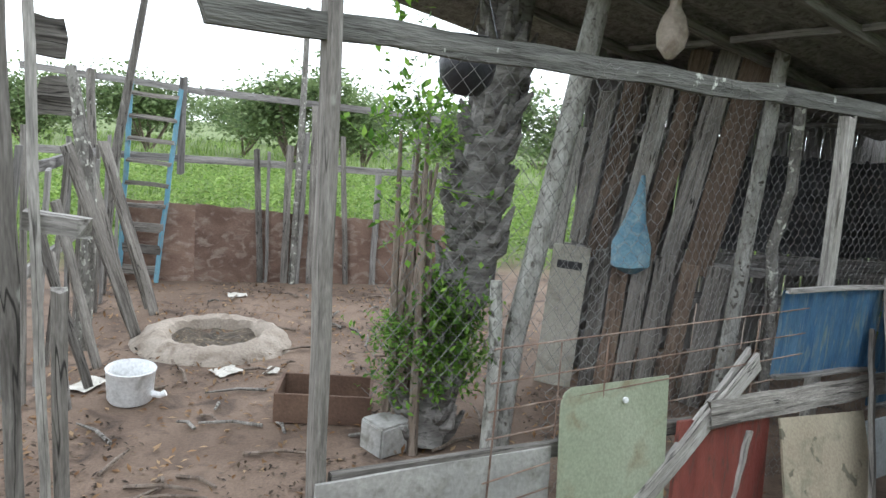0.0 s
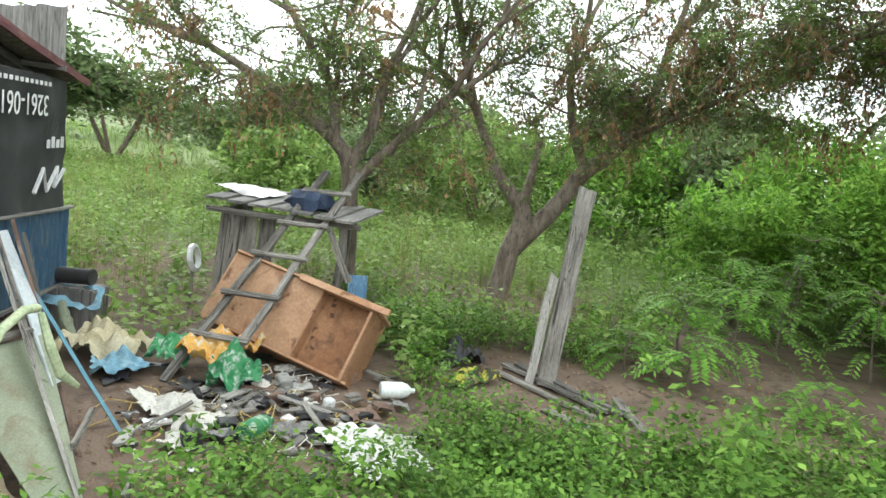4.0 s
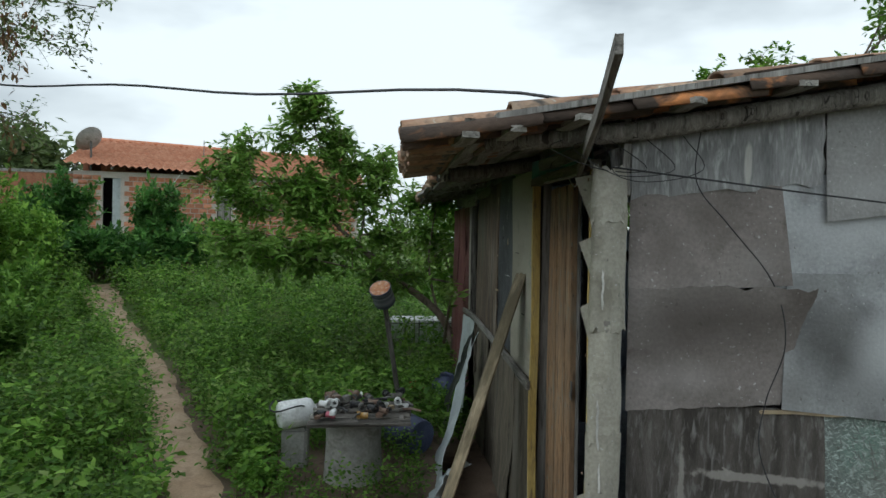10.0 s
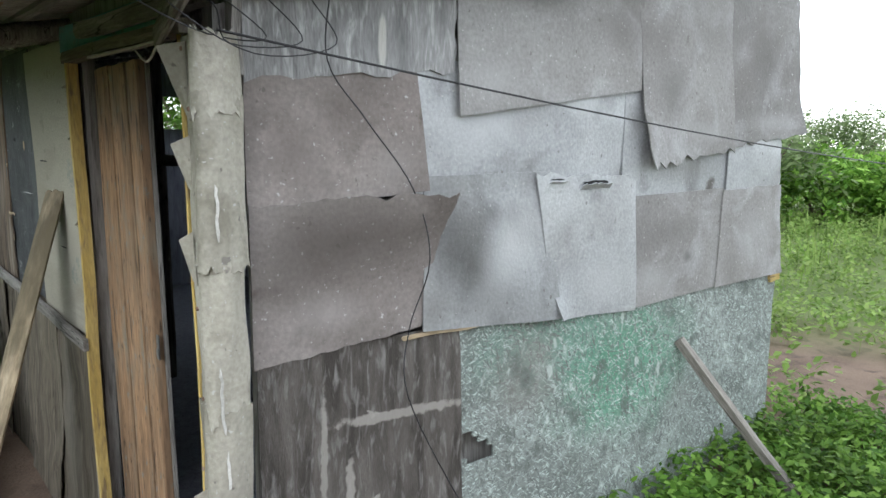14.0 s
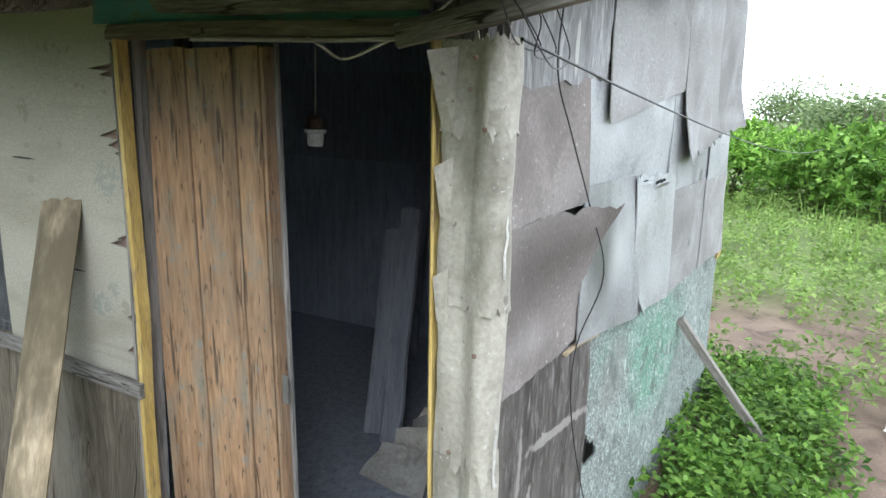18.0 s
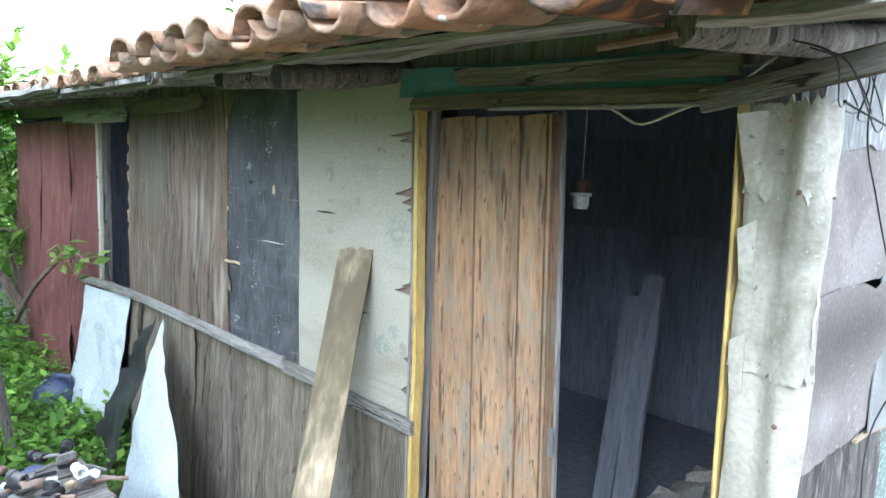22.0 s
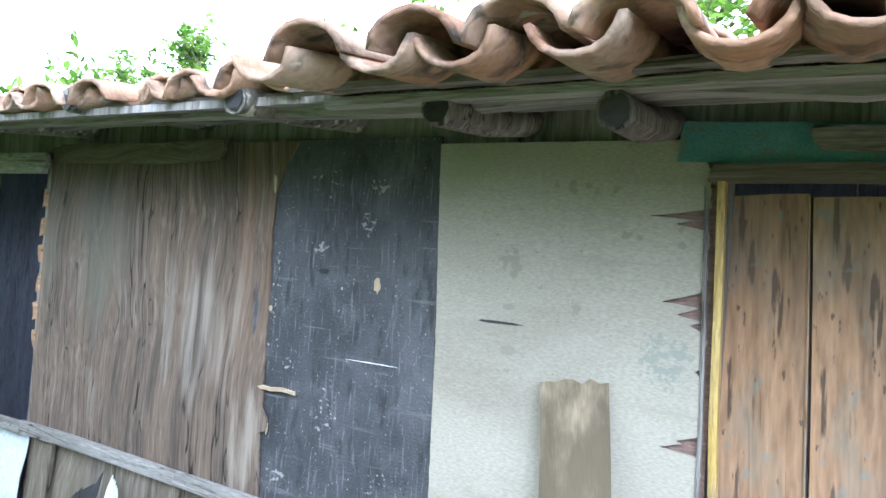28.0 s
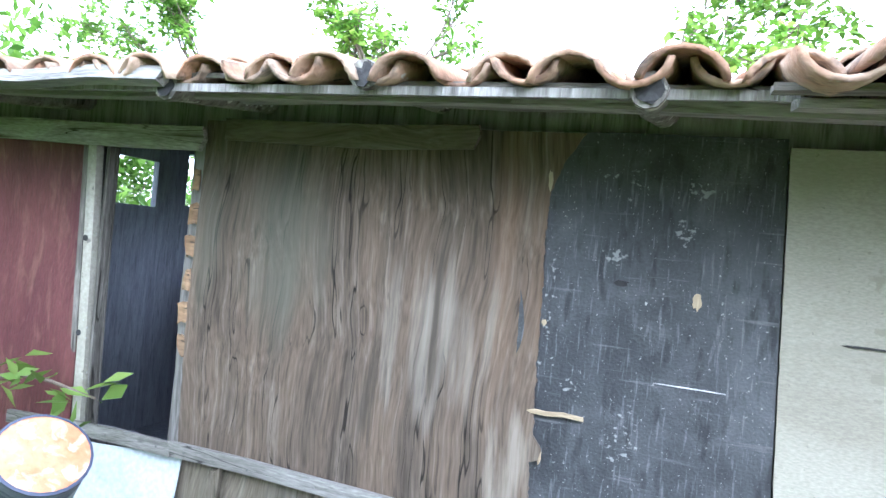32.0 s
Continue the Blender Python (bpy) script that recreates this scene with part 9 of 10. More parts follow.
part("can", lathe([(0, 0), (0.085, 0.0), (0.088, 0.01), (0.088, 0.16), (0.091, 0.168), (0.085, 0.17)], 24), surface("striped_tin", (0.05, 0.06, 0.10), (0.35, 0.36, 0.4), scale=1, stretch=(0.3, 0.3, 14), rough=0.5, edge=(0.45, 0.55)), stake, "blue and grey striped tin", mc, smooth=True)
part("can_end", lathe([(0, 0.164), (0.084, 0.160), (0.086, 0.168), (0, 0.168)], 24), surface("orange_rust", (0.42, 0.17, 0.08), (0.55, 0.30, 0.17), (0.6, 0.5, 0.4), scale=12, bump=0.5), stake, "rusty orange bottom", mc, smooth=True)
table = thing("scrap_table", (0.55, -4.85, 0), "board on a concrete drum used as a work table", "table")
part("drum", lathe([(0, 0), (0.20, 0.0), (0.185, 0.25), (0.19, 0.42), (0, 0.42)], 24, 0.01, 3), M_concrete, table, "mossy concrete drum", pose(0.58, -4.84, 0), smooth=True)
for k in range(4):
    plank("top_board", (0.85, -4.55 - 0.14 * k, 0.44 + 0.004 * k), (0.20, -4.60 - 0.14 * k, 0.44 + 0.004 * k), 0.135, 0.02, M_grey_wood, table, "", (0, 0, 1), 605 + k)
sr = np.random.default_rng(5)
SC = [M_rust, M_black_plastic, M_white_plastic, M_wire, M_dark_wood, M_rust, M_bamboo, M_rubber]
PINK = surface("pink_plastic", (0.55, 0.12, 0.18), (0.62, 0.2, 0.25), scale=5, rough=0.4)
for k in range(74):
    x, y = sr.uniform(0.25, 0.82), sr.uniform(-5.05, -4.55)
    z = 0.466 + 0.012 * (k // 16)
    mt_ = SC[int(sr.integers(len(SC)))]
    if k % 3 == 0:
        lone("pipe_fitting", lathe([(0.012, 0), (0.02, 0.0), (0.02, 0.05), (0.026, 0.052), (0.026, 0.07), (0.016, 0.07), (0.012, 0.0)], 12), PINK if k == 6 else (M_yellow_plastic if k == 12 else mt_), "small pipe fitting on the scrap table", "fitting", "scrap on the table", m=pose(x, y, z + 0.022, 90, 0, sr.uniform(0, 360)), smooth=True)
    elif k % 3 == 1:
        a = sr.uniform(0, 6.28)
        lone("scrap_rod", tube([(x, y, z + 0.01), (x + 0.06 * math.cos(a), y + 0.06 * math.sin(a), z + 0.018), (x + 0.13 * math.cos(a), y + 0.13 * math.sin(a), z + 0.01)], 0.008, 7, 0.1, k), mt_, "short scrap rod on the scrap table", "rod", "scrap on the table")
    else:
        lone("scrap_piece", block(sr.uniform(0.03, 0.08), sr.uniform(0.02, 0.05), sr.uniform(0.015, 0.035), 0.004, k, 0.006), mt_, "small metal part on the scrap table", "scrap", "scrap on the table", m=pose(x, y, z, 0, 0, sr.uniform(0, 360)))
jc = thing("white_jerrycan", (1.0, -5.1, 0), "white plastic jerrycan lying beside the scrap table", "jerrycan")
part("body", lathe([(0, 0), (0.07, 0.004), (0.092, 0.02), (0.098, 0.05), (0.098, 0.22), (0.085, 0.25), (0.045, 0.27), (0.04, 0.30), (0, 0.302)], 24), M_white_plastic, jc, "", span_pose((1.12, -5.0, 0.37), (0.85, -5.1, 0.39), (0, 0, 1)), smooth=True)
part("stand", block(0.18, 0.16, 0.28, 0.02), M_concrete, jc, "mossy block under it", pose(1.0, -5.08, 0))
lone("cable_coil", tube([(1.05 - 0.12 * math.cos(a), -5.0 + 0.10 * math.sin(a), 0.44 + 0.02 * math.sin(2 * a)) for a in [i * 0.45 for i in range(13)]], 0.006, 6), M_black_plastic, "black cable loop on the jerrycan", "cable")
M_navy = surface("navy_plastic", (0.045, 0.055, 0.11), (0.075, 0.09, 0.16), scale=4, rough=0.45)
jug = thing("blue_jug", (-0.2, -6.9, 0), "dark blue plastic jug standing by the wall", "jug")
part("body", lathe([(0, 0), (0.12, 0.0), (0.13, 0.03), (0.13, 0.2), (0.10, 0.25), (0.05, 0.275), (0.05, 0.3), (0, 0.3)], 24), M_navy, jug, "", pose(-0.2, -6.9, 0), smooth=True)
part("handle", tube([(-0.28, -6.82, 0.22), (-0.26, -6.80, 0.30), (-0.2, -6.86, 0.31)], 0.016, 8), M_navy, jug, smooth=True)
lone("dark_drum", lathe([(0, 0), (0.13, 0), (0.135, 0.02), (0.135, 0.30), (0.13, 0.32), (0.12, 0.30), (0.12, 0.03), (0, 0.02)], 24), M_navy, "dark plastic drum lying on its side", "drum", m=pose(0.10, -5.3, 0.13, 84, 0, 40), smooth=True)
crumple("red_rag", 0.08, -7.25, 0.2, 0.16, 0.07, surface("red_plastic", (0.42, 0.03, 0.02), (0.5, 0.06, 0.04), scale=4, rough=0.5), "red plastic scrap by the wall", "scrap", 12, 0.10)
crumple("white_sack", -3.62, -1.15, 0.6, 0.42, 0.06, M_sack, "white sack lying in the grass beyond the shack", "sack", 13, 0.12, 4.5)
wire("overhead_cable", [q + Vector((0, 0, 0.018 * math.sin(i * 0.8) + 0.015 * math.sin(i * 0.33 + 1))) if i else q for i, q in enumerate(sag((-0.33, -2.52, 2.12), (26.0, -20.5, 6.45), 0.2, 120))], 0.0065, "black overhead cable crossing to the shack roof")
wire("overhead_cable", sag((0.3, -9.5, 2.3), (-9.0, -6.0, 3.2), 0.1, 12), 0.006, "thin black cable behind the fruit tree")

# ---- ground cover ----
def scatter(n, x0, x1, y0, y1, ok):
    x, y = rng.uniform(x0, x1, n), rng.uniform(y0, y1, n)
    k = ok(x, y)
    return x[k], y[k]


PX = np.array([tuple(path_line(i / 60)) for i in range(61)])


def off_path(x, y, w):
    d = np.full(x.shape, 9.0)
    for px, py in PX:
        d = np.minimum(d, np.hypot(x - px, y - py))
    return d > w


def bare(x, y):
    """Where nothing grows: yard, shed, shack, the trodden strip, bare patches."""
    yard = (y > 1.95 + 0.27 * (x - 1) - 0.25) & (x < 6.1) & (x > -1.2) & (y < 7.7)
    shack = (x < -0.33) & (x > -3.6) & (y < -2.35) & (y > -8.9)
    heap = np.hypot((x - 5.0) / 1.4, (y - 1.35) / 1.0) < 1 + 0.15 * np.sin(x * 5 + y * 3)
    u, w = (x - 7.3) * 0.72 - (y + 2.6) * 0.69, (x - 7.3) * 0.69 + (y + 2.6) * 0.72
    patch = np.hypot(u / 2.5, w / 1.0) < 1 + 0.2 * np.sin(x * 3)
    patch2 = (np.hypot((x - 3.3) / 0.6, (y - 2.0) / 0.5) < 1) | (np.hypot((x - 6.0) / 1.0, (y + 0.35) / 0.75) < 1) | (np.hypot((x - 5.7) / 0.95, (y + 1.15) / 0.6) < 1) | (np.hypot((x - 6.2) / 1.2, (y + 2.1) / 0.8) < 1) | (np.hypot(x - 4.3, y - 0.62) < 0.45) | (np.hypot((x - 8.0) / 2.0, (y + 2.9) / 1.1) < 1) | (np.hypot((x - 5.9) / 0.9, (y + 2.7) / 0.7) < 1)
    strip = (np.hypot(x - 0.6, y - 0.1) < 1.1) | ((x > 0.0) & (x < 1.7) & (y < 0.2) & (y > -3.4)) | ((x > 0.95) & (x < 1.35) & (y > -4.6) & (y < -3.0))
    doorway = (x > -0.4) & (x < 0.5) & (y < -2.6) & (y > -4.2)
    return yard | shack | heap | patch | patch2 | strip | doorway


def weeds(name, n, x0, x1, y0, y1, ok, hgt, leaf, per, mat, label, aspect=0.55):
    """Leafy weeds: each plant is a stem with leaves up its height."""
    x, y = scatter(n, x0, x1, y0, y1, ok)
    m = len(x)
    tall = hgt * (0.5 + 0.8 * np.array([noise.noise(Vector((a * 0.55, b * 0.55, 3))) for a, b in zip(x, y)]) + rng.uniform(0.1, 0.5, m))
    tall = np.maximum(tall, 0.08)
    q = rng.uniform(0.15, 1.0, (m, per))
    sx, sy = rng.normal(0, 0.10, m), rng.normal(0, 0.10, m)
    px = x[:, None] + sx[:, None] * q + rng.normal(0, 0.05, (m, per)) * (0.6 + hgt)
    py = y[:, None] + sy[:, None] * q + rng.normal(0, 0.05, (m, per)) * (0.6 + hgt)
    pz = ground_z(px, py) + tall[:, None] * q
    pts = np.stack([px, py, pz], 2).reshape(-1, 3)
    lv = leaves(pts, leaf, aspect, 0.05)
    base = np.stack([x, y, ground_z(x, y)], 1)
    st = blades(base, hgt * 0.8, 0.0018, 0.25)
    v, f = join(lv, st)
    ob = lone(name, from_arrays(name, v, f, mat), mat, label, "weeds", kind="stuff")
    return ob


near_ok = lambda x, y: off_path(x, y, 0.22) & ~bare(x, y) & ~((x < 1.1) & (y > -5.35))
weeds("near_weeds", 9000, 1.2, 7.5, -8.5, 1.9, near_ok, 0.42, 0.044, 32, L_weed, "dense green leafy weeds beside the path")
weeds("tall_weeds", 1100, 0.5, 9.0, -13.0, -1.0, near_ok, 0.72, 0.068, 46, L_bush, "taller leafy plants among the weeds")
weeds("pale_weeds", 800, 0.5, 9.0, -13.0, -1.0, near_ok, 0.55, 0.060, 40, L_grass, "pale yellow-green plants among the weeds")
weeds("withered_weeds", 60, 2.4, 8.0, -8.0, -2.0, near_ok, 0.6, 0.03, 60, L_dry, "withered brown plants among the weeds", 0.25)
weeds("rubbish_weeds", 420, 3.2, 4.7, -0.6, 1.35, lambda x, y: (np.hypot((x - 4.5) / 0.6, (y + 0.0) / 0.6) < 1) | (np.hypot((x - 3.9) / 0.3, (y - 1.1) / 0.25) < 1), 0.20, 0.028, 44, L_weed, "green weeds growing before the rubbish heap")
weeds("wall_weeds", 900, -0.35, 1.3, -8.5, -4.3, lambda x, y: (np.hypot(x - 0.55, y + 4.85) > 0.36) & (np.hypot(x - 1.0, y + 5.1) > 0.22) & off_path(x, y, 0.2) & ((y < -5.6) | (x > 0.15)), 0.25, 0.036, 32, L_weed, "green weeds between the wall and the path")
weeds("mid_weeds", 7000, -3.0, 14.0, -16.0, -5.5, lambda x, y: near_ok(x, y) & ~((x > 1.2) & (x < 7.5) & (y > -8.5)), 0.44, 0.075, 15, L_weed, "green weeds on the rough ground")
weeds("meadow_weeds", 7500, 5.5, 22.0, -8, 14.0, lambda x, y: near_ok(x, y) & (np.hypot(x - 6.9, y - 1.9) > 0.9), 0.55, 0.09, 14, L_grass, "bright green weeds of the meadow")
weeds("back_weeds", 5000, -16.0, -3.7, -12.0, 5.0, lambda x, y: np.hypot(x + 4.9, y + 2.3) > 0.8, 0.38, 0.07, 16, L_grass, "bright green grass and weeds behind the shack")
weeds("corner_weeds", 420, -4.0, -1.4, -2.4, -1.7, lambda x, y: x < -1.8 + 0.4 * (y + 2.3), 0.20, 0.05, 24, L_weed, "leafy weeds at the foot of the end wall")
weeds("yard_back_weeds", 4200, -9.0, 9.0, 7.9, 24.0, lambda x, y: x > -99, 0.6, 0.10, 14, L_grass, "tall green weeds behind the yard fence")
x, y = scatter(16000, -45, 60, -45, 60, lambda x, y: ~bare(x, y) & (np.hypot(x, y) > 9) & off_path(x, y, 0.6) & ~((x > -3) & (x < 12) & (y < -14.5) & (y > -24)))
v, f = blades(np.stack([x, y, ground_z(x, y)], 1).repeat(5, 0) + rng.normal(0, 0.12, (len(x) * 5, 3)) * np.array([1, 1, 0]), 0.5, 0.012, 0.4)
lone("far_grass", from_arrays("far_grass", v, f, L_grass), L_grass, "rough green meadow grass", "grass", kind="stuff")
x, y = scatter(500, 6.5, 24, -1, 13, lambda x, y: ~bare(x, y))
v, f = blades(np.stack([x, y, ground_z(x, y)], 1).repeat(9, 0) + rng.normal(0, 0.1, (len(x) * 9, 3)) * np.array([1, 1, 0]), 0.75, 0.003, 0.3)
lone("dry_grass", from_arrays("dry_grass", v, f, L_dry), L_dry, "tall dry straw-coloured grass stems", "grass", kind="stuff")
x, y = scatter(260, 2.4, 6.0, -6.5, -1.5, near_ok)
v, f = blades(np.stack([x, y, ground_z(x, y)], 1).repeat(5, 0) + rng.normal(0, 0.05, (len(x) * 5, 3)) * np.array([1, 1, 0]), 0.42, 0.0012, 0.4)
lone("dry_stems", from_arrays("dry_stems", v, f, L_dry), L_dry, "thin dry weed stems", "grass", kind="stuff")
x, y = scatter(11000, -0.9, 8.5, -3.2, 7.4, lambda x, y: (y > 1.9 + 0.27 * (x - 1)) & (x < 3) | (np.hypot((x - 6.8) / 2.2, (y + 1.6) / 2.0) < 1) | (np.hypot((x - 4.6) / 1.6, (y - 1.4) / 1.0) < 1))
v, f = leaves(np.stack([x, y, ground_z(x, y) + 0.012], 1), 0.05, 0.4, 0.0, 0.9)
lone("leaf_litter", from_arrays("leaf_litter", v, f, L_dead), L_dead, "fallen dry leaves on bare earth", "leaf litter", kind="stuff")

x, y = scatter(7000, -0.9, 3.2, 2.2, 7.4, lambda x, y: (y > 2.0 + 0.27 * (x - 1)) & (np.sin(x * 3.1 + y * 1.7) * np.sin(y * 2.9 - x * 1.3) > 0.1))
v, f = leaves(np.stack([x, y, ground_z(x, y) + 0.014], 1), 0.032, 0.5, 0.0, 0.85)
L_chip = leafy("dark_bark_chips", (0.03, 0.022, 0.016), (0.07, 0.052, 0.038), (0.16, 0.125, 0.09))
lone("bark_litter", from_arrays("bark_litter", v, f, L_chip), L_chip, "dark chips and twigs trodden into the yard floor", "litter", kind="stuff")

# ---- far trees ----
def far_tree(x, y, h, r, seed, mat=L_far, label="distant green tree beyond the meadow"):
    t = thing("distant_tree", (x, y, 0), label, "tree", "distant trees")
    rnd = random.Random(seed)
    bm = bmesh.new()
    for k in range(6):
        a = rnd.uniform(0, 6.28)
        tube([(x, y, 0), (x + r * 0.3 * math.cos(a), y + r * 0.3 * math.sin(a), h * 0.3), (x + r * 0.6 * math.cos(a), y + r * 0.6 * math.sin(a), h * 0.7)], [h * 0.02, h * 0.014, h * 0.004], 6, 0.1, k, True, bm)
    part("trunk", bm, M_bark, t, smooth=True)
    places = [clumps(60, (x + r * rnd.uniform(-0.6, 0.6), y + r * rnd.uniform(-0.6, 0.6), h * rnd.uniform(0.3, 0.62)), (r * 0.7, r * 0.7, h * 0.36), r * 0.15, 22, 0.3) for _ in range(4)]
    v, f = leaves(np.concatenate(places), 0.05 * h + 0.04, 0.6, 0.0)
    part("crown", from_arrays("crown", v, f, mat), mat, t)


fr = random.Random(77)
for k, (x, y, h, r) in enumerate(((22, 12.5, 4.2, 2.2), (24, 9.0, 3.6, 2.2), (20, 14.5, 4.0, 2.0), (23, 6.5, 4.0, 1.9), (27, 1.0, 4.5, 2.4), (26, -3, 4.5, 2.4), (22, -6, 5.0, 2.5), (28, 5, 4, 2.2), (19, 3.5, 2.8, 1.7), (16.5, -4, 3.6, 2.0), (17, -9, 4.5, 2.4), (14, -13, 4.0, 2.2),
                                 (2.5, 31, 4.6, 2.4), (5.5, 30, 3.4, 2.0), (-3.5, 33, 3.6, 2.4), (0.5, 36, 3.2, 2.4), (9.5, 27, 4.2, 2.5), (-8, 32, 3.4, 2.5), (13, 24, 4, 2.4), (17, 20, 4, 2.2),
                                 (-15, -8, 2.6, 1.9), (-17, 2, 2.2, 1.8), (-16, -11, 2.8, 2), (-24, 0, 3.0, 2.4), (-26, 5, 3.2, 2.4), (-12.5, -10, 2.4, 1.6))):
    far_tree(x, y, h, r, k)
for k in range(46):
    a = k / 46 * 6.283 + 0.05
    d = fr.uniform(44, 62)
    far_tree(math.cos(a) * d, math.sin(a) * d, fr.uniform(3.0, 5), fr.uniform(4.0, 5.2), 100 + k)


# ---- brick house at the end of the path ----
HA, HU, HN = Vector((9.558, -20.726, 0)), Vector((-0.973, -0.230, 0)), Vector((-0.230, 0.973, 0))
HZ = 1.0


def hp(s, z, off=0.0):
    """A point of the house front, s metres along it."""
    return HA + HU * s + HN * off + Vector((0, 0, z))


house = thing("brick_house", hp(5, HZ), "low unplastered brick house with an orange tile roof", "house")


def house_wall(name, s0, s1, z0, z1, off0, off1, mt_, label=""):
    bm = bmesh.new()
    vs_ = [bm.verts.new(hp(s, z, o)) for o in (off0, off1) for z in (z0, z1) for s in (s0, s1)]
    for q in ((0, 1, 3, 2), (4, 6, 7, 5), (0, 4, 5, 1), (2, 3, 7, 6), (0, 2, 6, 4), (1, 5, 7, 3)):
        bm.faces.new([vs_[i] for i in q])
    bmesh.ops.recalc_face_normals(bm, faces=bm.faces[:])
    return part(name, bm, mt_, house, label)


DOOR, WIN, DT, WT, WB, EAVE = (0.77, 1.25), (3.95, 4.36), 3.12, 2.95, 1.90, 3.30
house_wall("wall", 0.0, DOOR[0], HZ - 0.6, EAVE, -0.15, 0, M_mortar)
house_wall("wall", DOOR[0], DOOR[1], DT, EAVE, -0.15, 0, M_mortar)
house_wall("wall", DOOR[1], WIN[0], HZ - 0.6, EAVE, -0.15, 0, M_mortar)
house_wall("wall", WIN[0], WIN[1], WT, EAVE, -0.15, 0, M_mortar)
house_wall("wall", WIN[0], WIN[1], HZ - 0.6, WB, -0.15, 0, M_mortar)
front = house_wall("wall", WIN[1], 8.3, HZ - 0.6, EAVE, -0.15, 0, M_mortar, "long brick front")
house_wall("wall", 0.0, 0.15, HZ - 0.6, EAVE, -5.0, -0.15, M_brick)
house_wall("wall", 8.15, 8.3, HZ - 0.6, EAVE, -5.0, -0.15, M_brick)
house_wall("wall", 0.15, 8.15, HZ - 0.6, EAVE, -5.0, -4.85, M_brick)
# Black panel added so that the house openings look dark.
house_wall("dark_inside", 0.2, 8.1, HZ - 0.5, EAVE, -2.1, -2.0, M_hollow_shade)
low = house_wall("boundary_wall", -3.6, -0.02, HZ - 0.6, 3.20, -0.30, -0.15, M_brick, "brick boundary wall")
house_wall("wall_cap", -3.6, -0.02, 3.20, 3.28, -0.32, -0.13, M_concrete, "grey cement capping")
w1 = house_wall("window", WIN[0], WIN[1], WB, WT, -0.10, -0.06, M_pale_wood, "grey shuttered window")
for q in (0.0, 0.48, 0.95):
    s = WIN[0] + (WIN[1] - WIN[0]) * q
    plank("window_frame", hp(s + 0.02, WB, -0.04), hp(s + 0.02, WT, -0.04), 0.05, 0.03, M_grey_wood, w1, "", tuple(HN), int(q * 10))
house_wall("door", DOOR[0] + 0.26, DOOR[1], HZ, DT, -0.10, -0.06, M_sheetwhite, "half-open pale door")
nr = random.Random(8)
bricks = []
BW, BH = 0.245, 0.148
bmesh_brick = block(BW - 0.02, 0.02, BH - 0.022, 0.0)
brick_me = bpy.data.meshes.new("brick")
bmesh_brick.to_mesh(brick_me)
bmesh_brick.free()
brick_me.materials.append(M_brick)
hm = Matrix((HU, HN, Vector((0, 0, 1)))).transposed().to_4x4()
rv, rf, roff = [], [], 0
bvs = np.array([tuple(v.co) for v in brick_me.vertices])
bfs = np.array([tuple(p.vertices) for p in brick_me.polygons])
for r in range(16):
    z = HZ - 0.02 + BH * r
    for c in range(46):
        s = BW * (c + 0.5 + (0.5 if r % 2 else 0))
        if s > 8.1 or z + BH > EAVE + 0.02:
            continue
        if DOOR[0] - 0.1 < s < DOOR[1] + 0.1 and z < DT or WIN[0] - 0.1 < s < WIN[1] + 0.1 and WB - BH < z < WT:
            continue
        m = Matrix.Translation(hp(s, z, 0.004 + nr.uniform(0, 0.004))) @ hm
        if 0.4 < s < 6.6 and z > HZ + 0.5 and len(bricks) < 250:
            bricks.append(m)
        else:
            rv.append(np.array([tuple(m @ Vector(v)) for v in bvs]))
            rf.append(bfs + roff)
            roff += len(bvs)
rest_ob = part("far_bricks", from_arrays("far_bricks", np.concatenate(rv), np.concatenate(rf), M_brick), M_brick, house)
rest_ob["kind"] = "stuff"

# tiled roof in ridged rows
def far_roof(o0, z0, o1, z1, s0, s1):
    n = int((s1 - s0) / 0.05)
    rows = 9
    vs_, fs_ = [], []
    for j in range(rows):
        for e in (0, 1):
            q = (j + e * 1.02) / rows
            for i in range(n + 1):
                s = s0 + (s1 - s0) * i / n
                p = hp(s + 0.35 * q * (1 - i / n), z0 - 0.03 * s + (z1 - z0) * q + 0.035 * math.sin(i * 1.5708) + (0.02 if e == 0 else 0.0) + 0.01 * noise.noise(Vector((s * 3, j, 0))), o0 + (o1 - o0) * q)
                vs_.append(tuple(p))
        b = j * 2 * (n + 1)
        fs_ += [(b + i, b + i + 1, b + n + 2 + i, b + n + 1 + i) for i in range(n)]
        fs_ += [(b - n - 1 + i, b - n + i, b + i + 1, b + i) for i in range(n)] if j else []
    return from_arrays("roof", np.array(vs_), np.array(fs_), M_tile_far)


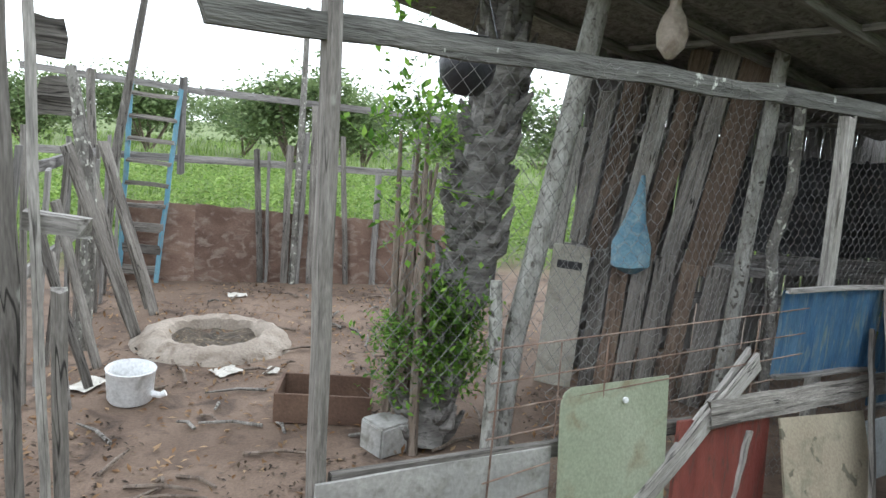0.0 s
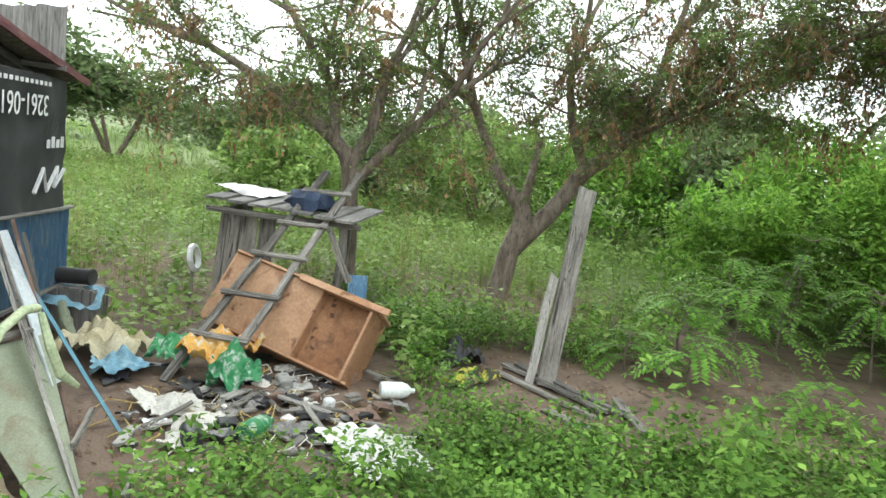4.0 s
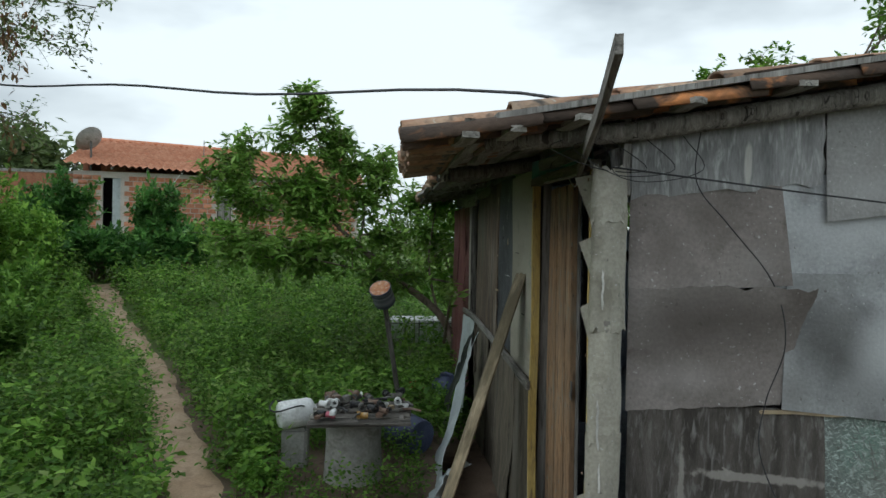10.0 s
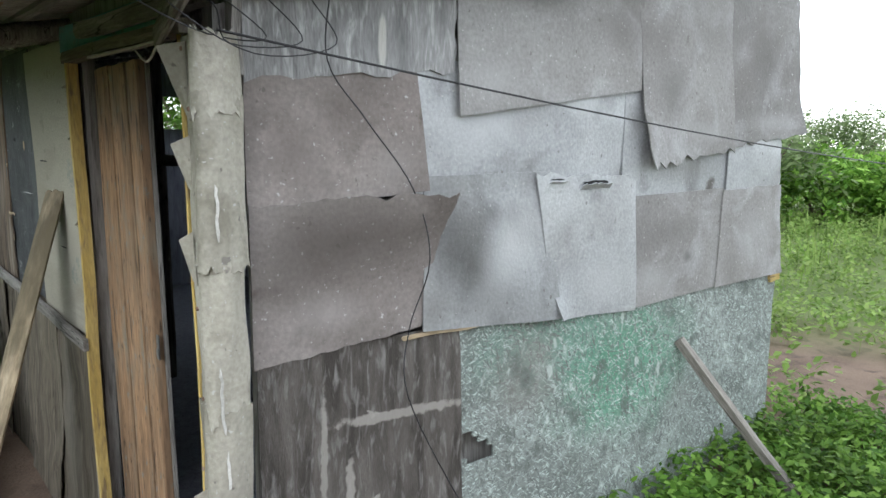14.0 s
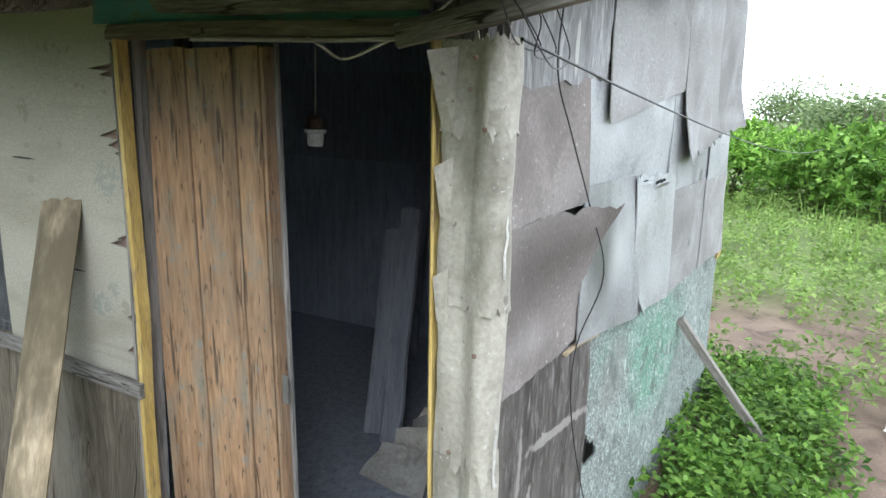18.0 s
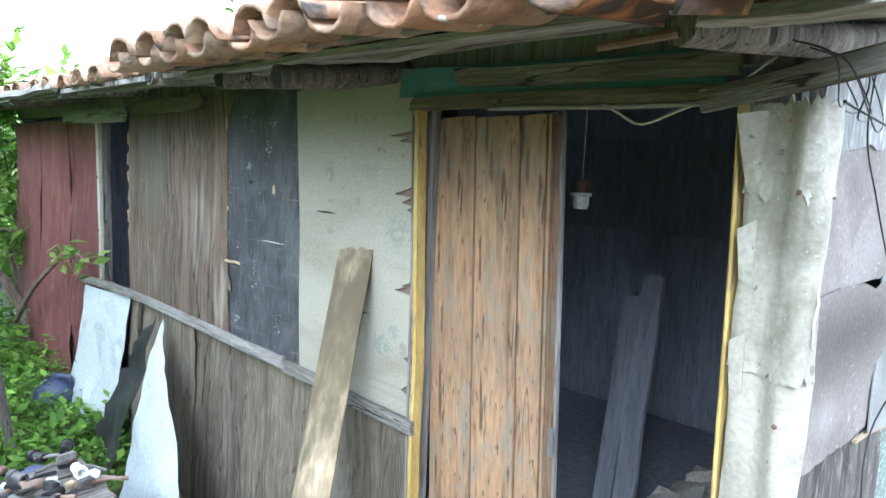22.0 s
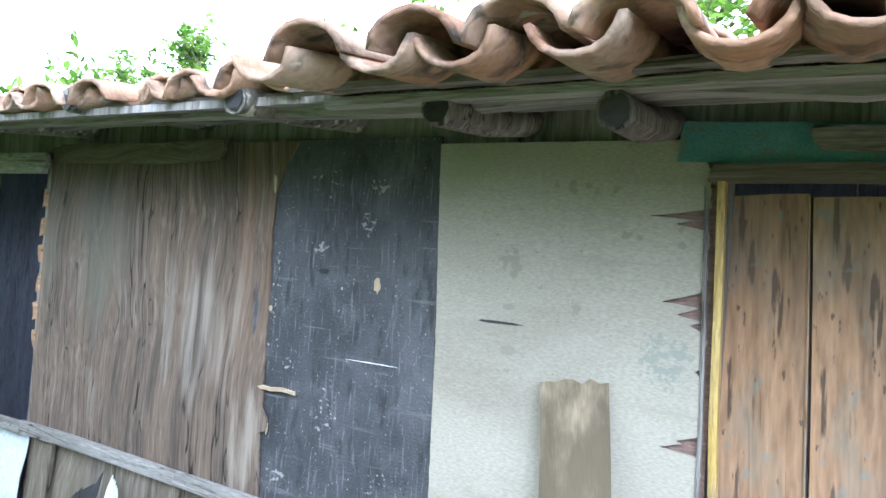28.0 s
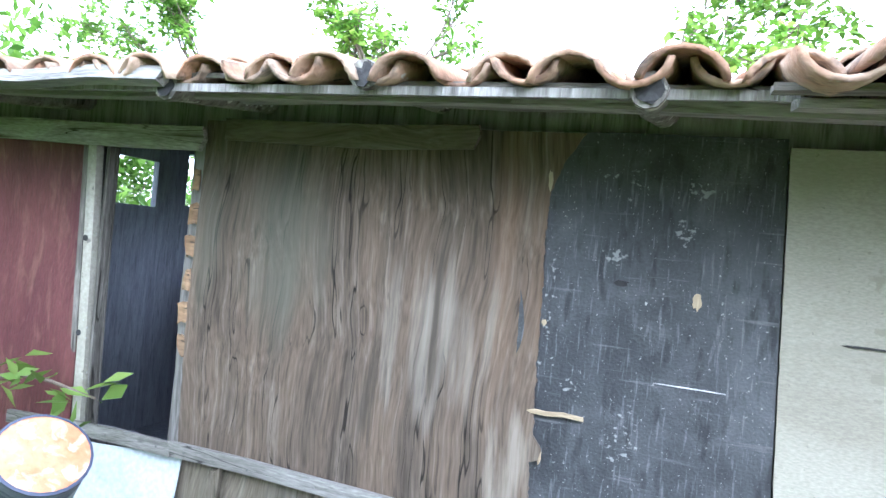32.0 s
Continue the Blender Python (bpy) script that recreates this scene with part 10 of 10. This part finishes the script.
part("roof", far_roof(0.35, 3.47, -2.5, 4.50, -0.25, 8.5), M_tile_far, house, "orange barrel tile roof")
part("roof", far_roof(-5.3, 3.47, -2.5, 4.50, -0.25, 8.5), M_tile_far, house, "orange barrel tile roof")
part("ridge", tube([hp(0.1, 4.51, -2.5), hp(8.5, 4.26, -2.5)], 0.07, 8), M_tile_far, house, "ridge tiles")
house_wall("gable", 0.0, 0.15, EAVE, 3.95, -3.6, -1.4, M_brick)
for k in range(9):
    s = 0.1 + 0.95 * k
    plank("rafter_end", hp(s, 3.39 - 0.03 * s, 0.32), hp(s, 3.50 - 0.03 * s, -0.1), 0.07, 0.06, M_pale_wood, house, "", (0, 0, 1), 700 + k)
plank("leaning_pole", hp(2.72, 3.02, 0.30), hp(2.88, 3.27, 0.25), 0.03, 0.03, M_white_plastic, house, "white pipe end", tuple(HN), 720)
plank("leaning_pole", hp(3.42, 3.02, 0.30), hp(3.55, 3.26, 0.25), 0.03, 0.03, M_white_plastic, house, "white pipe end", tuple(HN), 721)
dish = thing("satellite_dish", hp(0.25, 3.5, -0.6), "grey mesh satellite dish on the house roof", "satellite dish")
md = Matrix.Translation(hp(0.4, 4.2, -0.35)) @ pose(0, 0, 0, 55, 0, 60) @ Matrix.Scale(1.05, 4)
bm = lathe([(0.02, 0.0), (0.16, 0.02), (0.29, 0.06), (0.38, 0.12), (0.385, 0.125), (0.375, 0.12), (0.28, 0.07), (0.16, 0.03), (0.02, 0.01)], 20)
part("reflector", bm, M_concrete, dish, "", md, smooth=True)
part("mast", tube([hp(0.4, 3.3, -0.35), hp(0.4, 4.2, -0.35)], 0.03, 8), M_wire, dish)
part("feed_arm", tube([md @ Vector((0, 0, 0.02)), md @ Vector((0, 0, 0.32))], 0.012, 6), M_wire, dish)
plank("antenna_pole", hp(3.5, 3.9, -1.5), hp(3.5, 4.55, -1.5), 0.03, 0.03, M_grey_wood, house, "thin pole", seed=722)
far_tree(13.6, -26.0, 6.2, 1.9, 300, L_far, "round-crowned tree behind the brick house")
for m in bricks:
    part("brick", brick_me, M_brick, front, m=m)
